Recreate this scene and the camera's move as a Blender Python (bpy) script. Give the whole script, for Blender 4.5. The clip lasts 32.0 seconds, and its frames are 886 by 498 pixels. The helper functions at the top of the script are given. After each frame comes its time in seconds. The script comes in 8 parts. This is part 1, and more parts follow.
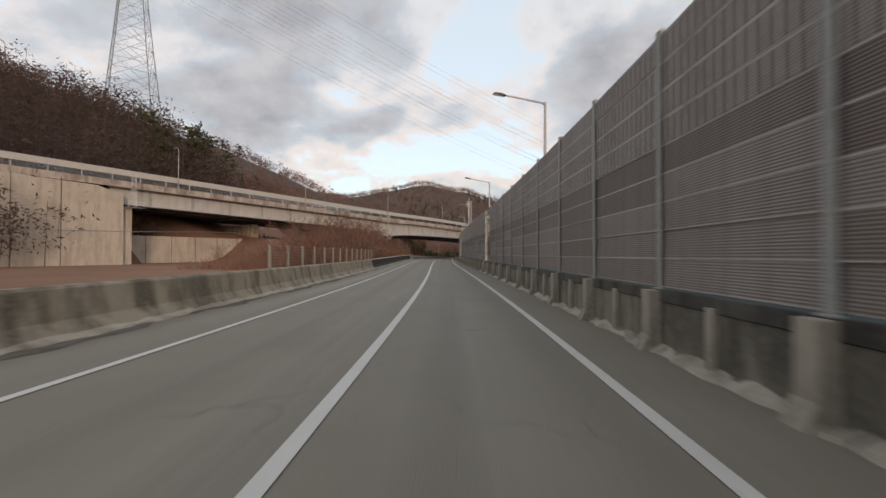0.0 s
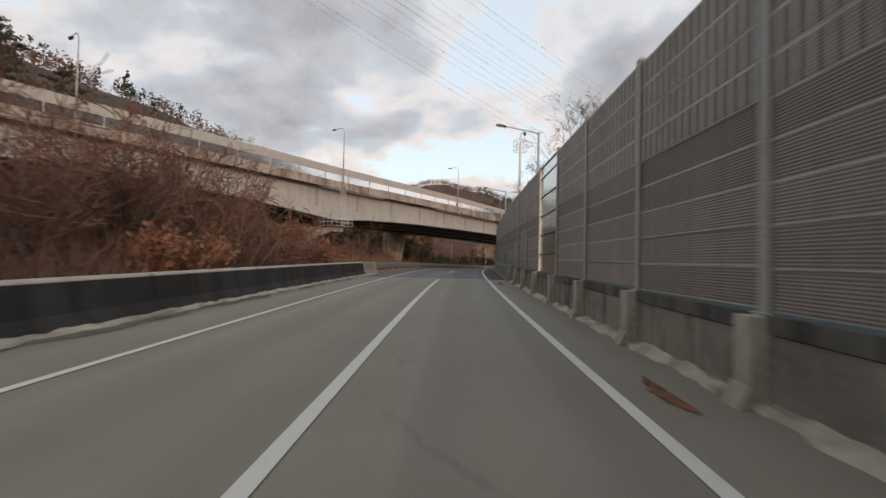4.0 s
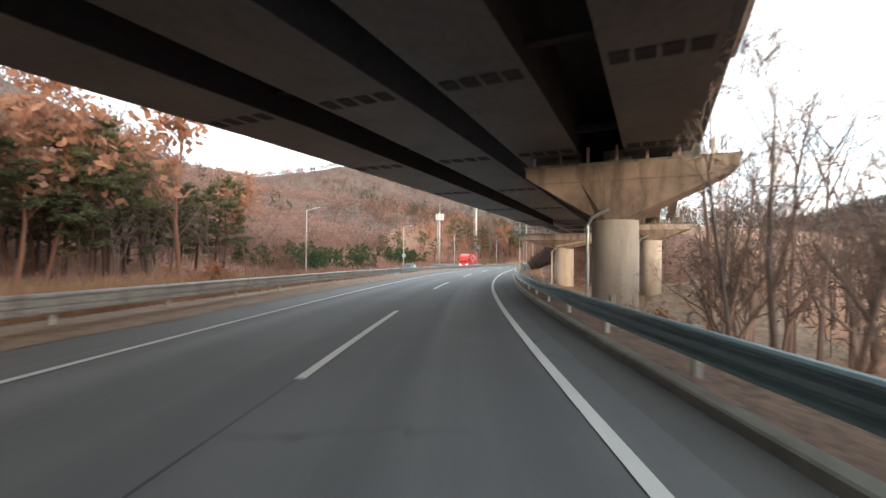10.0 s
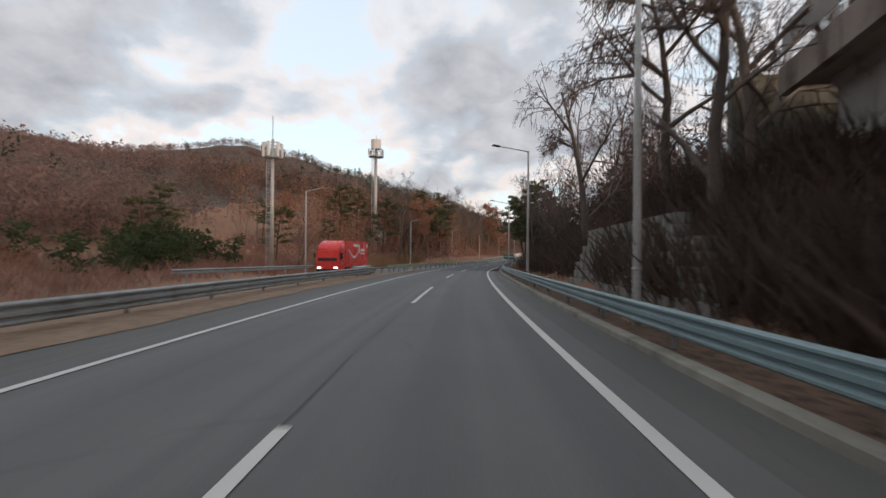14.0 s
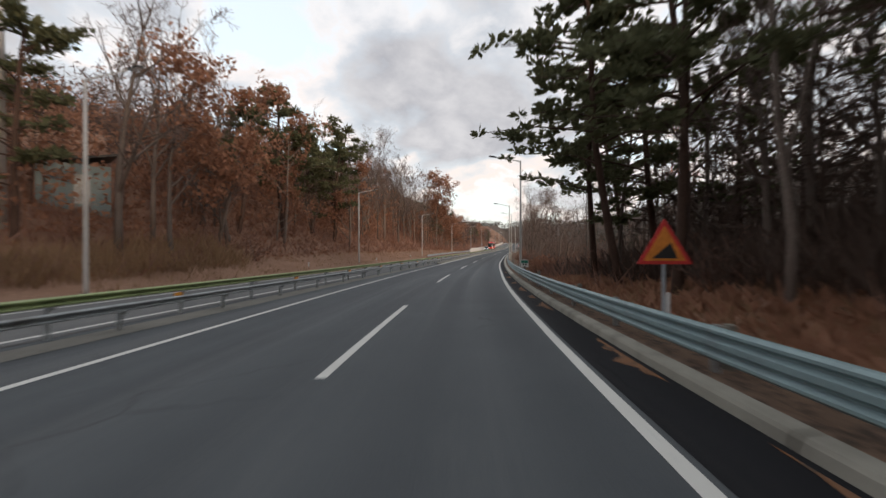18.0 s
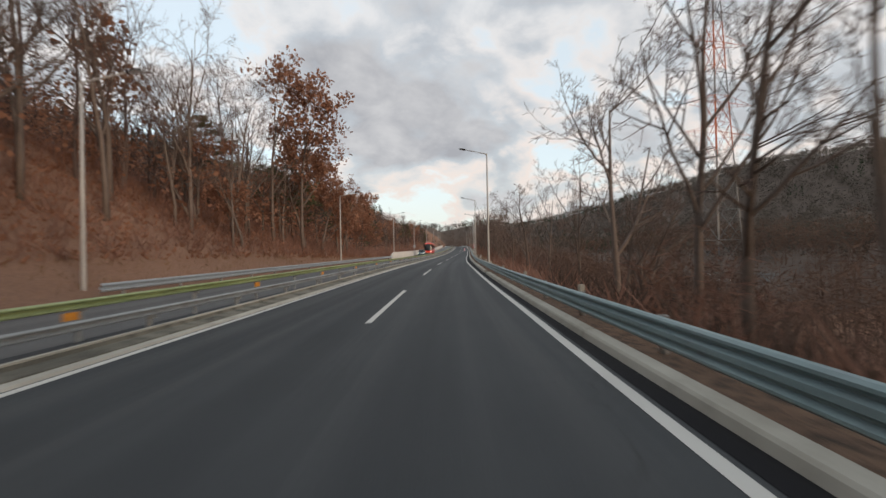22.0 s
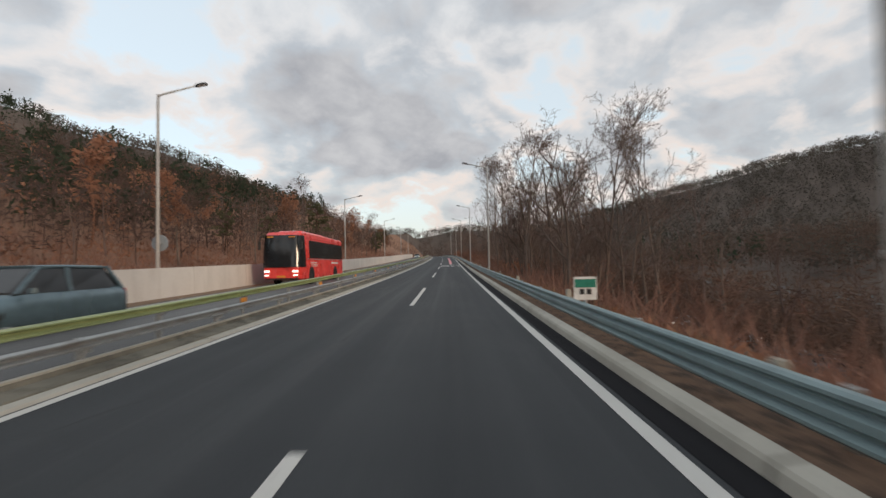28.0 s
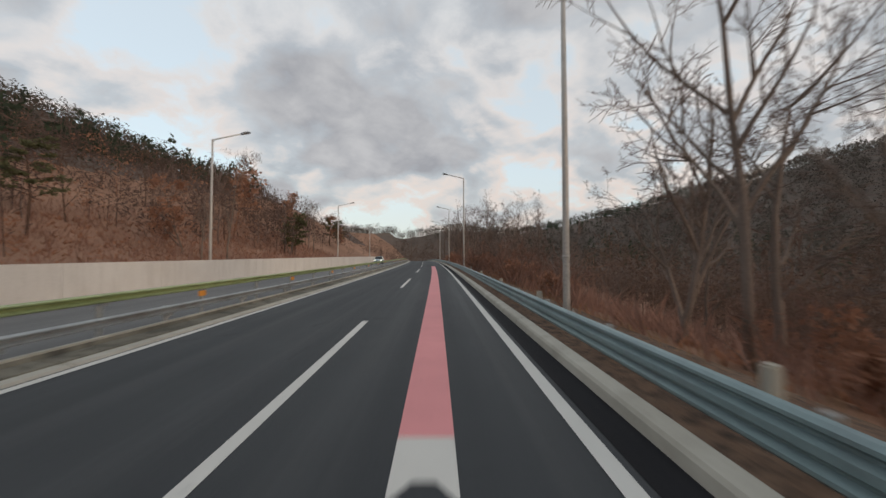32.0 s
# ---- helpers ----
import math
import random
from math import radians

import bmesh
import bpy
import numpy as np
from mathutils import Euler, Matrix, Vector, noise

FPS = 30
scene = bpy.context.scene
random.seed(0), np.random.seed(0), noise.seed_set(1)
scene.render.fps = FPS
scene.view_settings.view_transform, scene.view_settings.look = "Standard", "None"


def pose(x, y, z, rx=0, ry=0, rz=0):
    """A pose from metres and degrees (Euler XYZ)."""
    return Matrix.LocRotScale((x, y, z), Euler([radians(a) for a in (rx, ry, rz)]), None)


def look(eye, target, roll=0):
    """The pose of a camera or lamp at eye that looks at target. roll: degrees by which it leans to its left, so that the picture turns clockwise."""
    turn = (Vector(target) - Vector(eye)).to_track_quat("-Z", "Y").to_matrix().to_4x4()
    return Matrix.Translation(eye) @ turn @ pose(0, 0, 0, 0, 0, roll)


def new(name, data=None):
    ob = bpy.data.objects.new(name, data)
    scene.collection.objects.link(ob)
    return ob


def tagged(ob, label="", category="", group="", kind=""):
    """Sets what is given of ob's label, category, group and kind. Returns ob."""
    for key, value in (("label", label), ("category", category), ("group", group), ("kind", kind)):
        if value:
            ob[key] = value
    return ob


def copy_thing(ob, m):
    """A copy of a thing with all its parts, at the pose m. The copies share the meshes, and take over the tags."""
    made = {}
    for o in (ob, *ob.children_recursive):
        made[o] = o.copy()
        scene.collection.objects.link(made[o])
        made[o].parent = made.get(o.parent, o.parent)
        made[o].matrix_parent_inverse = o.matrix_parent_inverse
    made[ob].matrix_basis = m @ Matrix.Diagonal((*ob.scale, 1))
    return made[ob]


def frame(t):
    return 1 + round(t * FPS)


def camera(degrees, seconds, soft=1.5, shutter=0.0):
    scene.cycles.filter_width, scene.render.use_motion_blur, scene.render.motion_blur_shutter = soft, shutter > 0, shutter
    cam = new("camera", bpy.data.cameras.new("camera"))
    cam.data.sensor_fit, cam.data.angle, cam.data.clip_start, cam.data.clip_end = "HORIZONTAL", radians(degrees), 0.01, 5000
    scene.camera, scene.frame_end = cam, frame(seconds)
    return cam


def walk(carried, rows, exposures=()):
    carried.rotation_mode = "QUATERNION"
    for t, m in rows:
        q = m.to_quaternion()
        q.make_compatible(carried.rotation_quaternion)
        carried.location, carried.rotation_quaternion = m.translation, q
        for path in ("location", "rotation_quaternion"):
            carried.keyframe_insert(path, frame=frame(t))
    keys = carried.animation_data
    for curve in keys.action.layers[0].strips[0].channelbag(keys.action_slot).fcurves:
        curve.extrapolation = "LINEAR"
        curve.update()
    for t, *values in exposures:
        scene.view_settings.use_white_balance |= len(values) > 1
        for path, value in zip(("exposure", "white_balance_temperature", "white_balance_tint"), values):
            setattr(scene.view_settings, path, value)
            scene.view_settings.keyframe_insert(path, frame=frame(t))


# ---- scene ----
# the drive: seconds, place, turn
PATH = [
    (0.0, 1.37, 5.21, 1.65, 90.77, -0.12, 2.41),
    (0.5, 1.13, 13.74, 1.66, 90.89, -0.22, 3.13),
    (1.0, 0.79, 22.24, 1.67, 91.00, -0.40, 3.76),
    (1.5, 0.41, 30.71, 1.69, 91.12, -0.50, 4.15),
    (2.0, -0.01, 39.16, 1.72, 91.21, -0.69, 4.31),
    (2.5, -0.43, 47.58, 1.76, 91.28, -0.99, 4.33),
    (3.0, -0.85, 55.95, 1.81, 91.33, -1.26, 4.31),
    (3.5, -1.25, 64.28, 1.87, 91.33, -1.27, 4.33),
    (4.0, -1.64, 72.57, 1.94, 91.37, -1.20, 4.19),
    (4.5, -1.99, 80.81, 2.01, 91.44, -1.13, 3.94),
    (5.0, -2.28, 88.98, 2.09, 91.50, -1.08, 3.58),
    (5.5, -2.50, 97.08, 2.16, 91.54, -0.98, 3.09),
    (6.0, -2.62, 105.08, 2.22, 91.51, -0.70, 2.42),
    (6.5, -2.55, 112.93, 2.27, 91.41, -0.80, 1.42),
    (7.0, -2.41, 120.53, 2.29, 91.33, -0.76, 0.24),
    (7.5, -2.17, 128.20, 2.28, 91.16, -0.87, -0.96),
    (8.0, -1.80, 136.29, 2.25, 90.93, -0.98, -2.28),
    (8.5, -1.29, 144.67, 2.18, 90.77, -0.75, -3.54),
    (9.0, -0.64, 153.21, 2.09, 90.71, -0.48, -4.44),
    (9.5, 0.20, 162.04, 1.96, 90.64, -0.56, -5.04),
    (10.0, 1.29, 171.33, 1.82, 90.69, -0.54, -5.79),
    (10.5, 2.55, 180.50, 1.68, 90.80, -0.50, -6.72),
    (11.0, 3.81, 188.94, 1.55, 90.83, -0.58, -7.81),
    (11.5, 5.24, 197.20, 1.44, 90.77, -0.75, -9.23),
    (12.0, 7.02, 205.76, 1.33, 90.80, -0.84, -10.89),
    (12.5, 9.10, 214.47, 1.22, 90.79, -0.69, -12.70),
    (13.0, 11.39, 223.17, 1.13, 90.65, -0.54, -14.23),
    (13.5, 13.88, 231.64, 1.03, 90.49, -0.55, -15.60),
    (14.0, 16.39, 239.65, 0.94, 90.31, -0.45, -16.81),
    (14.5, 18.97, 247.42, 0.85, 90.14, -0.32, -17.86),
    (15.0, 21.65, 255.13, 0.76, 90.01, -0.19, -18.79),
    (15.5, 24.51, 262.97, 0.65, 89.93, -0.06, -19.63),
    (16.0, 27.62, 271.11, 0.52, 89.90, 0.07, -20.43),
    (16.5, 30.97, 279.40, 0.38, 89.94, 0.11, -21.34),
    (17.0, 34.54, 287.72, 0.22, 89.94, 0.22, -22.25),
    (17.5, 38.28, 296.01, 0.07, 89.94, 0.28, -23.11),
    (18.0, 42.16, 304.24, -0.08, 89.92, 0.12, -23.87),
    (18.5, 46.13, 312.33, -0.21, 89.96, -0.07, -24.81),
    (19.0, 50.09, 320.23, -0.31, 90.07, -0.10, -26.20),
    (19.5, 54.33, 328.14, -0.40, 90.07, -0.48, -27.57),
    (20.0, 59.01, 336.37, -0.46, 90.20, -0.28, -28.48),
    (20.5, 63.97, 344.76, -0.50, 90.38, 0.15, -29.11),
    (21.0, 69.09, 353.14, -0.52, 90.54, 0.61, -29.74),
    (21.5, 74.25, 361.37, -0.52, 90.56, 0.99, -30.87),
    (22.0, 79.46, 369.56, -0.49, 90.56, 1.12, -31.94),
    (22.5, 84.77, 377.84, -0.44, 90.68, 0.65, -32.34),
    (23.0, 90.14, 386.13, -0.37, 90.88, 0.19, -32.43),
    (23.5, 95.57, 394.39, -0.30, 91.11, 0.32, -32.57),
    (24.0, 101.01, 402.56, -0.21, 91.31, 0.70, -32.82),
    (24.5, 106.42, 410.58, -0.14, 91.46, 1.06, -33.17),
    (25.0, 111.75, 418.40, -0.06, 91.50, 1.09, -33.69),
    (25.5, 117.04, 426.11, 0.02, 91.51, 1.03, -34.25),
    (26.0, 122.36, 433.78, 0.11, 91.54, 0.98, -34.68),
    (26.5, 127.75, 441.50, 0.20, 91.62, 1.01, -34.89),
    (27.0, 133.27, 449.35, 0.31, 91.75, 1.15, -34.82),
    (27.5, 138.75, 457.15, 0.43, 91.88, 1.25, -34.63),
    (28.0, 144.02, 464.72, 0.55, 91.91, 1.05, -34.44),
    (28.5, 149.30, 472.15, 0.69, 92.06, 0.70, -34.40),
    (29.0, 154.66, 479.62, 0.84, 92.27, 0.38, -34.51),
    (29.5, 160.03, 487.09, 1.01, 92.46, 0.24, -34.62),
    (30.0, 165.34, 494.50, 1.18, 92.53, 0.48, -34.62),
    (30.5, 170.59, 501.87, 1.37, 92.51, 0.67, -34.67),
    (31.0, 175.81, 509.19, 1.58, 92.47, 0.56, -34.96),
    (31.5, 181.00, 516.47, 1.79, 92.43, 0.33, -35.38),
    (32.0, 186.17, 523.74, 2.02, 92.40, 0.06, -35.89),
]
cam = camera(89.3, 32.0, soft=1.5, shutter=0.3)
EXPOSURES = [(0.0, 0.0, 6500, 10), (3.0, 0.0, 6500, 10), (6.0, 0.1, 6450, 10), (7.0, 0.4, 6350, 10), (8.0, 0.75, 6200, 8), (9.0, 1.3, 6050, 6), (10.0, 1.85, 6150, 4), (10.5, 1.9, 6050, 4), (11.0, 1.7, 5850, 3), (11.5, 1.2, 5750, 3), (12.0, 0.65, 5700, 4), (13.0, 0.2, 6050, 9), (15.0, 0.1, 6500, 10), (16.5, 0.15, 6600, 10), (17.5, 0.2, 6550, 10), (18.0, 0.27, 6550, 10), (20.0, 0.32, 6500, 8), (21.0, 0.2, 6500, 8), (22.0, 0.06, 6480, 8), (24.0, 0.16, 6500, 8), (28.0, 0.0, 6480, 8), (30.0, 0.04, 6480, 8), (31.0, -0.04, 6480, 8), (32.0, -0.14, 6480, 8)]
walk(cam, [(t, pose(x, y, z, a, b, c)) for t, x, y, z, a, b, c in PATH], EXPOSURES)

# the road's bend and grade in 1/km, every 25 m from 25 m behind the start
BEND = [3.0693, 2.1075, 1.1244, 0.1720, -0.7211, -1.4836, -1.9218, -2.2708, -2.8029, -2.9535, -2.4318, -1.8641, -1.5069, -2.1078, -2.6248, -1.4832, -0.7367, -0.7085, -0.8803, -0.5550, -0.0242, 0.0729, 0.1209, 0.0363, 0.0101, 0.2082, 0.4553]
GRADE = [-0.0140, 0.0531, 0.1208, 0.1604, 0.1076, -0.1953, -0.5060, -0.3418, 0.0282, 0.1564, 0.0457, -0.1108, -0.2008, 0.0640, 0.3237, 0.2300, 0.2639, 0.1689, -0.0217, 0.0441, 0.1152, 0.1584, 0.1547, 0.1845, 0.1537, 0.0515, -0.0613]
# edge lines' distance from the lane line, every 25 m
EDGE_R = [3.4154, 3.4144, 3.4298, 3.4132, 3.4454, 3.3371, 3.4562, 3.6360, 3.4068, 3.4638, 3.4477, 3.3774, 3.3039, 3.7475, 4.0083, 3.8849, 3.9289, 3.7263, 3.3072, 3.0843, 3.1229, 3.0708, 3.0964, 3.1378, 3.1713, 3.1559, 3.1450, 3.1421]
EDGE_L = [3.7033, 3.6913, 3.6904, 3.6978, 3.7309, 3.7782, 3.7709, 3.7890, 3.7740, 3.7668, 3.7479, 3.6925, 3.7443, 3.7821, 3.7770, 3.6468, 3.4868, 3.4452, 3.3652, 3.4519, 3.4475, 3.4812, 3.4579, 3.4610, 3.4215, 3.4215, 3.4215, 3.4215]

# ---- world and sun ----
world = bpy.data.worlds.new("sky")
scene.world = world
world.use_nodes = True
wn, wl = world.node_tree.nodes, world.node_tree.links
wn.clear()


def wnode(kind, **kw):
    n = wn.new(kind)
    for k, v in kw.items():
        if k == "op":
            n.operation = v
        elif k == "blend":
            n.data_type, n.blend_type = "RGBA", v
        else:
            n.inputs[int(k[1:])].default_value = v
    return n


def wmath(op, a, b=None):
    n = wn.new("ShaderNodeMath")
    n.operation = op
    for i, v in enumerate((a, b)):
        if v is None:
            continue
        if isinstance(v, (int, float)):
            n.inputs[i].default_value = v
        else:
            wl.new(v, n.inputs[i])
    return n.outputs[0]


def wmix(fac, a, b):
    n = wn.new("ShaderNodeMix")
    n.data_type = "RGBA"
    if isinstance(fac, float):
        n.inputs[0].default_value = fac
    else:
        wl.new(fac, n.inputs[0])
    for i, v in ((6, a), (7, b)):
        if isinstance(v, tuple):
            n.inputs[i].default_value = (*v, 1)
        else:
            wl.new(v, n.inputs[i])
    return n.outputs[2]


def wramp(fac, stops):
    n = wn.new("ShaderNodeValToRGB")
    r = n.color_ramp
    while len(r.elements) < len(stops):
        r.elements.new(0.5)
    for e, (p, c) in zip(r.elements, stops):
        e.position, e.color = p, (c, c, c, 1)
    wl.new(fac, n.inputs[0])
    return n.outputs[0]


SUN_ELEV, SUN_AZ = radians(9), radians(165)
sky = wn.new("ShaderNodeTexSky")
sky.sky_type, sky.sun_disc, sky.sun_elevation, sky.sun_rotation = "NISHITA", False, SUN_ELEV, SUN_AZ
coord = wn.new("ShaderNodeTexCoord")
sep = wn.new("ShaderNodeSeparateXYZ")
wl.new(coord.outputs["Generated"], sep.inputs[0])
up_ = wmath("MAXIMUM", sep.outputs[2], 0.0)
flat = wmath("ADD", up_, 0.42)
comb = wn.new("ShaderNodeCombineXYZ")
wl.new(wmath("DIVIDE", sep.outputs[0], flat), comb.inputs[0])
wl.new(wmath("DIVIDE", sep.outputs[1], flat), comb.inputs[1])


def cloud_noise(scale, detail, rough, shift, warp=0.5):
    mp = wn.new("ShaderNodeMapping")
    mp.inputs[1].default_value = (shift, shift * 0.7, 3.1)
    wl.new(comb.outputs[0], mp.inputs[0])
    n = wn.new("ShaderNodeTexNoise")
    n.inputs["Scale"].default_value, n.inputs["Detail"].default_value = scale, detail
    n.inputs["Roughness"].default_value, n.inputs["Distortion"].default_value = rough, warp
    wl.new(mp.outputs[0], n.inputs["Vector"])
    return n.outputs[0]


wide_ = cloud_noise(2.0, 3, 0.5, 4.3, 0.35)
puffs = cloud_noise(5.2, 8, 0.56, 7.9, 0.25)
small = cloud_noise(8.5, 7, 0.55, 11.7, 0.3)
big = wmath("ADD", wmath("MULTIPLY", wide_, 0.66), wmath("MULTIPLY", puffs, 0.34))
cover = wramp(big, ((0.455, 0.0), (0.50, 0.55), (0.58, 1.0)))
body = wramp(wmath("ADD", wmath("MULTIPLY", small, 0.5), wmath("MULTIPLY", puffs, 0.5)), ((0.38, 0.0), (0.62, 1.0)))
gap = wmix(0.92, sky.outputs[0], (0.655, 0.70, 0.735))
grey = wmix(body, (0.40, 0.405, 0.44), (0.60, 0.595, 0.615))
rim = wramp(big, ((0.425, 0.0), (0.468, 1.0), (0.525, 0.0)))
low = wramp(up_, ((0.08, 1.0), (0.55, 0.0)))
clouds = wmix(cover, gap, grey)
clouds = wmix(wmath("MULTIPLY", rim, 0.5), clouds, (0.84, 0.81, 0.795))
warm_ = wmath("MULTIPLY", wmath("MULTIPLY", rim, low), 0.75)
clouds = wmix(warm_, clouds, (0.92, 0.72, 0.625))
haze = wramp(up_, ((0.0, 1.0), (0.20, 0.0)))
clouds = wmix(wmath("MULTIPLY", haze, 0.55), clouds, (0.70, 0.69, 0.69))
below = wramp(wmath("ADD", sep.outputs[2], 0.5), ((0.44, 1.0), (0.5, 0.0)))
clouds = wmix(below, clouds, (0.10, 0.09, 0.08))
bg = wn.new("ShaderNodeBackground")
bg.inputs[1].default_value = 1.0
wl.new(clouds, bg.inputs[0])
wout = wn.new("ShaderNodeOutputWorld")
wl.new(bg.outputs[0], wout.inputs[0])

sun = new("sun", bpy.data.lights.new("sun", "SUN"))
sun.data.energy, sun.data.angle, sun.data.color = 1.5, radians(14), (1.0, 0.72, 0.5)
sun.matrix_basis = look((0, 0, 0), (-math.sin(SUN_AZ) * math.cos(SUN_ELEV) * 1.0, -math.cos(SUN_AZ) * math.cos(SUN_ELEV), -math.sin(SUN_ELEV)))

# ---- materials ----


class Nodes:
    """A small node-tree writer for one material."""

    def __init__(self, name):
        self.m = bpy.data.materials.new(name)
        self.m.use_nodes = True
        self.n, self.l = self.m.node_tree.nodes, self.m.node_tree.links
        self.b = self.n["Principled BSDF"]

    def put(self, socket, v):
        if isinstance(v, tuple):
            socket.default_value = (*v, 1) if len(v) == 3 and socket.type == "RGBA" else v
        elif isinstance(v, (int, float)):
            socket.default_value = v
        else:
            self.l.new(v, socket)

    def vec(self, kind="Object", scale=(1, 1, 1)):
        if kind == "UV":
            t = self.n.new("ShaderNodeUVMap").outputs[0]
        else:
            t = self.n.new("ShaderNodeTexCoord").outputs[kind]
        mp = self.n.new("ShaderNodeMapping")
        mp.inputs[3].default_value = scale
        self.l.new(t, mp.inputs[0])
        return mp.outputs[0]

    def noise(self, vec, scale, detail=4, rough=0.55, warp=0.0):
        n = self.n.new("ShaderNodeTexNoise")
        for k, v in (("Scale", scale), ("Detail", detail), ("Roughness", rough), ("Distortion", warp)):
            n.inputs[k].default_value = v
        self.l.new(vec, n.inputs["Vector"])
        return n.outputs[0]

    def math(self, op, a, b=0.0):
        n = self.n.new("ShaderNodeMath")
        n.operation = op
        self.put(n.inputs[0], a)
        self.put(n.inputs[1], b)
        return n.outputs[0]

    def ramp(self, fac, lo, hi, a=0.0, b=1.0):
        n = self.n.new("ShaderNodeMapRange")
        for i, v in enumerate((fac, lo, hi, a, b)):
            self.put(n.inputs[i], v)
        return n.outputs[0]

    def mix(self, fac, a, b, blend="MIX"):
        n = self.n.new("ShaderNodeMix")
        n.data_type, n.blend_type = "RGBA", blend
        self.put(n.inputs[0], fac)
        self.put(n.inputs[6], a)
        self.put(n.inputs[7], b)
        return n.outputs[2]

    def bump(self, h, strength, dist=0.02):
        n = self.n.new("ShaderNodeBump")
        n.inputs[0].default_value, n.inputs[1].default_value = strength, dist
        self.l.new(h, n.inputs["Height"])
        self.l.new(n.outputs[0], self.b.inputs["Normal"])

    def done(self, color, rough=0.8, metal=0.0, spec=0.3):
        self.put(self.b.inputs["Base Color"], color)
        self.put(self.b.inputs["Roughness"], rough)
        self.put(self.b.inputs["Metallic"], metal)
        self.b.inputs["Specular IOR Level"].default_value = spec
        return self.m


def surface(name, a, b, rough=0.8, fine=8.0, coarse=0.6, bump=0.25, metal=0.0, dirt=None, dirt_at=(0.55, 0.75), random_=0.0, spec=0.3):
    """Two tones at a coarse scale, grain at a fine one, optional dirt patches."""
    w = Nodes(name)
    v = w.vec()
    big_, small_ = w.noise(v, coarse, 5), w.noise(v, fine, 4)
    c = w.mix(w.ramp(big_, 0.3, 0.7), a, b)
    c = w.mix(0.35, c, w.mix(w.ramp(small_, 0.3, 0.7), tuple(x * 0.6 for x in a), tuple(min(1, x * 1.3) for x in b)))
    if dirt:
        c = w.mix(w.ramp(w.noise(v, coarse * 3.1, 6, 0.65), *dirt_at), c, dirt)
    if random_:
        r = w.n.new("ShaderNodeObjectInfo").outputs["Random"]
        c = w.mix(w.ramp(r, 0, 1, 0, random_), c, tuple(x * 0.45 for x in a))
    if bump:
        w.bump(small_, bump)
    return w.done(c, w.ramp(big_, 0.2, 0.8, min(1, rough + 0.08), max(0.05, rough - 0.1)), metal, spec)


def road_surface(name, a, b, track, crack, patch, spec=0.35, newer=None):
    """Paving along the road: UV is metres along and across."""
    w = Nodes(name)
    uv = w.vec("UV")
    streak = w.noise(w.vec("UV", (0.012, 0.85, 1)), 1.0, 4, 0.6)
    mott = w.noise(uv, 0.35, 6, 0.6)
    grit = w.noise(uv, 55.0, 3, 0.6)
    lane = w.n.new("ShaderNodeSeparateXYZ")
    w.l.new(uv, lane.inputs[0])
    wave = w.math("SINE", w.math("MULTIPLY", w.math("ADD", lane.outputs[1], 0.85), 3.63))
    c = w.mix(w.ramp(mott, 0.3, 0.7), a, b)
    c = w.mix(w.math("MULTIPLY", w.ramp(wave, -0.5, 1.0), w.ramp(streak, 0.25, 0.7, 0.15, 0.75)), c, track)
    c = w.mix(w.ramp(streak, 0.52, 0.72, 0.0, 0.55), c, patch)
    c = w.mix(w.ramp(w.noise(w.vec("UV", (0.06, 0.35, 1)), 1.0, 5, 0.7), 0.58, 0.7, 0.0, 0.5), c, patch)
    vor = w.n.new("ShaderNodeTexVoronoi")
    vor.feature = "DISTANCE_TO_EDGE"
    vor.inputs["Scale"].default_value = 0.16
    warp = w.n.new("ShaderNodeVectorMath")
    warp.operation = "ADD"
    w.l.new(uv, warp.inputs[0])
    jit = w.n.new("ShaderNodeTexNoise")
    jit.inputs["Scale"].default_value = 0.9
    w.l.new(uv, jit.inputs["Vector"])
    w.l.new(jit.outputs["Color"], warp.inputs[1])
    w.l.new(warp.outputs[0], vor.inputs["Vector"])
    line = w.math("MULTIPLY", w.ramp(vor.outputs[0], 0.0, 0.006, 1.0, 0.0), w.ramp(mott, 0.5, 0.6))
    c = w.mix(w.math("MULTIPLY", line, 0.8), c, crack)
    c = w.mix(w.ramp(grit, 0.35, 0.7, 0.0, 0.35), c, tuple(min(1, x * 1.9) for x in b))
    if newer:
        c = w.mix(w.ramp(lane.outputs[0], newer[0], newer[1]), c, (newer[2],) * 3, "MULTIPLY")
    w.bump(grit, 0.35, 0.01)
    return w.done(c, w.ramp(streak, 0.3, 0.7, 0.82, 0.62), 0.0, spec)


M_ASPH = road_surface("asphalt", (0.092, 0.0925, 0.092), (0.12, 0.12, 0.117), (0.058, 0.0585, 0.06), (0.026, 0.026, 0.026), (0.14, 0.138, 0.132))
M_ASPH_NEW = road_surface("fresh_asphalt", (0.052, 0.057, 0.062), (0.072, 0.078, 0.083), (0.032, 0.036, 0.041), (0.014, 0.014, 0.014), (0.11, 0.112, 0.112), 0.28, (350, 405, 0.57))
M_CROAD = road_surface("concrete_paving", (0.168, 0.15, 0.12), (0.208, 0.187, 0.153), (0.127, 0.113, 0.091), (0.09, 0.08, 0.068), (0.238, 0.212, 0.174))
M_ASPH_BLACK = road_surface("tar_black_asphalt", (0.012, 0.012, 0.014), (0.02, 0.02, 0.022), (0.009, 0.009, 0.01), (0.008, 0.008, 0.008), (0.026, 0.025, 0.024), 0.04)
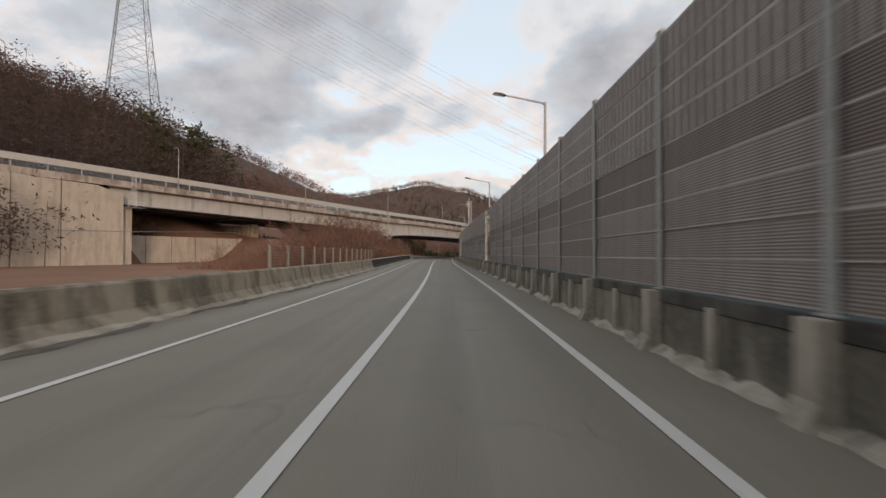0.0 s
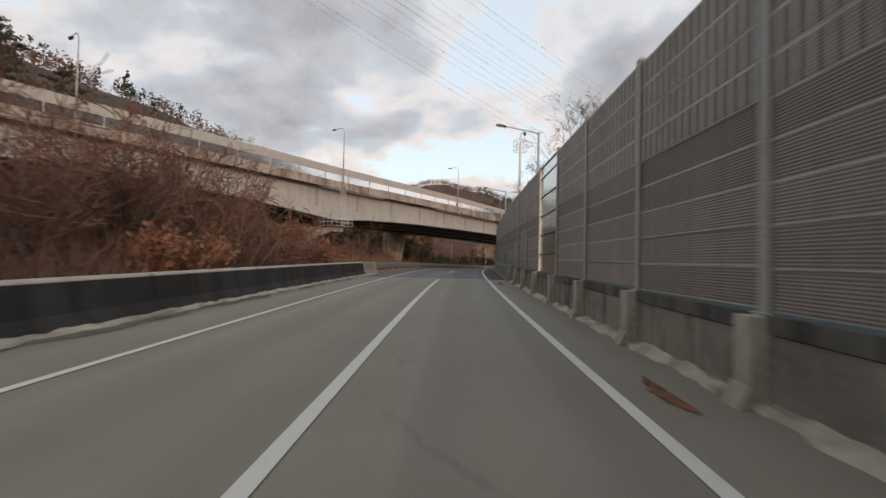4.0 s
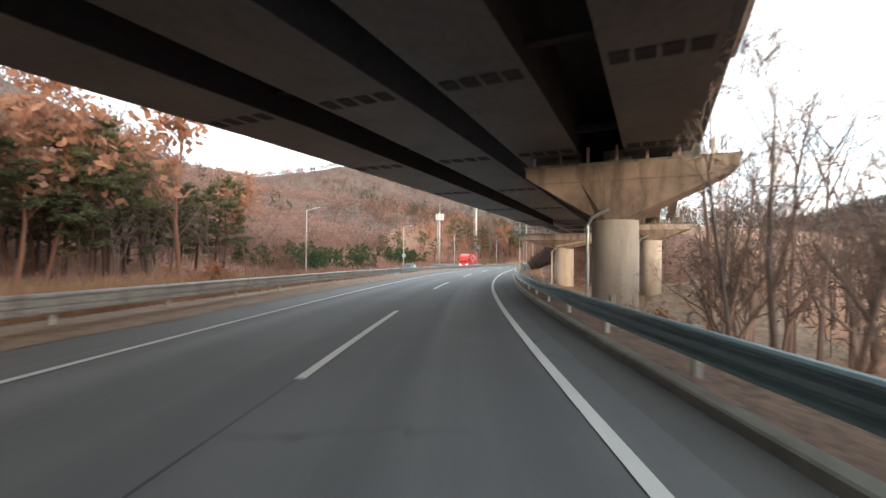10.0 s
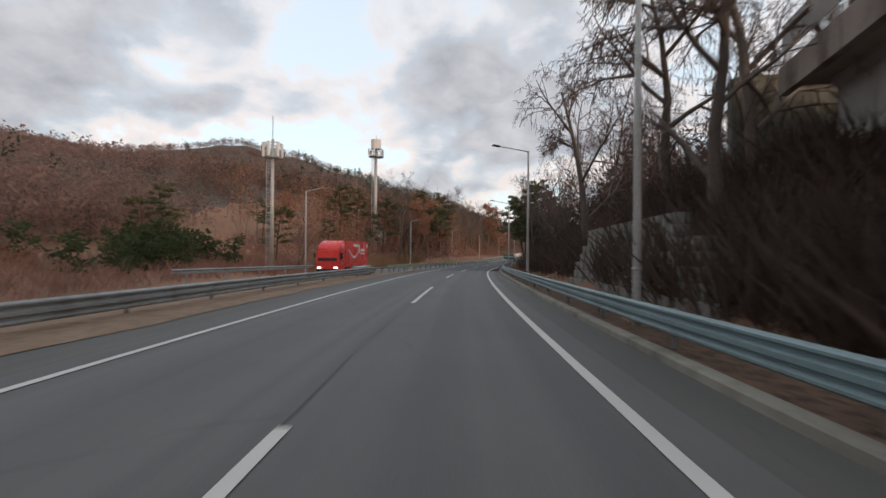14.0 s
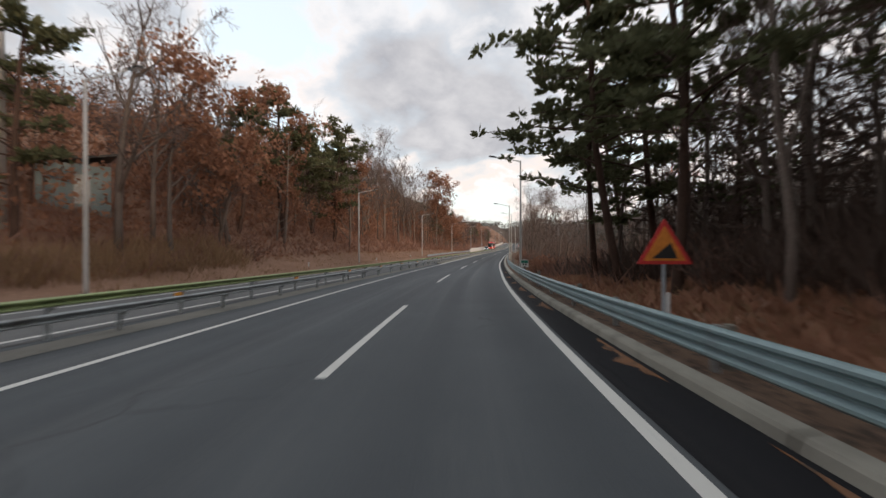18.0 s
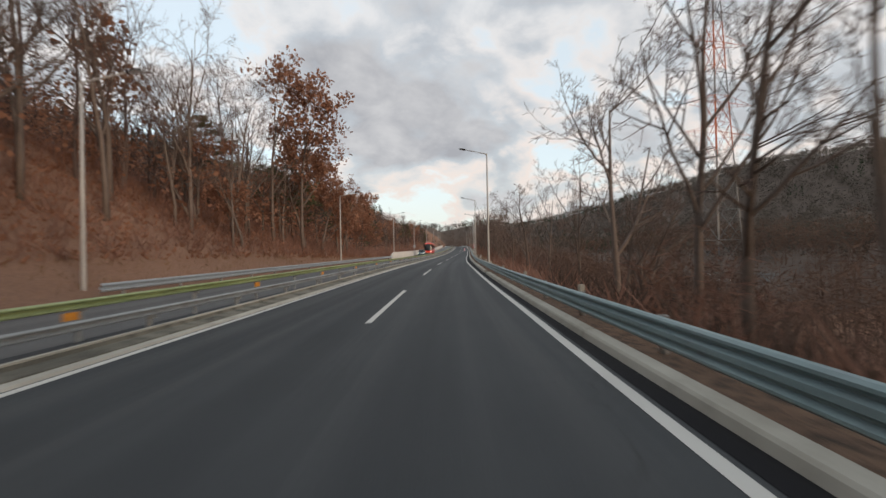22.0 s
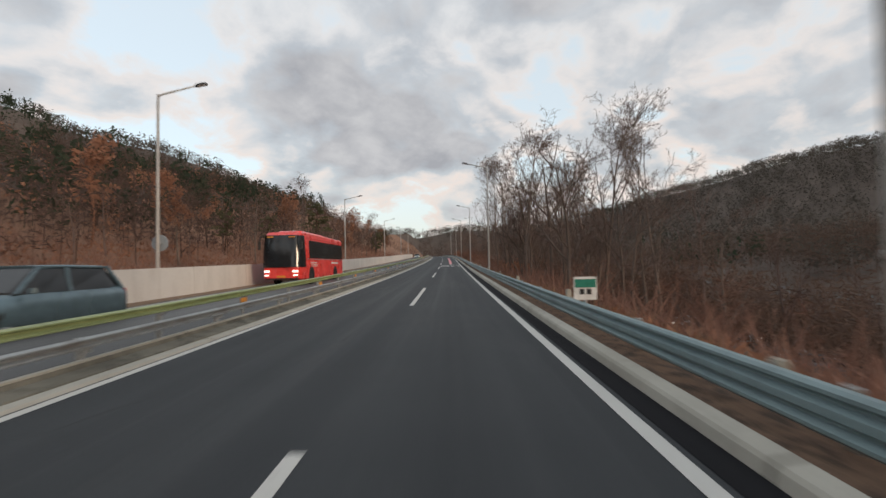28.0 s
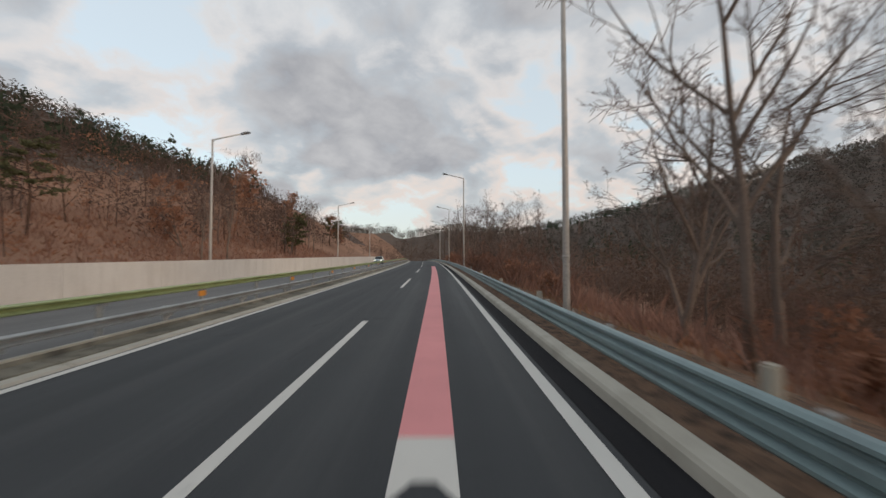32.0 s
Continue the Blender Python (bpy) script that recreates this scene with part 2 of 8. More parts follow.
M_SHOULDER = road_surface("shoulder_asphalt", (0.074, 0.072, 0.067), (0.102, 0.097, 0.089), (0.06, 0.059, 0.056), (0.03, 0.03, 0.03), (0.125, 0.108, 0.09))


M_DAMP = road_surface("damp_asphalt", (0.034, 0.034, 0.033), (0.052, 0.05, 0.047), (0.026, 0.026, 0.026), (0.014, 0.014, 0.014), (0.085, 0.07, 0.055), 0.2)


def worn_paint(name, col, under, wear=(0.60, 0.74)):
    w = Nodes(name)
    v = w.vec()
    n = w.noise(v, 6.0, 6, 0.7)
    c = w.mix(w.ramp(n, *wear), col, under)
    c = w.mix(w.ramp(w.noise(v, 0.8, 4), 0.3, 0.8, 0.0, 0.3), c, tuple(x * 0.6 for x in col))
    w.bump(n, 0.2, 0.01)
    return w.done(c, 0.7)


M_WHITE = worn_paint("white_road_paint", (0.62, 0.605, 0.565), (0.30, 0.295, 0.28), (0.62, 0.8))
M_PINK = worn_paint("pink_road_paint", (0.72, 0.29, 0.295), (0.5, 0.2, 0.21), (0.6, 0.85))


def stained(name, a, b, stain, amount=0.8, fine=14.0, streak=(1.0, 1.0, 0.16), spec=0.25, moss=None):
    """Concrete with rain streaks that run down it."""
    w = Nodes(name)
    v = w.vec()
    c = w.mix(w.ramp(w.noise(v, 0.5, 5), 0.3, 0.7), a, b)
    st = w.noise(w.vec("Object", streak), 1.3, 6, 0.68)
    c = w.mix(w.ramp(st, 0.47, 0.63, 0.0, amount), c, stain)
    pat = w.noise(v, 0.33, 4, 0.6)
    c = w.mix(w.ramp(pat, 0.5, 0.64, 0.0, amount * 0.75), c, tuple(x * 1.2 for x in stain))
    if moss:
        c = w.mix(w.ramp(w.noise(v, 0.7, 5, 0.7), 0.5, 0.66, 0.0, 0.8), c, moss)
    g = w.noise(v, fine, 4)
    c = w.mix(w.ramp(g, 0.3, 0.75, 0.0, 0.3), c, tuple(min(1, x * 1.3) for x in b))
    w.bump(g, 0.3, 0.015)
    return w.done(c, 0.88, 0.0, spec)


M_CONC = stained("weathered_concrete", (0.27, 0.235, 0.175), (0.34, 0.30, 0.235), (0.06, 0.053, 0.042), 0.9)
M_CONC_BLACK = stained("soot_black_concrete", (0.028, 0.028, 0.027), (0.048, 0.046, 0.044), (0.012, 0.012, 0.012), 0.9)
M_CONC_DARK = stained("sooty_concrete", (0.15, 0.14, 0.113), (0.21, 0.197, 0.16), (0.04, 0.038, 0.033), 0.92, streak=(1.6, 1.6, 0.12))
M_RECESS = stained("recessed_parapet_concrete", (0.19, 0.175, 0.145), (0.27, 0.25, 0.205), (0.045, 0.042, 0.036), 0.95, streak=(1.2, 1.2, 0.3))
M_RIB = stained("chipped_rib_concrete", (0.34, 0.305, 0.25), (0.43, 0.39, 0.325), (0.13, 0.118, 0.095), 0.7)
M_DRIFT = surface("gutter_grit", (0.10, 0.093, 0.08), (0.15, 0.138, 0.117), 0.95, 25.0, 0.9, 0.5, dirt=(0.075, 0.055, 0.04), dirt_at=(0.5, 0.65))
M_CONC_RAIL = stained("rain_blackened_concrete", (0.085, 0.08, 0.07), (0.14, 0.132, 0.115), (0.022, 0.021, 0.02), 0.95, streak=(1.6, 1.6, 0.12))
M_CONC_MOSS = stained("mossy_concrete", (0.17, 0.17, 0.145), (0.25, 0.25, 0.22), (0.05, 0.055, 0.038), 0.95, streak=(0.9, 0.9, 0.16), moss=(0.07, 0.078, 0.03))
# Brown stain plus the deck's shade, both put into the base colour.
M_CAP = stained("brown_stained_cap_concrete", (0.20, 0.155, 0.122), (0.27, 0.212, 0.17), (0.085, 0.065, 0.052), 0.8)
M_CONC_WARM = stained("pier_concrete", (0.42, 0.36, 0.295), (0.50, 0.44, 0.37), (0.24, 0.2, 0.165), 0.5)
M_PARAPET = stained("viaduct_parapet_concrete", (0.36, 0.305, 0.26), (0.47, 0.405, 0.355), (0.13, 0.095, 0.078), 0.95, streak=(0.6, 0.6, 0.1))
M_KERB = stained("kerb_concrete", (0.36, 0.34, 0.29), (0.45, 0.43, 0.375), (0.24, 0.225, 0.19), 0.5)
M_KERB_OLD = stained("old_kerb_concrete", (0.20, 0.19, 0.16), (0.28, 0.265, 0.225), (0.11, 0.10, 0.085), 0.7)
M_GRIT = stained("gritty_median_concrete", (0.15, 0.142, 0.125), (0.20, 0.19, 0.165), (0.10, 0.095, 0.085), 0.5)
M_WALL_PALE = stained("pale_wall_paint", (0.60, 0.57, 0.535), (0.66, 0.635, 0.60), (0.42, 0.39, 0.36), 0.35)
M_STONE = stained("block_stone", (0.21, 0.20, 0.18), (0.30, 0.285, 0.26), (0.075, 0.072, 0.062), 0.8)
M_GIRDER = stained("grey_painted_steel", (0.44, 0.43, 0.405), (0.50, 0.49, 0.47), (0.30, 0.28, 0.26), 0.45, 30.0, spec=0.4)
# Girder undersides: their shade put into a much darker steel tone.
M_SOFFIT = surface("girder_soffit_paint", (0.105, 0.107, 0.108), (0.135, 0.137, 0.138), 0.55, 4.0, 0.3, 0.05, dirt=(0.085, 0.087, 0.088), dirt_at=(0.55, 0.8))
# Near-black tone: shade under the deck put into slab and web colour.
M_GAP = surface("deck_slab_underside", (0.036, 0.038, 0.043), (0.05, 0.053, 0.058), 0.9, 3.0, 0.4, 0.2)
M_GALV = surface("galvanised_steel", (0.36, 0.40, 0.43), (0.46, 0.50, 0.53), 0.42, 20.0, 0.7, 0.05, 0.45, dirt=(0.22, 0.24, 0.25), dirt_at=(0.55, 0.8), spec=0.5)
M_RAIL = surface("guardrail_steel", (0.18, 0.257, 0.268), (0.255, 0.34, 0.35), 0.5, 16.0, 0.5, 0.05, 0.1, dirt=(0.17, 0.2, 0.21), dirt_at=(0.52, 0.8), spec=0.5)
M_RAIL_OLD = surface("dull_rail_steel", (0.27, 0.285, 0.285), (0.36, 0.375, 0.375), 0.55, 16.0, 0.5, 0.08, 0.3, dirt=(0.17, 0.155, 0.14), dirt_at=(0.5, 0.75), spec=0.4)
M_RAIL_GREEN = surface("green_painted_rail", (0.25, 0.31, 0.13), (0.34, 0.39, 0.19), 0.5, 12.0, 0.4, 0.05, 0.0, dirt=(0.14, 0.17, 0.08), dirt_at=(0.5, 0.8))
M_POLE = surface("lamp_pole_steel", (0.40, 0.38, 0.355), (0.48, 0.46, 0.435), 0.5, 18.0, 0.8, 0.04, 0.25, dirt=(0.3, 0.28, 0.26), dirt_at=(0.55, 0.8), spec=0.4)
M_DARK = surface("dark_plastic", (0.03, 0.03, 0.032), (0.05, 0.05, 0.052), 0.55, 30.0, 1.0, 0.05)
M_AMBER = surface("amber_reflector", (0.62, 0.24, 0.03), (0.72, 0.30, 0.05), 0.4, 20.0, 2.0, 0.0)
M_POST_NB = surface("barrier_post_paint", (0.33, 0.335, 0.32), (0.40, 0.405, 0.39), 0.5, 20.0, 0.6, 0.05, 0.1, dirt=(0.16, 0.155, 0.145), dirt_at=(0.55, 0.8))
M_BLUE_STRIP = surface("bluegrey_sill_plate", (0.13, 0.175, 0.185), (0.165, 0.21, 0.22), 0.5, 20.0, 0.6, 0.05, 0.1, dirt=(0.08, 0.09, 0.09))
M_UPPER = surface("grey_screen_panel", (0.47, 0.44, 0.405), (0.53, 0.50, 0.465), 0.55, 10.0, 0.4, 0.05, dirt=(0.38, 0.35, 0.32), dirt_at=(0.5, 0.8))
M_LATTICE = surface("pylon_steel", (0.17, 0.168, 0.165), (0.23, 0.225, 0.22), 0.55, 8.0, 0.5, 0.0, 0.3)
M_LATTICE_RED = surface("pylon_red_paint", (0.50, 0.13, 0.055), (0.60, 0.18, 0.08), 0.55, 8.0, 0.5, 0.0)
M_WIRE = surface("cable", (0.20, 0.20, 0.21), (0.26, 0.26, 0.27), 0.6, 3.0, 0.2, 0.0)
M_RUST = surface("fallen_needles", (0.15, 0.07, 0.036), (0.24, 0.115, 0.056), 0.95, 40.0, 2.5, 0.9, dirt=(0.06, 0.045, 0.036), dirt_at=(0.5, 0.6))
M_RED = surface("red_vehicle_paint", (0.72, 0.05, 0.045), (0.78, 0.065, 0.055), 0.3, 4.0, 0.5, 0.0, dirt=(0.42, 0.04, 0.035), spec=0.5)
M_CARBLUE = surface("bluegrey_car_paint", (0.10, 0.15, 0.175), (0.13, 0.19, 0.22), 0.28, 4.0, 0.5, 0.0, 0.3, spec=0.5)
M_TEAL = surface("teal_car_paint", (0.16, 0.25, 0.27), (0.20, 0.30, 0.32), 0.3, 4.0, 0.5, 0.0, 0.3, spec=0.5)
M_SILVER = surface("silver_car_paint", (0.36, 0.44, 0.46), (0.42, 0.50, 0.52), 0.3, 4.0, 0.5, 0.0, 0.4, spec=0.5)
M_WHITECAR = surface("white_car_paint", (0.62, 0.63, 0.63), (0.68, 0.69, 0.69), 0.3, 4.0, 0.5, 0.0, spec=0.5)
M_TYRE = surface("tyre_rubber", (0.018, 0.018, 0.019), (0.028, 0.028, 0.029), 0.8, 30.0, 2.0, 0.1)
M_SIGN_GREEN = surface("green_sign_sheet", (0.02, 0.19, 0.135), (0.03, 0.215, 0.155), 0.45, 8.0, 0.5, 0.0)
M_SIGN_WHITE = surface("white_sign_sheet", (0.66, 0.66, 0.65), (0.72, 0.72, 0.71), 0.45, 8.0, 0.5, 0.0)
M_SIGN_RED = surface("red_sign_sheet", (0.55, 0.04, 0.04), (0.62, 0.05, 0.05), 0.45, 8.0, 0.5, 0.0)
M_SIGN_ORANGE = surface("orange_sign_sheet", (0.62, 0.20, 0.03), (0.70, 0.26, 0.05), 0.45, 8.0, 0.5, 0.0)
M_BLACK = surface("black_paint", (0.02, 0.02, 0.02), (0.03, 0.03, 0.03), 0.5, 20.0, 1.0, 0.0)


def glass(name, col, rough, alpha_mix=0.0):
    w = Nodes(name)
    w.b.inputs["Transmission Weight"].default_value = 1.0
    w.b.inputs["IOR"].default_value = 1.45
    n = w.noise(w.vec(), 2.0, 4)
    return w.done(w.mix(w.ramp(n, 0.3, 0.7), col, tuple(x * 0.93 for x in col)), rough)


M_CLEAR = glass("clear_screen", (0.86, 0.90, 0.91), 0.08)
M_FROST = glass("frosted_screen", (0.80, 0.93, 0.97), 0.12)
M_WINDOW = surface("dark_tinted_glass", (0.012, 0.015, 0.018), (0.02, 0.023, 0.026), 0.08, 3.0, 0.4, 0.0, spec=0.6)


def louvre(name, a, b, pitch=0.041):
    """Punched and slotted noise panel: fine level slots, rain streaks."""
    w = Nodes(name)
    v = w.vec()
    s = w.n.new("ShaderNodeSeparateXYZ")
    w.l.new(v, s.inputs[0])
    slot = w.math("SINE", w.math("MULTIPLY", s.outputs[2], 2 * math.pi / pitch))
    c = w.mix(w.ramp(w.noise(v, 0.5, 5), 0.3, 0.7), a, b)
    st = w.noise(w.vec("Object", (2.2, 2.2, 0.12)), 1.6, 5, 0.65)
    c = w.mix(w.ramp(st, 0.42, 0.62, 0.0, 0.45), c, tuple(x * 0.55 for x in a))
    r = w.n.new("ShaderNodeObjectInfo").outputs["Random"]
    c = w.mix(w.ramp(r, 0.2, 1.0, 0.0, 0.5), c, (0.14, 0.102, 0.088))
    c = w.mix(w.ramp(slot, -0.5, 0.6, 0.3, 0.0), c, (0.08, 0.07, 0.064))
    w.bump(slot, 0.22, 0.02)
    return w.done(c, 0.5, 0.15, 0.35)


M_LOUVRE = louvre("slotted_noise_panel", (0.30, 0.265, 0.24), (0.36, 0.325, 0.30))
M_LOUVRE_DARK = louvre("dark_slotted_noise_panel", (0.20, 0.172, 0.155), (0.255, 0.222, 0.205))


def foliage(name, tones, rough=0.85, per="island", vary=0.4, thin=0.4):
    w = Nodes(name)
    if per == "island":
        r = w.n.new("ShaderNodeNewGeometry").outputs["Random Per Island"]
    else:
        r = w.n.new("ShaderNodeObjectInfo").outputs["Random"]
    n = w.noise(w.vec(), 0.045, 4, 0.6)
    n2 = w.noise(w.vec(), 0.19, 2, 0.5)
    f = w.math("ADD", w.math("MULTIPLY", r, vary), w.math("ADD", w.ramp(n, 0.3, 0.7, 0.0, 0.3), w.ramp(n2, 0.35, 0.65, 0.0, 0.3)))
    cr = w.n.new("ShaderNodeValToRGB")
    e = cr.color_ramp.elements
    while len(e) < len(tones):
        e.new(0.5)
    for i, t in enumerate(tones):
        e[i].position, e[i].color = i / (len(tones) - 1), (*t, 1)
    w.l.new(f, cr.inputs[0])
    through_ = w.n.new("ShaderNodeBsdfTranslucent")
    w.l.new(cr.outputs[0], through_.inputs[0])
    blend = w.n.new("ShaderNodeMixShader")
    blend.inputs[0].default_value = thin
    w.l.new(w.b.outputs[0], blend.inputs[1])
    w.l.new(through_.outputs[0], blend.inputs[2])
    w.l.new(blend.outputs[0], w.n["Material Output"].inputs[0])
    return w.done(cr.outputs[0], rough, 0.0, 0.1)


M_BARK = surface("grey_brown_bark", (0.14, 0.108, 0.09), (0.225, 0.18, 0.155), 0.95, 18.0, 1.5, 0.6, random_=0.5)
M_BARK_PINE = surface("pine_bark", (0.075, 0.045, 0.034), (0.13, 0.08, 0.06), 0.95, 14.0, 1.2, 0.6, random_=0.5)
M_TWIG = foliage("bare_twigs", ((0.15, 0.11, 0.099), (0.22, 0.163, 0.143), (0.29, 0.22, 0.196)))
M_LEAF = foliage("dry_brown_leaves", ((0.20, 0.105, 0.068), (0.33, 0.172, 0.112), (0.45, 0.25, 0.168)))
M_NEEDLE = foliage("pine_needles", ((0.082, 0.088, 0.048), (0.13, 0.134, 0.072), (0.19, 0.185, 0.10)))
M_BRUSH = foliage("dry_brush", ((0.18, 0.104, 0.082), (0.28, 0.163, 0.126), (0.39, 0.235, 0.18)))
M_GRASS = foliage("dry_grass", ((0.20, 0.125, 0.072), (0.31, 0.20, 0.118), (0.41, 0.275, 0.165)))
M_WOODS = foliage("winter_woods", ((0.098, 0.070, 0.060), (0.122, 0.085, 0.071), (0.150, 0.100, 0.080), (0.178, 0.12, 0.095)), vary=0.25, thin=0.5)
M_WOODS_WARM = foliage("russet_winter_woods", ((0.20, 0.132, 0.112), (0.255, 0.165, 0.138), (0.31, 0.197, 0.162), (0.36, 0.228, 0.18)), vary=0.3, thin=0.5)
M_THICKET = foliage("dark_valley_twigs", ((0.068, 0.049, 0.041), (0.104, 0.075, 0.062), (0.152, 0.107, 0.087)))
# Distance haze mixed into the base colour of these hill woods.
M_WOODS_GREY = foliage("hazy_winter_woods", ((0.088, 0.080, 0.068), (0.108, 0.096, 0.080), (0.132, 0.112, 0.092), (0.155, 0.128, 0.103)), vary=0.25, thin=0.5)
M_VALLEY = foliage("brown_valley_twigs", ((0.095, 0.064, 0.05), (0.145, 0.097, 0.075), (0.20, 0.135, 0.104)))
M_WOODS_PINE = foliage("distant_pines", ((0.045, 0.056, 0.040), (0.058, 0.074, 0.048), (0.075, 0.093, 0.058)), vary=0.25, thin=0.45)
M_HEDGE = foliage("evergreen_bush", ((0.035, 0.048, 0.026), (0.058, 0.077, 0.038), (0.096, 0.112, 0.056)))


def soil():
    w = Nodes("leaf_litter_ground")
    v = w.vec()
    c = w.mix(w.ramp(w.noise(v, 0.05, 6, 0.6), 0.35, 0.65), (0.27, 0.16, 0.112), (0.38, 0.23, 0.16))
    c = w.mix(w.ramp(w.noise(v, 0.6, 6, 0.65), 0.45, 0.7, 0.0, 0.5), c, (0.28, 0.155, 0.10))
    g = w.noise(v, 6.0, 5, 0.7)
    c = w.mix(w.ramp(g, 0.35, 0.75, 0.0, 0.45), c, (0.085, 0.055, 0.042))
    w.bump(g, 0.8, 0.15)
    return w.done(c, 0.95, 0.0, 0.1)


M_SOIL = soil()
M_HILL = surface("wooded_hill_floor", (0.095, 0.074, 0.061), (0.132, 0.100, 0.081), 0.95, 0.8, 0.03, 0.6, dirt=(0.085, 0.066, 0.056), dirt_at=(0.5, 0.7))
M_DIRT = surface("verge_dirt", (0.195, 0.132, 0.088), (0.28, 0.197, 0.138), 0.95, 9.0, 0.7, 0.5, dirt=(0.16, 0.10, 0.065), dirt_at=(0.5, 0.7))
M_LITTER = surface("leaf_litter_verge", (0.11, 0.07, 0.05), (0.19, 0.12, 0.08), 0.95, 22.0, 1.6, 0.8, dirt=(0.045, 0.033, 0.026), dirt_at=(0.48, 0.62))
M_PANEL_RAIL = surface("panel_edge_strip", (0.43, 0.40, 0.37), (0.50, 0.47, 0.435), 0.5, 20.0, 0.6, 0.05, dirt=(0.27, 0.25, 0.23), dirt_at=(0.5, 0.75))
M_SLOPE = surface("red_stony_slope", (0.13, 0.068, 0.046), (0.20, 0.108, 0.074), 0.95, 3.0, 0.4, 1.0, dirt=(0.06, 0.042, 0.033), dirt_at=(0.48, 0.7))
M_NET = surface("stone_net_slope", (0.17, 0.12, 0.085), (0.25, 0.18, 0.125), 0.95, 3.0, 0.5, 1.0, dirt=(0.10, 0.08, 0.06), dirt_at=(0.5, 0.65))

# ---- the road's line ----
LUT_S = np.arange(-160.0, 900.5, 1.0)
_kn = np.arange(len(BEND)) * 25.0 - 25.0


def _cum(a):
    return np.concatenate([[0.0], np.cumsum((a[1:] + a[:-1]) / 2)])


_i0 = 160
LUT_T = _cum(np.interp(LUT_S, _kn, BEND) / 1000)
LUT_T -= LUT_T[_i0]
_g = _cum(np.interp(LUT_S, _kn, GRADE) / 1000)
_g -= _g[_i0]
LUT_X, LUT_Y, LUT_Z = _cum(-np.sin(LUT_T)), _cum(np.cos(LUT_T)), _cum(_g)
LUT_X, LUT_Y, LUT_Z = LUT_X - LUT_X[_i0], LUT_Y - LUT_Y[_i0], LUT_Z - LUT_Z[_i0]
_far = np.clip((LUT_S - 700) / 200, 0, 1)
LUT_Z = LUT_Z - _far ** 2 * 4


def rd(s, o=0.0, h=0.0):
    """World points at s metres along the road, o to the right of the lane line, h above it."""
    s = np.asarray(s, float)
    t = np.interp(s, LUT_S, LUT_T)
    return np.stack([np.interp(s, LUT_S, LUT_X) + o * np.cos(t), np.interp(s, LUT_S, LUT_Y) + o * np.sin(t), np.interp(s, LUT_S, LUT_Z) + h], -1)


def at(s, o=0.0, h=0.0, turn=0.0):
    """A pose on the road: y runs along it, x to the right."""
    return Matrix.Translation(Vector(rd(s, o, h))) @ Matrix.Rotation(float(np.interp(s, LUT_S, LUT_T)) + radians(turn), 4, "Z")


def edge_r(s):
    return np.interp(s, np.arange(len(EDGE_R)) * 25.0, EDGE_R)


def edge_l(s):
    return -np.interp(s, np.arange(len(EDGE_L)) * 25.0, EDGE_L)


# ---- mesh helpers ----
class Geo:
    """Collects vertices and faces for one mesh."""

    def __init__(self):
        self.v, self.f = [], []

    def add(self, verts, faces):
        k = len(self.v)
        self.v += [tuple(p) for p in verts]
        self.f += [tuple(k + i for i in q) for q in faces]
        return self

    def box(self, c, size, m=None, bevel=0.0):
        x, y, z = (d / 2 for d in size)
        if bevel:
            b = min(bevel, x * 0.9, y * 0.9)
            ring = [(-x + b, -y), (x - b, -y), (x, -y + b), (x, y - b), (x - b, y), (-x + b, y), (-x, y - b), (-x, -y + b)]
        else:
            ring = [(-x, -y), (x, -y), (x, y), (-x, y)]
        n = len(ring)
        vs = [(c[0] + a, c[1] + b_, c[2] - z) for a, b_ in ring] + [(c[0] + a, c[1] + b_, c[2] + z) for a, b_ in ring]
        if m is not None:
            vs = [m @ Vector(p) for p in vs]
        fs = [(i, (i + 1) % n, n + (i + 1) % n, n + i) for i in range(n)] + [tuple(range(n - 1, -1, -1)), tuple(range(n, 2 * n))]
        return self.add(vs, fs)

    def tube(self, pts, radii, n=6, cap=True):
        """A round bar through points."""
        pts = [Vector(p) for p in pts]
        if not isinstance(radii, (list, tuple)):
            radii = [radii] * len(pts)
        vs, fs = [], []
        side = None
        for i, p in enumerate(pts):
            d = (pts[min(i + 1, len(pts) - 1)] - pts[max(i - 1, 0)]).normalized()
            if side is None:
                side = d.orthogonal().normalized()
            side = (side - d * side.dot(d)).normalized()
            other = d.cross(side)
            for k in range(n):
                a = 2 * math.pi * k / n
                vs.append(p + (side * math.cos(a) + other * math.sin(a)) * radii[i])
        for i in range(len(pts) - 1):
            for k in range(n):
                a, b = i * n + k, i * n + (k + 1) % n
                fs.append((a, b, b + n, a + n))
        if cap:
            fs += [tuple(range(n - 1, -1, -1)), tuple((len(pts) - 1) * n + k for k in range(n))]
        return self.add(vs, fs)

    def prism(self, poly, depth, m=None, y0=0.0):
        """A polygon in x, z pushed along y."""
        n = len(poly)
        vs = [Vector((x, y0, z)) for x, z in poly] + [Vector((x, y0 + depth, z)) for x, z in poly]
        if m is not None:
            vs = [m @ p for p in vs]
        fs = [(i, i + n, (i + 1) % n + n, (i + 1) % n) for i in range(n)] + [tuple(range(n)), tuple(range(2 * n - 1, n - 1, -1))]
        return self.add(vs, fs)

    def mesh(self, name, material, smooth=False):
        me = bpy.data.meshes.new(name)
        me.from_pydata(self.v, [], self.f)
        if material:
            me.materials.append(material)
        if smooth:
            me.polygons.foreach_set("use_smooth", [True] * len(me.polygons))
        me.update()
        return me


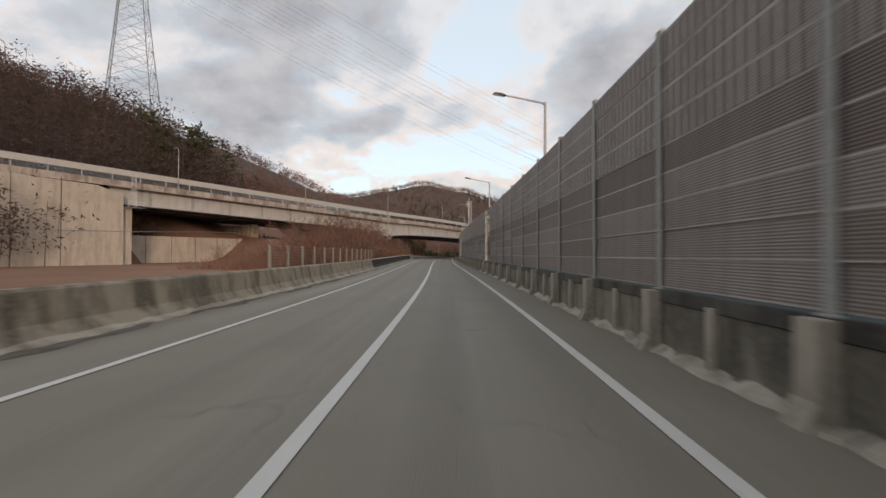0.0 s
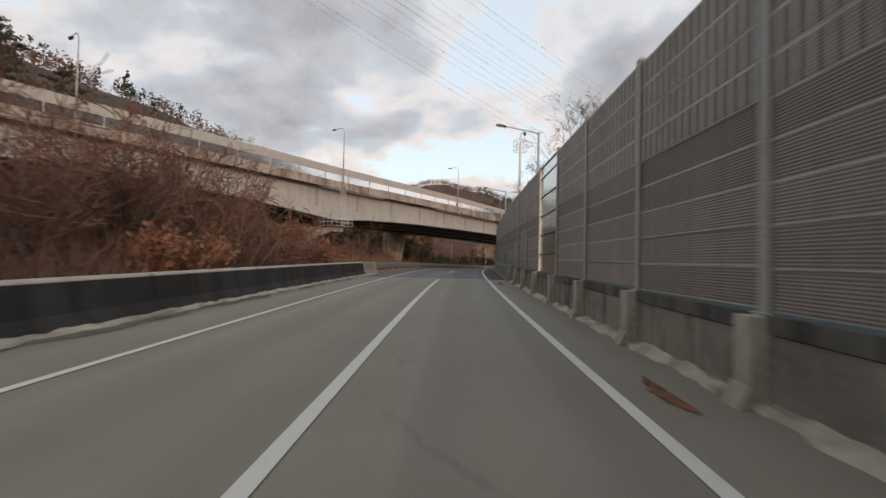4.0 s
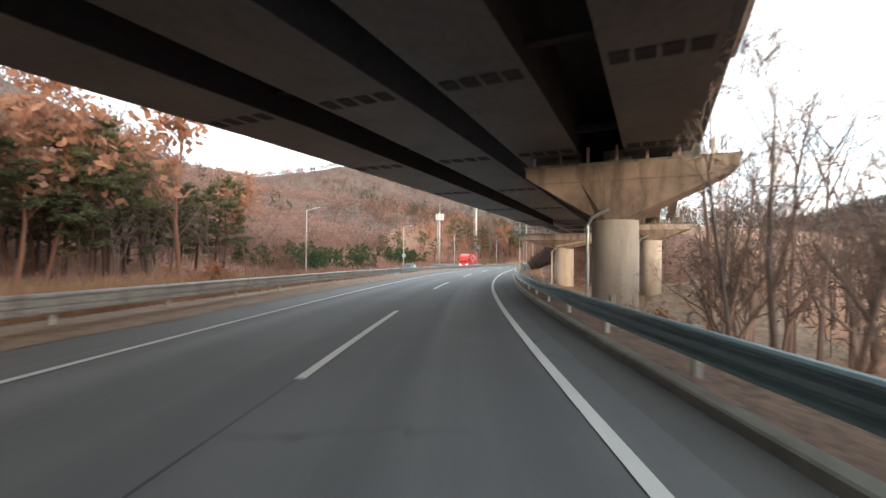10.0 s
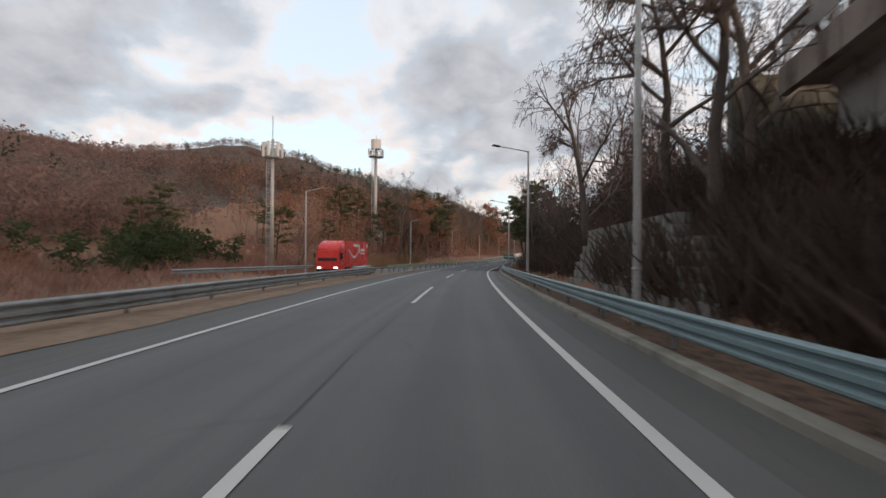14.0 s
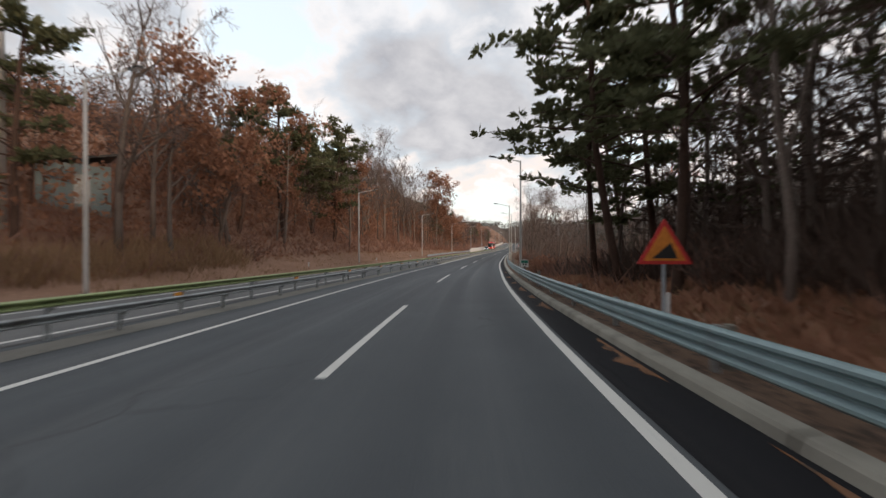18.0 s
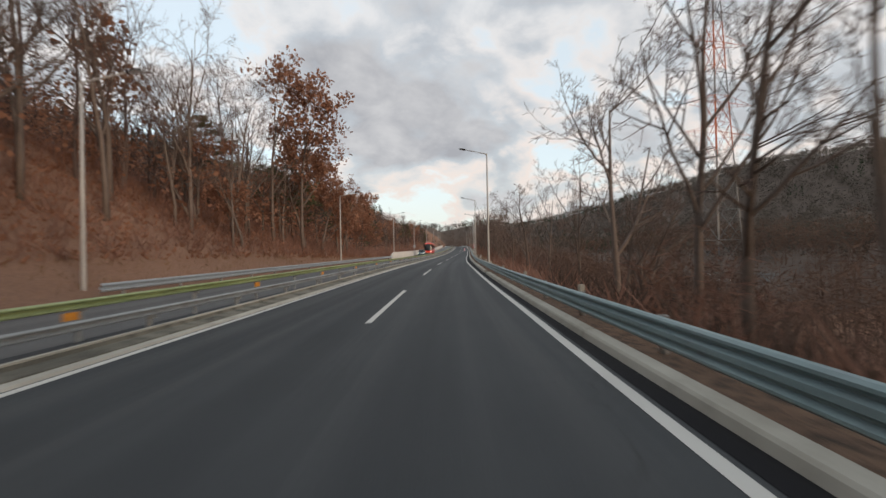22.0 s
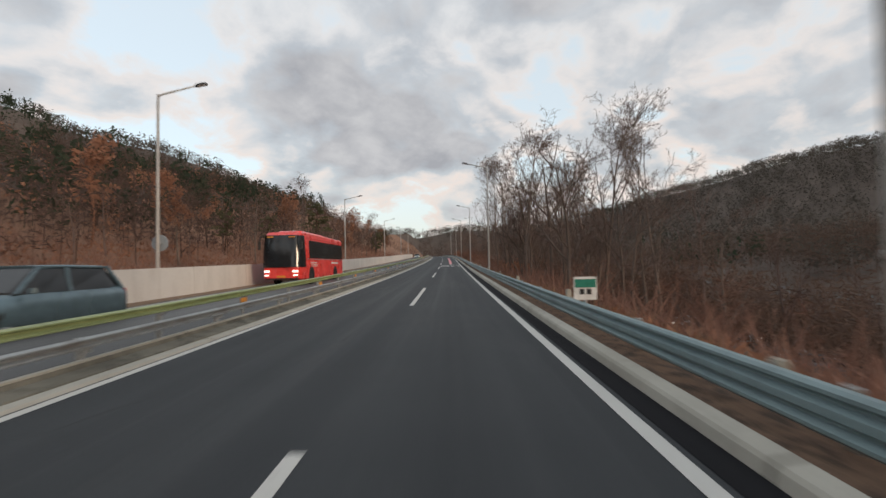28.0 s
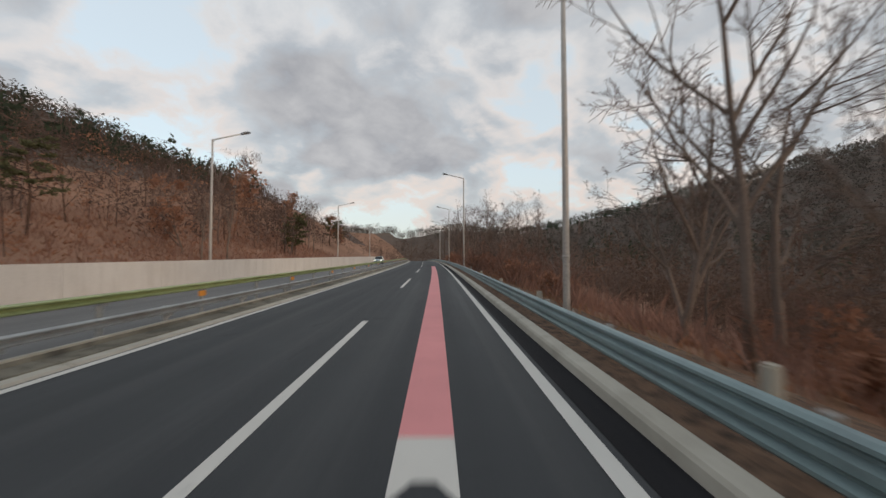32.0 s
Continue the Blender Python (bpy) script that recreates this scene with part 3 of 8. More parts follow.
def thing(name, m, label, category, group="", kind=""):
    """An empty at a thing's base; its parts hang under it."""
    e = new(name)
    e.empty_display_size = 0.2
    e.matrix_basis = m
    return tagged(e, label, category, group, kind)


def part(name, geo, material, parent, label="", local=True, smooth=False, m=None):
    """One mesh under a thing. local: its vertices are in the thing's own space."""
    me = geo if isinstance(geo, bpy.types.Mesh) else geo.mesh(name, material, smooth)
    ob = new(name, me)
    if parent is not None:
        ob.parent = parent
        if not local:
            ob.matrix_parent_inverse = world_of(parent).inverted()
    if m is not None:
        ob.matrix_basis = m
    if label:
        tagged(ob, label)
    return ob


def world_of(ob):
    m = ob.matrix_parent_inverse @ ob.matrix_basis if ob.parent else ob.matrix_basis
    return world_of(ob.parent) @ m if ob.parent else m


def solid(name, geo, material, label, category, group="", kind="", m=None, smooth=False):
    """A thing that is one mesh."""
    me = geo if isinstance(geo, bpy.types.Mesh) else geo.mesh(name, material, smooth)
    ob = new(name, me)
    if m is not None:
        ob.matrix_basis = m
    return tagged(ob, label, category, group, kind)


def sweep(name, s0, s1, step, profile, material, closed=False, smooth=False):
    """A profile of (offset, height) drawn along the road; offsets may be functions of s. UV: metres along, across."""
    n = max(2, int(round((s1 - s0) / step)) + 1)
    ss = np.linspace(s0, s1, n)
    cols = []
    for o, h in profile:
        cols.append(rd(ss, o(ss) if callable(o) else o, h(ss) if callable(h) else h))
    k = len(cols)
    v = np.stack(cols, 1).reshape(-1, 3)
    ring = [(i, (i + 1) % k) for i in range(k if closed else k - 1)]
    faces = [(r * k + a, r * k + b, (r + 1) * k + b, (r + 1) * k + a) for r in range(n - 1) for a, b in ring]
    if closed:
        faces += [tuple(range(k - 1, -1, -1)), tuple((n - 1) * k + i for i in range(k))]
    me = bpy.data.meshes.new(name)
    me.from_pydata(v.tolist(), [], faces)
    uv = me.uv_layers.new(name="UVMap")
    ov = np.stack([np.broadcast_to(np.asarray(o(ss) if callable(o) else o, float), ss.shape) for o, _ in profile], 1).reshape(-1)
    sv = np.repeat(ss, k)
    idx = np.empty(len(me.loops), int)
    me.loops.foreach_get("vertex_index", idx)
    uv.data.foreach_set("uv", np.stack([sv[idx], ov[idx]], 1).ravel())
    me.materials.append(material)
    if smooth:
        me.polygons.foreach_set("use_smooth", [True] * len(me.polygons))
    me.update()
    return me


# ---- lie of the land ----
# the viaduct's line: a point on it, its way and its right-hand side
VO, VD, VN = Vector((-20.1, 130.7, 0)), Vector((0.5164, 0.8564, 0)), Vector((0.8564, -0.5164, 0))


def lerp_table(s, o, ss, oo, rows):
    """Bilinear look-up of heights."""
    a = np.interp(s, ss, np.arange(len(ss)))
    b = np.interp(o, oo, np.arange(len(oo)))
    i, j = np.clip(a.astype(int), 0, len(ss) - 2), np.clip(b.astype(int), 0, len(oo) - 2)
    fa, fb = a - i, b - j
    t = np.array(rows, float)
    return (t[i, j] * (1 - fa) + t[i + 1, j] * fa) * (1 - fb) + (t[i, j + 1] * (1 - fa) + t[i + 1, j + 1] * fa) * fb


def opp_edge(s):
    """Outer edge of the other carriageway."""
    return np.interp(s, [100, 165, 192, 225, 257, 287, 330, 365], [-48, -33, -23, -18.8, -16.2, -13.6, -12.3, -11.8])


def opp_h(s):
    """Level of the other carriageway against this one."""
    return np.interp(s, [110, 200, 262, 300], [-0.75, -0.75, -0.7, -0.12])


LEFT_O = [8, 10, 14, 20, 30, 50, 80, 120, 200]
LEFT_S = [-160, 0, 60, 90, 125, 160, 200, 240, 300, 330, 360, 420, 470, 520, 600, 700, 760, 900]
LEFT_H = [
    [-0.4, -0.3, -0.3, -0.3, 0.3, 3, 12, 26, 60],
    [-0.4, -0.3, -0.3, -0.3, 0.3, 3, 14, 28, 60],
    [-0.4, -0.3, -0.3, -0.2, 0.3, 2, 18, 30, 50],
    [-0.4, 0.6, 1.8, 3.1, 4.5, 6, 19, 36, 52],
    [-0.4, 0.2, 1.0, 1.8, 3.0, 7, 33, 45, 54],
    [-0.4, -0.6, -0.9, -0.9, -0.6, 5, 21, 33, 44],
    [-0.4, -0.8, -1.0, -0.9, 0.5, 8, 18, 25, 36],
    [-0.4, -0.8, -1.0, -0.8, 0.2, 2, 6, 13, 26],
    [-0.4, -0.4, -0.4, 0.3, 1.5, 4, 9, 18, 36],
    [-0.4, -0.4, 0.0, 1.6, 5.5, 11, 17, 26, 40],
    [-0.4, -0.4, 0.4, 4.0, 10.0, 18, 24, 31, 40],
    [-0.4, -0.4, 0.4, 4.2, 10.5, 18, 24, 30, 38],
    [-0.4, -0.4, 0.1, 1.4, 4.0, 8, 14, 21, 32],
    [-0.4, -0.4, -0.2, 0.4, 2.0, 6, 15, 19, 24],
    [-0.4, -0.4, -0.2, 0.6, 3.0, 10, 23, 25, 26],
    [-0.4, -0.4, -0.2, 1.0, 5.0, 15, 26, 27, 28],
    [-0.4, -0.4, 0.0, 2.5, 9.0, 20, 31, 33, 33],
    [-0.4, -0.4, 0.0, 2.5, 9.0, 20, 30, 32, 32],
]
RIGHT_O = [4, 6.5, 9, 14, 22, 35, 60, 120, 220, 330]
RIGHT_S = [-160, 130, 160, 200, 222, 240, 258, 275, 300, 325, 345, 370, 420, 480, 540, 600, 700, 900]
RIGHT_H = [
    [-0.4, -0.4, -0.5, -1, -2, -3, -5, -6, -2, 10],
    [-0.4, -0.4, -0.6, -1.5, -3, -4, -5, -6, -2, 10],
    [-0.4, -0.5, -1.2, -3.5, -6, -7, -7, -6, 0, 10],
    [-0.4, -0.6, -1.0, -3.0, -6, -7, -7, -6, 0, 10],
    [-0.4, -0.4, -1.2, -2.8, -3.0, -1.5, 0, -4, 0, 10],
    [-0.4, -0.3, -0.1, 1.0, 3.8, 6.0, 3, -3, 0, 14],
    [-0.4, -0.2, 1.8, 4.6, 7.2, 8.0, 6, -2, 2, 18],
    [-0.4, -0.2, 1.4, 4.6, 8.0, 9.0, 7, -2, 4, 22],
    [-0.4, -0.2, 0.7, 3.0, 7.0, 10.0, 8, -3, 6, 26],
    [-0.4, -0.2, 0.4, 1.8, 4.5, 7.0, 4, -6, 8, 30],
    [-0.4, -0.3, -0.2, 0.2, -1.0, -3, -7, -8, 10, 34],
    [-0.4, -0.4, -1.2, -3.0, -5.5, -7.5, -9, -9, 14, 40],
    [-0.4, -0.4, -1.2, -3.4, -6.0, -8, -9, -9, 18, 44],
    [-0.4, -0.4, -1.2, -3.4, -6.0, -9, -10, -10, 18, 44],
    [-0.4, -0.4, -1.0, -3.2, -6.0, -9, -11, -11, 16, 44],
    [-0.4, -0.4, -0.9, -2.6, -5.0, -8, -11, -12, 12, 40],
    [-0.4, -0.4, -0.8, -2.0, -4.0, -7, -11, -12, 10, 34],
    [-0.4, -0.4, -0.8, -2.0, -4.0, -6, -8, -8, 6, 20],
]
RIDGES = [
    (85, [(-260, 40, 92), (-190, 182, 76), (-150, 235, 63), (-140, 330, 56), (-150, 440, 34), (-200, 520, 30)]),
    (150, [(-330, 560, 92), (-245, 653, 89), (-215, 800, 102), (-144, 885, 126), (-75, 908, 144), (-11, 873, 125), (56, 822, 98), (120, 810, 78), (190, 820, 56), (260, 825, 44)]),
    (150, [(480, 120, 60), (540, 300, 68), (560, 420, 76), (590, 540, 83), (640, 620, 86), (640, 700, 75), (620, 790, 57), (520, 900, 34)]),
    (120, [(330, 800, 30), (420, 850, 40), (480, 900, 40)]),
    (500, [(-1500, 1500, 70), (0, 2100, 75), (1500, 1500, 70), (1900, 0, 70), (1200, -1400, 70), (-400, -1900, 70), (-1800, -600, 70), (-1500, 1500, 70)]),
]


def nearest(x, y):
    """Distance along and across the road for world points."""
    s = np.empty_like(x)
    o = np.empty_like(x)
    for k in range(0, len(x), 4000):
        xs, ys = x[k:k + 4000, None], y[k:k + 4000, None]
        d = (xs - LUT_X) ** 2 + (ys - LUT_Y) ** 2
        j = d.argmin(1)
        t = LUT_T[j]
        dx, dy = xs[:, 0] - LUT_X[j], ys[:, 0] - LUT_Y[j]
        s[k:k + 4000] = LUT_S[j] - np.sin(t) * dx + np.cos(t) * dy
        side = np.cos(t) * dx + np.sin(t) * dy
        o[k:k + 4000] = np.where(side >= 0, 1, -1) * np.sqrt(d[np.arange(len(j)), j])
    return np.clip(s, -160, 900), o


_rng = np.random.default_rng(5)
_ph = _rng.uniform(0, 6.28, (14, 2))
_fr = [(f * math.cos(a), f * math.sin(a)) for f, a in zip((0.011, 0.017, 0.023, 0.031, 0.045, 0.06, 0.08, 0.11, 0.15, 0.2, 0.27, 0.36, 0.5, 0.7), _rng.uniform(0, 3.14, 14))]


def rough_ground(x, y):
    h = 0
    for (fx, fy), (p, q) in zip(_fr, _ph):
        f = math.hypot(fx, fy)
        h = h + np.sin(x * fx + y * fy + p) * np.cos(y * fx - x * fy + q) * 0.028 / f ** 0.9
    return h


def ground_height(x, y):
    x, y = np.asarray(x, float), np.asarray(y, float)
    s, o = nearest(x, y)
    base = np.interp(s, LUT_S, LUT_Z)
    # left heights are given from the outer edge of the other carriageway where that lies further out
    ol = -o
    push = np.where((s > 150) & (s < 330), np.maximum(0, -opp_edge(s) - 12.5), 0)
    ol = np.where(ol > 9, np.maximum(9, ol - push), ol)
    hl = lerp_table(s, ol, LEFT_S, LEFT_O, LEFT_H)
    hr = lerp_table(s, o, RIGHT_S, RIGHT_O, RIGHT_H)
    h = np.where(o < 0, hl, hr)
    a = np.abs(o)
    # low court in front of the viaduct's abutment wall
    w_, u_ = (x - VO.x) * VN.x + (y - VO.y) * VN.y, (x - VO.x) * VD.x + (y - VO.y) * VD.y
    court = np.clip((w_ + np.where(u_ > -64, 12.0, 6.5)) / 2.0, 0, 1) * np.clip((-39 - u_) / 6, 0, 1) * (o < 0)
    h = h * (1 - court) + np.minimum(h, -0.35) * court
    h = base + h + (1 - court) * rough_ground(x, y) * np.clip((a - 12) / 40, 0, 1) * 0.5
    for r, pts in RIDGES:
        best = np.zeros_like(x)
        for (x0, y0, h0), (x1, y1, h1) in zip(pts, pts[1:]):
            dx, dy = x1 - x0, y1 - y0
            w = np.clip(((x - x0) * dx + (y - y0) * dy) / (dx * dx + dy * dy), 0, 1)
            d2 = (x - x0 - w * dx) ** 2 + (y - y0 - w * dy) ** 2
            best = np.maximum(best, (h0 + (h1 - h0) * w) * np.exp(-d2 / (r * r)))
        near_ = np.clip((a - 55) / 70, 0, 1)
        near_ = near_ * (1 - court)
        h = np.maximum(h, best * near_ + (1 - near_) * np.minimum(h, best) + rough_ground(x, y) * 0.6 * near_)
    return h


def spread(lo, hi, fine_lo, fine_hi, fine, grow=1.16):
    v = list(np.arange(fine_lo, fine_hi + 0.01, fine))
    d, a = fine, fine_lo
    while a > lo:
        d *= grow
        a -= d
        v.insert(0, a)
    d, a = fine, v[-1]
    while a < hi:
        d *= grow
        a += d
        v.append(a)
    return np.array(v)


gx, gy = spread(-2400, 2400, -110, 300, 3.4), spread(-2400, 2600, -60, 640, 3.4)
GX, GY = np.meshgrid(gx, gy)
gz = ground_height(GX.ravel(), GY.ravel())
nx = len(gx)
ids = np.arange(len(gx) * len(gy)).reshape(len(gy), nx)
gf = np.stack([ids[:-1, :-1], ids[:-1, 1:], ids[1:, 1:], ids[1:, :-1]], -1).reshape(-1, 4)
gme = bpy.data.meshes.new("ground")
gme.from_pydata(np.stack([GX.ravel(), GY.ravel(), gz], -1).tolist(), [], gf.tolist())
gme.polygons.foreach_set("use_smooth", [True] * len(gme.polygons))
gme.materials.append(M_SOIL)
gme.materials.append(M_HILL)
_cx, _cy = (GX[:-1, :-1] + GX[1:, 1:]).ravel() / 2, (GY[:-1, :-1] + GY[1:, 1:]).ravel() / 2
_gs, _go = nearest(_cx, _cy)
gme.polygons.foreach_set("material_index", ((np.abs(_go) > 58) & ~((_go < 0) & (_gs < 90))).astype(np.int32))
solid("ground", gme, None, "brown leaf-littered winter ground with wooded hills", "ground", kind="structure")

# ---- carriageways ----
road = solid("road", sweep("road", 104.4, 880, 4, [(lambda s: edge_l(s) - 0.6, 0.0), (0.0, 0.0), (lambda s: edge_r(s) + 0.6, 0.0)], M_ASPH), None,
             "worn grey asphalt carriageway with two lanes", "road", kind="structure")
part("resurfaced_strip", sweep("resurfaced_strip", 300, 880, 4, [(lambda s: edge_l(s) - 0.55, 0.006), (0.0, 0.006), (lambda s: edge_r(s) + 0.2, 0.006)], M_ASPH_NEW), None, road, "darker fresh asphalt layer")
croad = solid("concrete_road", sweep("concrete_road", -150, 104.4, 4, [(-6.9, 0.0), (0.0, 0.0), (5.3, 0.0)], M_CROAD), None,
              "beige grooved concrete bridge deck paving", "road", kind="structure")
part("expansion_joint", sweep("expansion_joint", 104.3, 104.75, 0.45, [(-6.8, 0.006), (5.2, 0.006)], M_KERB), None, croad, "pale concrete joint strip")


def rail_r(s):
    """Offset of the guardrail on the driver's right."""
    return np.interp(s, [139, 150, 235, 280, 330, 345, 391, 441, 480, 516, 560, 620, 700, 880], [4.95, 5.35, 5.3, 5.25, 5.1, 5.05, 4.95, 4.6, 4.45, 4.3, 4.3, 4.45, 4.45, 4.45])


def kerb_front(s):
    """Offset of the kerb's road face on the driver's right."""
    return np.interp(s, [139, 150, 212, 280, 296, 353, 405, 432, 470, 489, 526, 562, 880], [4.5, 4.87, 5.0, 4.8, 4.68, 4.57, 4.3, 4.13, 3.75, 3.56, 3.6, 3.66, 3.75])


def rail_l(s):
    """Offset of the near median rail."""
    return np.interp(s, [110, 125, 180, 240, 283, 300, 345, 375, 414, 480, 880], [-6.95, -7.3, -7.3, -7.2, -7.0, -5.6, -5.2, -4.9, -4.45, -4.2, -4.25])


solid("shoulder_right", sweep("shoulder_right", 300, 880, 3, [(lambda s: edge_r(s) + 0.16, 0.011), (lambda s: kerb_front(s) + 0.03, 0.008)], M_ASPH_BLACK), None,
      "black fresh asphalt shoulder beside the kerb", "shoulder", kind="structure")
solid("shoulder_right", sweep("shoulder_right", 104.4, 146, 3, [(lambda s: edge_r(s) + 0.12, 0.009), (lambda s: edge_r(s) + 0.5, 0.005), (4.86, 0.003)], M_DAMP), None,
      "dark damp shoulder below the mossy wall", "shoulder", kind="structure")
solid("shoulder_right", sweep("shoulder_right", 146, 300, 3, [(lambda s: edge_r(s) + 0.6, 0.001), (lambda s: rail_r(s) + 0.9, -0.03)], M_SHOULDER), None,
      "dusty grey hard shoulder beside the rail", "shoulder", kind="structure")
solid("shoulder_left", sweep("shoulder_left", 104.4, 297, 3, [(lambda s: rail_l(s) - 0.9, -0.03), (lambda s: edge_l(s) - 0.6, 0.001)], M_SHOULDER), None,
      "grey shoulder with dirt along the median", "shoulder", kind="structure")
solid("median_strip", sweep("median_strip", 297, 880, 3, [(lambda s: rail_l(s) - 1.0, -0.025), (lambda s: rail_l(s) - 0.12, 0.0), (lambda s: edge_l(s) - 0.5, 0.002)], M_ASPH_NEW), None,
      "dark asphalt strip under the double rail", "median", kind="structure")
solid("dirt_strip", sweep("dirt_strip", 296, 372, 3, [(lambda s: rail_l(s) - 0.62, -0.012), (lambda s: rail_l(s) - 0.45, 0.02), (lambda s: rail_l(s) + 0.1, 0.03), (lambda s: rail_l(s) + 0.3 + 0.06 * np.sin(s * 1.7), 0.008)], M_GRIT), None,
      "pale gritty strip along the median", "median", kind="structure")
solid("verge_left", sweep("verge_left", 112, 300, 3, [(lambda s: rail_l(s) - 2.2, -0.12), (lambda s: rail_l(s) - 0.2, 0.06), (lambda s: rail_l(s) + 0.9, 0.045), (lambda s: rail_l(s) + np.interp(s, [112, 150, 200, 270, 300], [0.8, 1.3, 1.7, 1.5, 0.5]) + 0.12 * np.sin(s * 0.9) + 0.1 * np.sin(s * 2.3), 0.006)], M_DIRT), None,
      "dry dirt and litter strip under the rail", "verge", kind="structure")
solid("verge_right", sweep("verge_right", 140.8, 880, 3, [(lambda s: kerb_front(s) + 0.2, 0.09), (lambda s: rail_r(s) + 0.9, 0.03), (lambda s: rail_r(s) + 2.6, -0.35)], M_LITTER), None,
      "dry earth verge behind the rail", "verge", kind="structure")
opp = solid("opposite_road", sweep("opposite_road", 110, 880, 4, [(lambda s: opp_edge(s) + 0.2, lambda s: opp_h(s)), (lambda s: np.where(s > 340, rail_l(s) - 0.1, np.minimum(opp_edge(s) + 8.2, rail_l(s) - 0.95)), lambda s: opp_h(s) + 0.03)], M_ASPH), None,
            "grey asphalt of the other carriageway", "road", kind="structure")
part("edge_line", sweep("edge_line", 110, 880, 4, [(lambda s: opp_edge(s) + 0.75, lambda s: opp_h(s) + 0.02), (lambda s: opp_edge(s) + 0.9, lambda s: opp_h(s) + 0.02)], M_WHITE), None, opp, "white edge line")
part("edge_line", sweep("edge_line", 297, 345, 4, [(lambda s: rail_l(s) - 1.45, -0.0), (lambda s: rail_l(s) - 1.3, 0.0)], M_WHITE), None, opp, "white edge line")
part("edge_line", sweep("edge_line", 345, 880, 4, [(lambda s: rail_l(s) - 0.30, -0.055), (lambda s: rail_l(s) - 0.17, -0.055)], M_WHITE), None, opp, "white edge line")

# painted lines
for nm, par, s0, s1 in (("edge_line", croad, -150, 104.3), ("edge_line", road, 104.8, 880)):
    up_h = 0.012
    part(nm, sweep(nm, s0, s1, 3, [(lambda s: edge_r(s) - 0.085, up_h), (lambda s: edge_r(s) + 0.085, up_h)], M_WHITE), None, par, "solid white edge line")
    part(nm, sweep(nm, s0, s1, 3, [(lambda s: edge_l(s) - 0.075, up_h), (lambda s: edge_l(s) + 0.075, up_h)], M_WHITE), None, par, "solid white edge line")
part("lane_line", sweep("lane_line", -150, 104.3, 3, [(-0.09, 0.012), (0.09, 0.012)], M_WHITE), None, croad, "solid white lane line")
for k in range(1, 39):
    s1 = 106.5 + 20 * k
    if 118 < s1 < 870:
        part("dash", sweep("dash", s1 - 8.5, s1, 2.1, [(-0.075, 0.012), (0.075, 0.012)], M_WHITE), None, road)
part("seam", sweep("seam", 112, 340, 3, [(lambda s: -0.09 + 0.03 * np.sin(s), 0.005), (lambda s: -0.05 + 0.03 * np.sin(s), 0.005)], M_BLACK), None, road, "tarred lane seam")
part("guide_stripe", sweep("guide_stripe", 579.3, 640, 2, [(1.43, 0.013), (1.94, 0.013)], M_PINK), None, road, "pink lane guidance stripe")


def plate(poly, h, material, name, label):
    """A flat painted shape on the road, given as (s, o) corners."""
    g = Geo()
    g.add([rd(s, o, h) for s, o in poly], [tuple(range(len(poly)))])
    part(name, g, material, road, label)


plate([(573.4, 1.60), (573.4, 1.72), (577.2, 1.72), (577.2, 1.98), (576.5, 1.98), (577.4, 2.32), (578.2, 1.98), (577.7, 1.98), (577.7, 1.60)][::-1], 0.013, M_WHITE, "arrow", "white right-turn arrow")
plate([(578.2, 1.43), (578.5, 1.60), (578.5, 1.77), (578.2, 1.94), (579.3, 1.94), (579.3, 1.43)], 0.013, M_WHITE, "stripe_end", "white notched start of the stripe")
# two rows of painted lettering, stroke by stroke: along, across, in the letter's own cell
ROW_1 = [(0, 0.0, .95, .0, .09), (0, 0.0, .95, .24, .33), (0, .86, .96, .0, .33), (0, 0, .1, 0, .33), (0, -.02, 1, .40, .48), (0, -.02, 1, .54, .62),
         (1, .5, .95, .05, .13), (1, .45, .95, .2, .28), (1, -.02, 1, .38, .46), (1, .45, .55, .25, .4), (1, 0, .35, .1, .4),
         (2, .88, .98, 0, .62), (2, .5, .6, 0, .62), (2, .55, .95, .13, .21), (2, .55, .95, .39, .47), (2, 0, .12, 0, .62), (2, .1, .5, .27, .35),
         (3, .88, .98, 0, .6), (3, .35, .95, .5, .58), (3, .4, .5, .1, .58), (3, 0, .12, 0, .62)]
for row, s0 in ((0, 566.5), (1, 569.95)):
    for cell, a0, a1, b0, b1 in ROW_1:
        if row == 0 and cell == 3 and a0 > 0.8:
            b0, b1 = 0.1, 0.55
        o0 = 0.2 + 0.72 * cell
        plate([(s0 + a0 * 2.5, o0 + b0), (s0 + a0 * 2.5, o0 + b1), (s0 + a1 * 2.5, o0 + b1), (s0 + a1 * 2.5, o0 + b0)], 0.013, M_WHITE, "letter_stroke", "")

# right concrete kerb in the resurfaced stretch, lain in lengths
kerb = thing("kerb", at(296, 4.9), "pale concrete drainage kerb along the shoulder", "kerb", kind="structure")
KERB = [(0.0, 0.0), (0.03, 0.11), (0.06, 0.145), (0.24, 0.165), (0.27, 0.15), (0.28, -0.1)]
KERB_GAPS = ((418.0, 420.4), (438.8, 441.0), (502.6, 504.2), (567.6, 571.5))


def kerb_lengths(parent, s0, s1, profile, material):
    """Kerbstones laid in lengths, broken off at the drain inlets."""
    for a in np.arange(s0, s1, 10.0):
        b = min(s1, a + 9.94)
        cuts = [g for g in KERB_GAPS if a < g[1] and b > g[0]]
        for c0, c1 in ([(a, cuts[0][0]), (cuts[0][1], b)] if cuts else [(a, b)]):
            if c1 - c0 > 0.4:
                part("kerb_length", sweep("kerb_length", c0, c1, 3.3, [((lambda s, d=d: kerb_front(s) + d), h) for d, h in profile], material, True), None, parent, local=False)


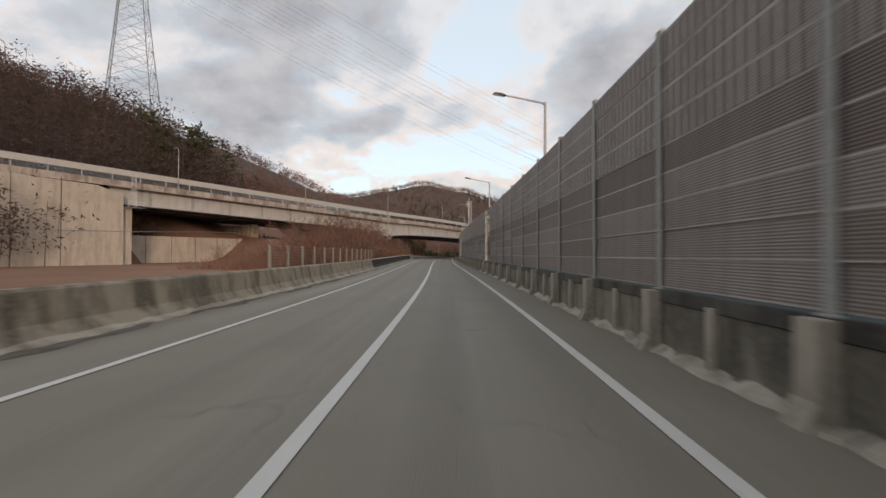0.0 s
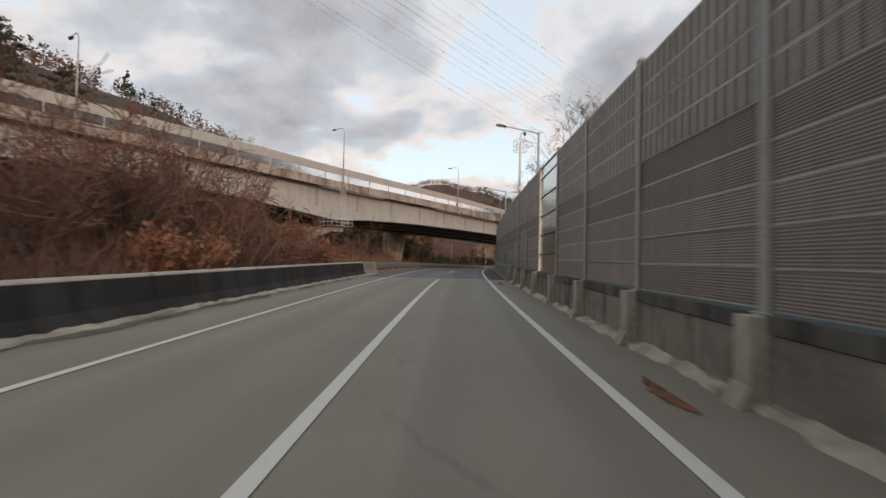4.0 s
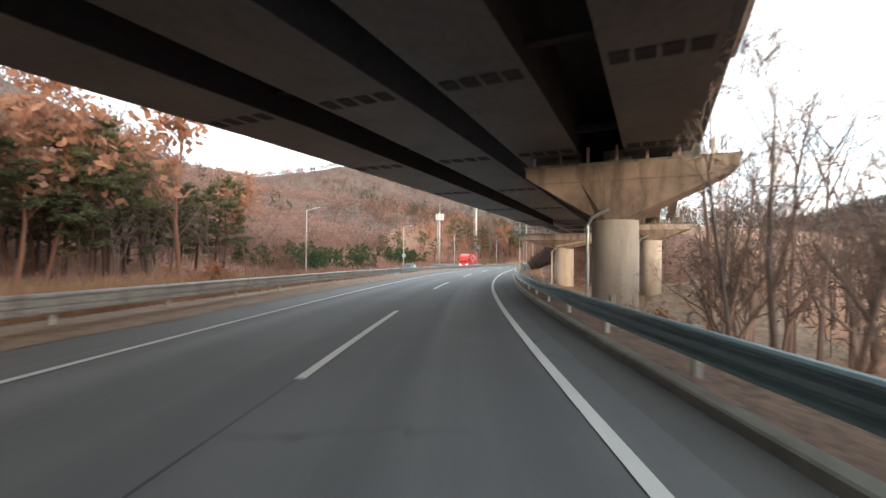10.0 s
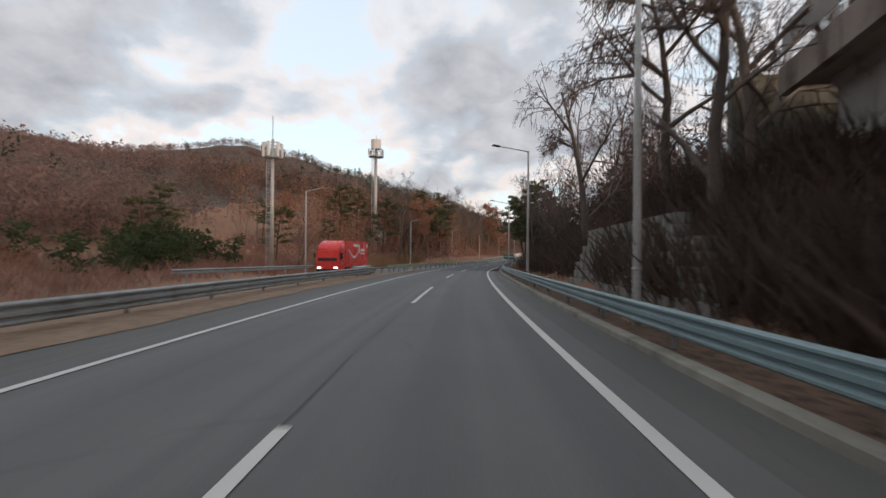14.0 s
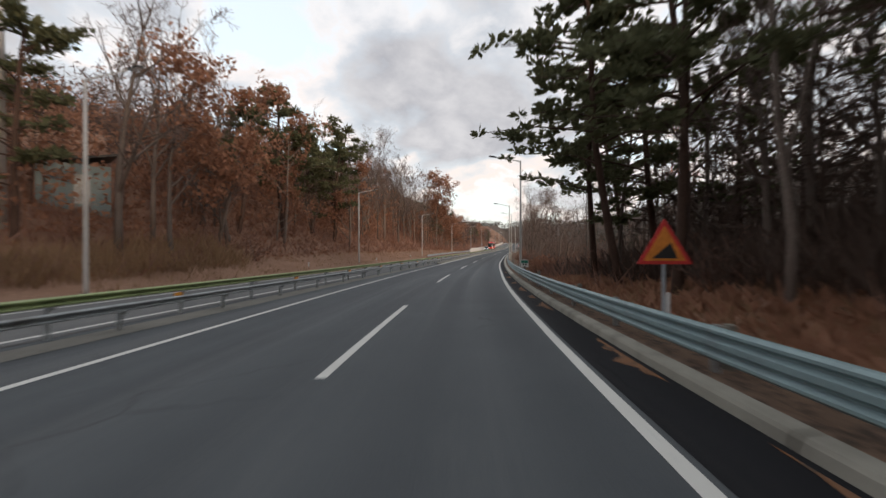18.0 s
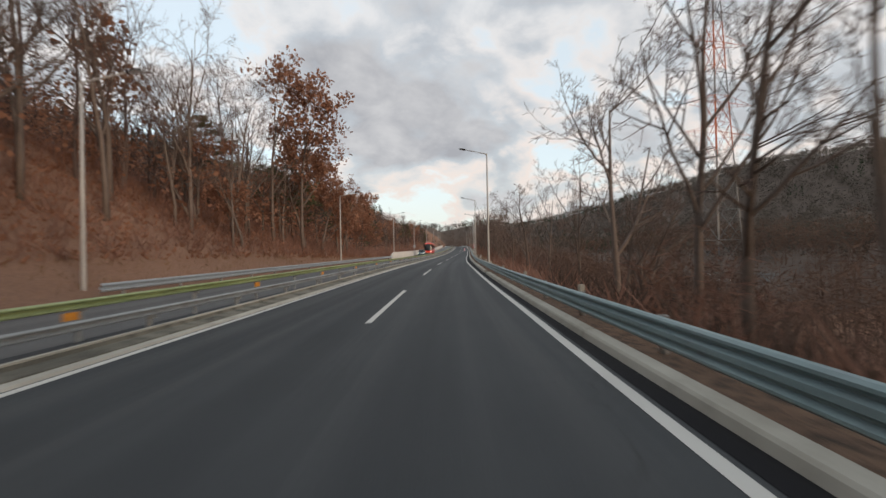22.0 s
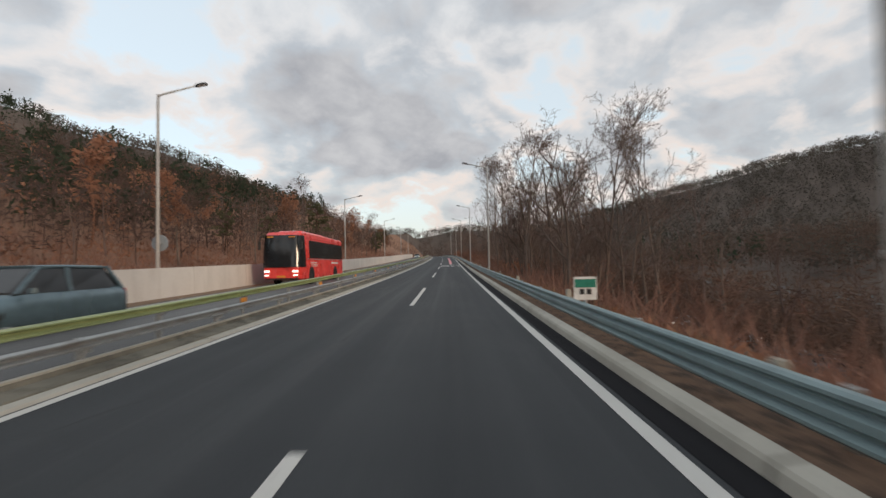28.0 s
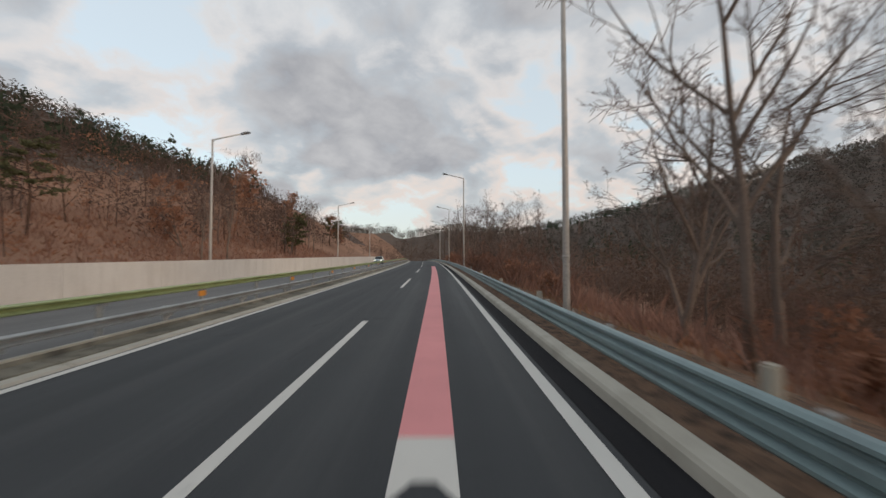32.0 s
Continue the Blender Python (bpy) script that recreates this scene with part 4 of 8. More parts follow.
kerb_lengths(kerb, 296.0, 346.0, KERB, M_KERB_OLD)
kerb_lengths(kerb, 346.0, 876.0, KERB, M_KERB)
kerb2 = thing("kerb", at(150, 5.0), "low weathered concrete kerb below the rail edged with leaves", "kerb", kind="structure")
kerb_lengths(kerb2, 141.0, 296.0, [(0.0, -0.02), (0.02, 0.10), (0.05, 0.125), (0.24, 0.135), (0.26, -0.1)], M_KERB_OLD)
kerb3 = thing("kerb", at(372, -4.3), "stepped grey concrete median kerb below the double rail, tones split for shading", "kerb", kind="structure")
for a in np.arange(372, 876, 10.0):
    # Dark face between pale lips: the steps' shading put into their tones.
    part("kerb_length", sweep("kerb_length", a, a + 9.94, 3.3, [(lambda s: edge_l(s) - 0.80, -0.1), (lambda s: edge_l(s) - 0.80, 0.17), (lambda s: edge_l(s) - 0.70, 0.17), (lambda s: edge_l(s) - 0.68, 0.11), (lambda s: edge_l(s) - 0.36, 0.07), (lambda s: edge_l(s) - 0.33, 0.0)], M_CONC_DARK, True), None, kerb3, local=False)
    part("kerb_lip", sweep("kerb_lip", a, a + 9.94, 3.3, [(lambda s: edge_l(s) - 0.81, 0.173), (lambda s: edge_l(s) - 0.81, 0.205), (lambda s: edge_l(s) - 0.71, 0.205), (lambda s: edge_l(s) - 0.71, 0.173)], M_KERB, True), None, kerb3, "upper lip, paler as the lit edge" if a == 372 else "", local=False)
    part("kerb_foot", sweep("kerb_foot", a, a + 9.94, 3.3, [(lambda s: edge_l(s) - 0.325, -0.02), (lambda s: edge_l(s) - 0.325, 0.055), (lambda s: edge_l(s) - 0.16, 0.045), (lambda s: edge_l(s) - 0.11, -0.02)], M_KERB, True), None, kerb3, "foot beside the edge line, paler as the lit edge" if a == 372 else "", local=False)

# ---- concrete barriers and the noise barrier ----
wall_a = thing("concrete_barrier", at(-60, -6.2), "stained grey concrete barrier wall beside the bridge deck", "barrier", kind="structure")
PROF_A = [(-6.75, -0.3), (-6.72, 0.96), (-6.66, 1.02), (-6.42, 1.02), (-6.36, 0.96), (-6.25, 0.35), (-6.0, 0.02), (-6.0, -0.3)]
for i, a in enumerate(np.arange(-60, 112, 6.0)):
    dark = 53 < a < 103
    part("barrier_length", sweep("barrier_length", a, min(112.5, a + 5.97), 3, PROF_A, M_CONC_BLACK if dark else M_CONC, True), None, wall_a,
         "black concrete" if dark else "", local=False)
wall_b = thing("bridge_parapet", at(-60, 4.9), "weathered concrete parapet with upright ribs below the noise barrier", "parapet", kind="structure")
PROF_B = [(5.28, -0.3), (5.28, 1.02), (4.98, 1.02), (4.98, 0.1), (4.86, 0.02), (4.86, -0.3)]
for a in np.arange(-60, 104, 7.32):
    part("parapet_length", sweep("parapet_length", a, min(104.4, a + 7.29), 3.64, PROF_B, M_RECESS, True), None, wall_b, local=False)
# Dark band along the parapet's top, put into the rail's colour.
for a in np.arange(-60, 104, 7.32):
    part("parapet_rail", sweep("parapet_rail", a, min(104.4, a + 7.29), 3.64, [(5.27, 1.02), (5.27, 1.06), (4.95, 1.06), (4.95, 0.86), (4.979, 0.84), (4.979, 1.02)], M_CONC_RAIL, True), None, wall_b, "dark top rail" if a == -60 else "", local=False)
cap = Geo()
cap.box((0, 0, 0.0), (0.34, 0.34, 1.04), bevel=0.03)
cap.prism([(-0.17, -0.52), (-0.3, -0.52), (-0.17, -0.25)], 0.34, y0=-0.17)
rib = cap.mesh("rib", M_RIB)
thin = Geo().box((0, 0, 0), (0.22, 0.16, 0.92), bevel=0.02).mesh("small_rib", M_RIB)
POST_S = [9.6 + 3.55 * k if k < 10 else 45.1 + 3.64 * (k - 10) for k in range(-18, 37)]
for s in POST_S:
    if s < 104:
        part("rib", rib, None, wall_b, local=False, m=at(s, 4.93, 0.52))
        if s < 24:
            part("small_rib", thin, None, wall_b, local=False, m=at(s + 1.83, 4.98, 0.46))
def crumble(s, a, b):
    """Uneven edge of broken concrete: between a and b along the road."""
    return a + (b - a) * np.clip(0.5 + 0.3 * np.sin(s * 2.9) + 0.28 * np.sin(s * 7.3 + 1) + 0.2 * np.sin(s * 0.7), 0, 1)


for a in np.arange(-20, 104, 3.64):
    part("broken_footing", sweep("broken_footing", a, min(104.3, a + 3.6), 0.3, [(lambda s: crumble(s, 4.84, 4.66), -0.02), (lambda s: crumble(s, 4.87, 4.71), lambda s: crumble(s * 1.3, 0.015, 0.07)), (lambda s: 4.99 + 0 * s, lambda s: crumble(s * 1.7, 0.06, 0.16))], M_RIB), None, wall_b, "crumbling concrete footing" if a < -19 else "", local=False)
for a in np.arange(-20, 110, 3.64):
    part("broken_footing", sweep("broken_footing", a, a + 3.6, 0.3, [(lambda s: crumble(s * 0.8, -5.96, -5.74), -0.02), (lambda s: crumble(s * 0.8, -5.99, -5.80), lambda s: crumble(s * 1.2, 0.03, 0.075)), (lambda s: -6.07 + 0 * s, lambda s: crumble(s * 1.5, 0.075, 0.13))], M_RIB), None, wall_a, "broken pale footing" if a < -19 else "", local=False)
for a in np.arange(54, 104, 6.0):
    part("barrier_top", sweep("barrier_top", a, a + 5.9, 1.5, [(-6.67, 1.024), (-6.67, 1.05), (-6.41, 1.05), (-6.365, 1.0), (-6.36, 0.972), (-6.42, 1.024)], M_KERB, True), None, wall_a, "pale weathered top edge" if a == 54 else "", local=False)
solid("gutter_grit", sweep("gutter_grit", -60, 104, 0.8, [(lambda s: -6.05 + 0 * s, 0.022), (lambda s: crumble(s * 0.35, -5.85, -5.35), 0.009)], M_DRIFT), None, "dark grit and dirt along the barrier foot", "dirt", kind="structure")
wall_c = solid("barrier_wall", sweep("barrier_wall", 104.6, 140.6, 2.5, [(5.4, -0.4), (5.4, 1.0), (4.98, 1.02), (4.9, 0.97), (4.84, 0.14), (4.78, 0.0), (4.78, -0.4)], M_CONC_MOSS, True), None,
               "mossy damp concrete wall with pale leached patches", "wall", kind="structure")
part("flashing", sweep("flashing", 104.6, 140.6, 2.5, [(4.97, 1.025), (4.97, 1.05), (5.3, 1.05), (5.3, 1.025)], M_BLUE_STRIP, True), None, wall_c, "bent metal flashing", local=True)

nb1 = thing("noise_barrier", at(-56, 5.1, 1.02), "tall grey slotted metal noise barrier on the parapet", "noise barrier", kind="structure")
nb2 = thing("noise_barrier", at(104, 5.1, 1.02), "tall grey slotted metal noise barrier on the mossy wall", "noise barrier", kind="structure")
hp = Geo()
for dx in (-0.085, 0.085):
    hp.box((dx, 0, 2.28), (0.014, 0.17, 4.56))
hp.box((0, 0, 2.28), (0.16, 0.012, 4.56))
hp.box((0, 0, 4.58), (0.2, 0.2, 0.04), bevel=0.02)
hp.box((0, 0, 0.03), (0.3, 0.26, 0.06), bevel=0.02)
nb_post = hp.mesh("post", M_POST_NB)


def noise_panel(ribs, face, edge):
    """One slotted cassette with pale edge strips, some with upright stiffeners."""
    g = Geo()
    g.box((0, 0, 0.246), (0.075, 3.44, 0.488))
    n = len(g.f)
    for y in ribs:
        g.box((-0.041, y, 0.245), (0.012, 0.06, 0.45))
    g.box((-0.002, 0, 0.49 - edge / 2), (0.078, 3.44, edge))
    g.box((-0.001, 0, 0.004), (0.077, 3.44, 0.014))
    me = g.mesh("panel", face)
    me.materials.append(M_PANEL_RAIL)
    me.polygons.foreach_set("material_index", [0] * n + [1] * (len(g.f) - n))
    return me


nb_panel = noise_panel((), M_LOUVRE, 0.012)
nb_panel_brown = noise_panel((), M_LOUVRE_DARK, 0.012)
nb_panel_ribbed = noise_panel([-1.6 + 0.2286 * i for i in range(15)], M_LOUVRE_DARK, 0.04)
nb_sill = Geo().box((0, 0, 0.04), (0.1, 3.52, 0.10)).mesh("sill_plate", M_BLUE_STRIP)
rb = random.Random(3)
for k, s in enumerate(POST_S):
    last = s > 139
    nbx = nb1 if s < 104 else nb2
    part("post", nb_post, None, nbx, local=False, m=at(s, 5.1, 1.02))
    if k == len(POST_S) - 1:
        break
    mid = s + 1.83
    if 40.5 < s < 43 or 88 < s < 91.6:
        fr = Geo()
        LEVELS = (0.05, 0.78, 1.6, 2.42, 3.24, 4.06, 4.52)
        for z in LEVELS:
            fr.box((0, 0, z), (0.06, 3.5, 0.05))
        part("screen_frame", fr, M_DARK, nbx, "dark rails of the see-through bay", local=False, m=at(mid, 5.1, 1.02))
        for z, z2 in zip(LEVELS, LEVELS[1:]):
            pane = part("pane", Geo().box((0, 0, (z + z2) / 2), (0.012, 3.46, z2 - z - 0.06)), M_FROST, nbx, "pale translucent pane", local=False, m=at(mid, 5.1, 1.02))
            pane.visible_shadow = False
        continue
    part("sill_plate", nb_sill, None, nbx, local=False, m=at(mid, 5.1, 1.02))
    for r in range(9):
        lean = rb.uniform(-0.01, 0.01)
        tilt = rb.uniform(0.5, 3.0) if (r in (0, 1) and rb.random() < 0.45) else 0.0
        part("panel", nb_panel_ribbed if r > 4 else nb_panel_brown if r == 4 or (r == 3 and k % 3) else nb_panel, None, nbx, local=False, m=at(mid, 5.09 + lean, 1.10 + r * 0.494) @ Matrix.Rotation(radians(tilt), 4, "Y"))

# ---- guardrails ----
THRIE = [(0.0, 0.25), (-0.05, 0.24), (-0.09, 0.205), (-0.09, 0.165), (-0.015, 0.115), (-0.015, 0.085), (-0.09, 0.04), (-0.09, -0.04), (-0.015, -0.085), (-0.015, -0.115), (-0.09, -0.165), (-0.09, -0.205), (-0.05, -0.24), (0.0, -0.25)]
W_BEAM = [(-0.0, 0.155), (-0.035, 0.145), (-0.085, 0.115), (-0.085, 0.075), (-0.015, 0.03), (-0.015, -0.03), (-0.085, -0.075), (-0.085, -0.115), (-0.035, -0.145), (0.0, -0.155)]


def guardrail(s0, s1, off, top, side, material, label, group, beams=1, k=1.0, shape=None, half=0.155, post_mat=None, piece=8.0, fold=1.0):
    """A corrugated steel rail on posts. side: -1 faces the left, 1 the right."""
    root = thing("guardrail", at(s0, float(off(s0))), label, "guardrail", group, "structure")
    for a in np.arange(s0, s1 - 0.1, piece):
        b = min(s1, a + piece + 0.12)
        for q in range(beams):
            z0 = lambda s, q=q: top(s) - half * k
            ring = [(dx * k * fold, dz * k) for dx, dz in shape or W_BEAM] + [(dx * k * fold + 0.006, dz * k) for dx, dz in (shape or W_BEAM)[::-1]]
            front = [((lambda s, dx=dx: off(s) + dx * side), (lambda s, dz=dz, z0=z0: z0(s) + dz)) for dx, dz in ring]
            part("beam", sweep("beam", a, b, 2.7, front, material, closed=True, smooth=False), None, root, local=False)
    pg = Geo()
    pg.box((0, 0, 0.0), (0.12, 0.10, 1.0), bevel=0.03)
    pg.box((-0.09 * side, 0, 0.36), (0.12, 0.09, 0.2), bevel=0.01)
    pm = pg.mesh("post", post_mat or M_RAIL_OLD)
    for a in np.arange(s0 + 1.5, s1, 4.0):
        part("post", pm, None, root, local=False, m=at(a, float(off(a)) + 0.16 * side, float(top(a)) - 0.52))
    return root


def rail_top_r(s):
    return np.interp(s, [140, 230, 300, 345, 391, 441, 516, 880], [0.82, 0.80, 0.745, 0.70, 0.66, 0.62, 0.58, 0.57])


guardrail(140.8, 876, rail_r, rail_top_r, 1, M_RAIL, "blue-grey corrugated steel guardrail beside the shoulder", "roadside guardrails", k=0.86, shape=THRIE, half=0.25)
guardrail(112.5, 283, rail_l, lambda s: np.interp(s, [112, 200, 240, 283], [0.86, 0.82, 0.68, 0.7]), -1, M_RAIL_OLD, "dull steel guardrail along the dirt median", "median guardrails", k=0.98, shape=THRIE, half=0.25)
guardrail(276, 876, lambda s: np.minimum(rail_l(s), -4.2), lambda s: np.interp(s, [276, 310, 345, 400, 880], [0.7, 0.62, 0.59, 0.54, 0.54]), -1, M_RAIL_OLD, "dull grey lower rail of the double median barrier", "median guardrails", k=0.56, fold=1.6)


def green_off(s):
    return rail_l(s) - np.interp(s, [286, 300, 345, 414, 880], [0.1, 0.6, 0.7, 0.75, 0.75])


def green_top(s):
    return np.interp(s, [287, 414, 465, 510, 545, 565, 880], [0.84, 0.84, 0.75, 0.75, 0.82, 0.88, 0.9])


gr = guardrail(287, 876, green_off, green_top, -1, M_RAIL_GREEN, "green-painted upper rail of the double median barrier", "median guardrails", k=0.62, fold=1.7)
amber = Geo().box((0, 0, 0), (0.06, 0.34, 0.15), bevel=0.02).mesh("reflector", M_AMBER)
for a in np.arange(300, 870, 8.0):
    part("reflector", amber, None, gr, "amber rail reflector" if a == 300 else "", local=False, m=at(a, float(green_off(a)) + 0.12, float(green_top(a)) - 0.29))
guardrail(405, 478, lambda s: opp_edge(s) - 0.1, lambda s: 0.62 + 0 * s, -1, M_GALV, "pale steel guardrail beside the other carriageway", "far guardrails", k=1.15)
guardrail(268, 300, lambda s: opp_edge(s) - 0.6, lambda s: 0.75 + 0 * s, -1, M_RAIL_OLD, "short pale rail by the other carriageway", "far guardrails")
cu = thing("crash_cushion", at(281.8, -7.95, 0.0), "blue-grey steel crash cushion with amber end caps on the median", "crash cushion")
part("casing", Geo().box((0, 0, 0.42), (0.78, 3.4, 0.72), bevel=0.12), M_GALV, cu)
for z in (0.22, 0.62):
    part("side_band", Geo().box((0.4, 0, z), (0.03, 3.3, 0.2), bevel=0.01), M_RAIL, cu)
for x in (-0.22, 0.22):
    for z in (0.25, 0.66):
        part("end_cap", Geo().tube([(x, 1.7, z), (x, 1.95, z)], 0.16, 12), M_AMBER, cu, "amber end cap")
for y in (-1.2, 1.2):
    part("foot", Geo().box((0, y, 0.04), (0.6, 0.25, 0.12), bevel=0.02), M_RAIL_OLD, cu)
cap_g = Geo().box((0, 0, -0.46), (0.15, 0.15, 0.9), bevel=0.02)
cap_g.box((0, 0, 0.0), (0.12, 0.12, 0.03), bevel=0.02)
cap_old, cap_me = cap_g.mesh("delineator_stub", M_KERB_OLD), cap_g.mesh("delineator_stub", M_KERB)
for a in np.arange(147.5, 640, 9.0):
    solid("delineator_stub", cap_me if a > 380 else cap_old, None, "weathered pale stub post behind the guardrail", "post", "stub posts behind the rail", m=at(a, float(rail_r(a)) + 0.55 + 0.1 * math.sin(a), float(rail_top_r(a)) - 0.03 + 0.06 * math.sin(a * 2.3)))
mk = Geo().tube([(0, 0, 0), (0, 0, 0.8)], 0.045, 8)
mk.tube([(0, 0, 0.8), (0, 0, 0.84)], [0.045, 0.02], 8)
mk_me = mk.mesh("delineator", M_SIGN_WHITE)
for a, o in ((216, -9.2), (296, -15.5), (330, -14.2), (352, -13.6), (374, -13.4), (395, -13.2), (150.5, -9.0), (322, 6.3), (455, 5.4)):
    solid("delineator", mk_me, None, "short white delineator post in the verge", "post", "delineator posts", m=at(a, o, 0.0))

# pale wall beyond the other carriageway
pw = thing("boundary_wall", at(478, -12), "pale beige painted boundary wall beside the other carriageway", "wall", kind="structure")
for a in np.arange(478, 700, 6.0):
    h0 = (lambda s: np.interp(s, [478, 480.5], [0.75, 1.36]))
    part("wall_length", sweep("wall_length", a, a + 5.98, 2.5, [(lambda s: opp_edge(s) - 0.5, -0.5), (lambda s: opp_edge(s) - 0.5, h0), (lambda s: opp_edge(s) - 0.25, h0), (lambda s: opp_edge(s) - 0.22, -0.5)], M_WALL_PALE, True), None, pw, local=False)

solid("verge_left", sweep("verge_left", 476, 700, 3, [(lambda s: opp_edge(s) - 0.24, lambda s: opp_h(s) + 0.08), (lambda s: opp_edge(s) + 0.35 + 0.1 * np.sin(s * 0.8), lambda s: opp_h(s) + 0.015)], M_DIRT), None,
      "brown dirt and leaves at the foot of the pale wall", "verge", kind="structure")

# ---- street lamps ----


def lamp_parts(height, arm, rise):
    """A tapered pole with an arm that leans up and a flat lantern at its end."""
    pole = Geo().tube([(0, 0, 0.0), (0, 0, 0.3), (0, 0, height * 0.5), (0, 0, height)], [0.11, 0.105, 0.085, 0.06], 10)
    pole.box((0, 0, 0.02), (0.4, 0.4, 0.04), bevel=0.05)
    for a in (-0.14, 0.14):
        for b in (-0.14, 0.14):
            pole.tube([(a, b, 0.03), (a, b, 0.12)], 0.018, 6)
    pole.tube([(0, 0, 1.35), (0, 0, 1.42)], 0.115, 10)
    armg = Geo().tube([(0.02, 0, height - 0.25), (-0.06, 0, height - 0.06), (-0.25, 0, height), (-arm, 0, height + rise)], [0.05, 0.048, 0.042, 0.034], 8)
    head = Geo().box((0, 0, 0), (0.62, 0.24, 0.07), bevel=0.08)
    head.box((-0.02, 0, 0.05), (0.42, 0.16, 0.04), bevel=0.06)
    lens = Geo().box((-0.04, 0, -0.042), (0.46, 0.18, 0.012), bevel=0.04)
    return pole.mesh("pole", M_POLE, True), armg.mesh("arm", M_POLE, True), head.mesh("lantern", M_DARK), lens.mesh("lens", M_SIGN_WHITE)


def street_lamp(m, meshes, arm, height, rise, label, group):
    root = thing("street_lamp", m, label, "street lamp", group)
    pole, armm, head, lens = meshes
    part("pole", pole, None, root)
    part("arm", armm, None, root)
    h = part("lantern", head, None, root, "dark flat lantern", m=pose(-arm - 0.2, 0, height + rise + 0.02, 0, 9, 0))
    part("lens", lens, None, h)
    return root


LM = lamp_parts(9.0, 2.0, 0.35)
first = street_lamp(at(26.7, 6.0, 0.0), LM, 2.0, 9.0, 0.35, "tall tapered grey street lamp with an arm over the road", "roadside street lamps")
for s, o in ((2.5, 6.0), (50.9, 6.05), (75, 6.0), (99, 6.0), (122.6, 5.75), (142.3, 5.75), (168.6, 6.2), (230.2, 5.7), (253.2, 5.9), (273.6, 5.9), (303.0, 5.9), (348.5, 5.5), (386.5, 5.25), (428.6, 5.15), (467.6, 4.85), (506.4, 5.05), (547.4, 5.3), (588.0, 5.5), (628, 5.2), (664, 5.2), (700, 5.0)):
    copy_thing(first, at(s, o, 0.0) @ Matrix.Diagonal((1, 1, 1.155 if 400 < s < 520 else 1.16 if 520 < s < 600 else 1.2 if s > 600 else 1.0, 1)))
for s, o in ((165.2, -36.5), (192.6, -25.0), (225.6, -21.1), (257.3, -18.3), (287.4, -15.5), (329.7, -13.9), (365.6, -13.2), (405.8, -13.2), (445.8, -13.2), (486.3, -13.0), (524.8, -13.2), (565.5, -13.2), (605.2, -13.2), (646, -13.2), (690, -13.4)):
    gap_h = float(ground_height(np.array([rd(s, o)[0]]), np.array([rd(s, o)[1]]))[0] - rd(s, o)[2])
    lift = float(np.interp(s, [440, 486, 525, 565, 605], [0.0, 0.75, 1.4, 1.1, 0.75]))
    copy_thing(first, at(s, o, min(0.0, gap_h) - 0.05, 180) @ Matrix.Diagonal((1, 1, 1 + lift / 9, 1)))

# ---- viaduct ----
VM = Matrix(((VN.x, VD.x, 0, VO.x), (VN.y, VD.y, 0, VO.y), (0, 0, 1, 0), (0, 0, 0, 1)))  # local x: across, y: along


def vz(u):
    """Rise and fall of the deck along the viaduct."""
    return np.interp(u, [-140, -79, -28, 0, 30, 60, 80, 100, 130, 150], [3.9, 2.1, 1.0, 0.35, 0.0, -0.8, -1.6, -2.6, -3.7, -4.2])


def bend(w, u):
    """The inner deck swings towards the other one past the middle pier."""
    if w > -9.25:
        return w
    swing = float(np.interp(u, [20, 40, 50, 55, 60, 65, 70, 75, 82, 90, 100, 131], [0, -0.2, 0.2, 0.45, 0.95, 1.4, 1.85, 2.2, 2.75, 3.5, 4.4, 4.6]))
    return w + swing * float(np.interp(-w, [9.3, 10.9, 14.3, 17.0, 20.7], [0.0, 0.3, 0.45, 0.75, 1.0]))


def along(u0, u1, step, prof, closed=True):
    """A cross-section (w, z) drawn along the viaduct, following its grade; z may be a function of u."""
    n = max(2, int(round((u1 - u0) / step)) + 1)
    g, k = Geo(), len(prof)
    vs = [(bend(w, u), u, (z(u) if callable(z) else z) + float(vz(u))) for u in np.linspace(u0, u1, n) for w, z in prof]
    fs = [(r * k + i, r * k + (i + 1) % k, (r + 1) * k + (i + 1) % k, (r + 1) * k + i) for r in range(n - 1) for i in range(k if closed else k - 1)]
    if closed:
        fs += [tuple(range(k - 1, -1, -1)), tuple((n - 1) * k + i for i in range(k))]
    return g.add(vs, fs)


viaduct = thing("viaduct", VM, "steel box-girder viaduct with stained concrete parapets crossing overhead", "viaduct", kind="structure")
U0, U1, UE = -66.0, 100.0, 131.0
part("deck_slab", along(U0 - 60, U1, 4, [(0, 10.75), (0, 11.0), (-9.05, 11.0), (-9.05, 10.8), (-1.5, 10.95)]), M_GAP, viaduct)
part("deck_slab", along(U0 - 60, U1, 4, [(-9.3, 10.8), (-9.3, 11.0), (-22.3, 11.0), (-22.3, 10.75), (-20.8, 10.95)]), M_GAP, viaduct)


def haunch(u):
    """Underside of the girders, deepest over the pier."""
    return float(np.interp(u, [-66, -20, -12, -6, 1, 6, 13, 20, 30, 40, 50, 60], [8.1, 8.0, 7.7, 7.25, 6.65, 7.15, 7.48, 7.65, 7.75, 7.93, 8.04, 8.08]))


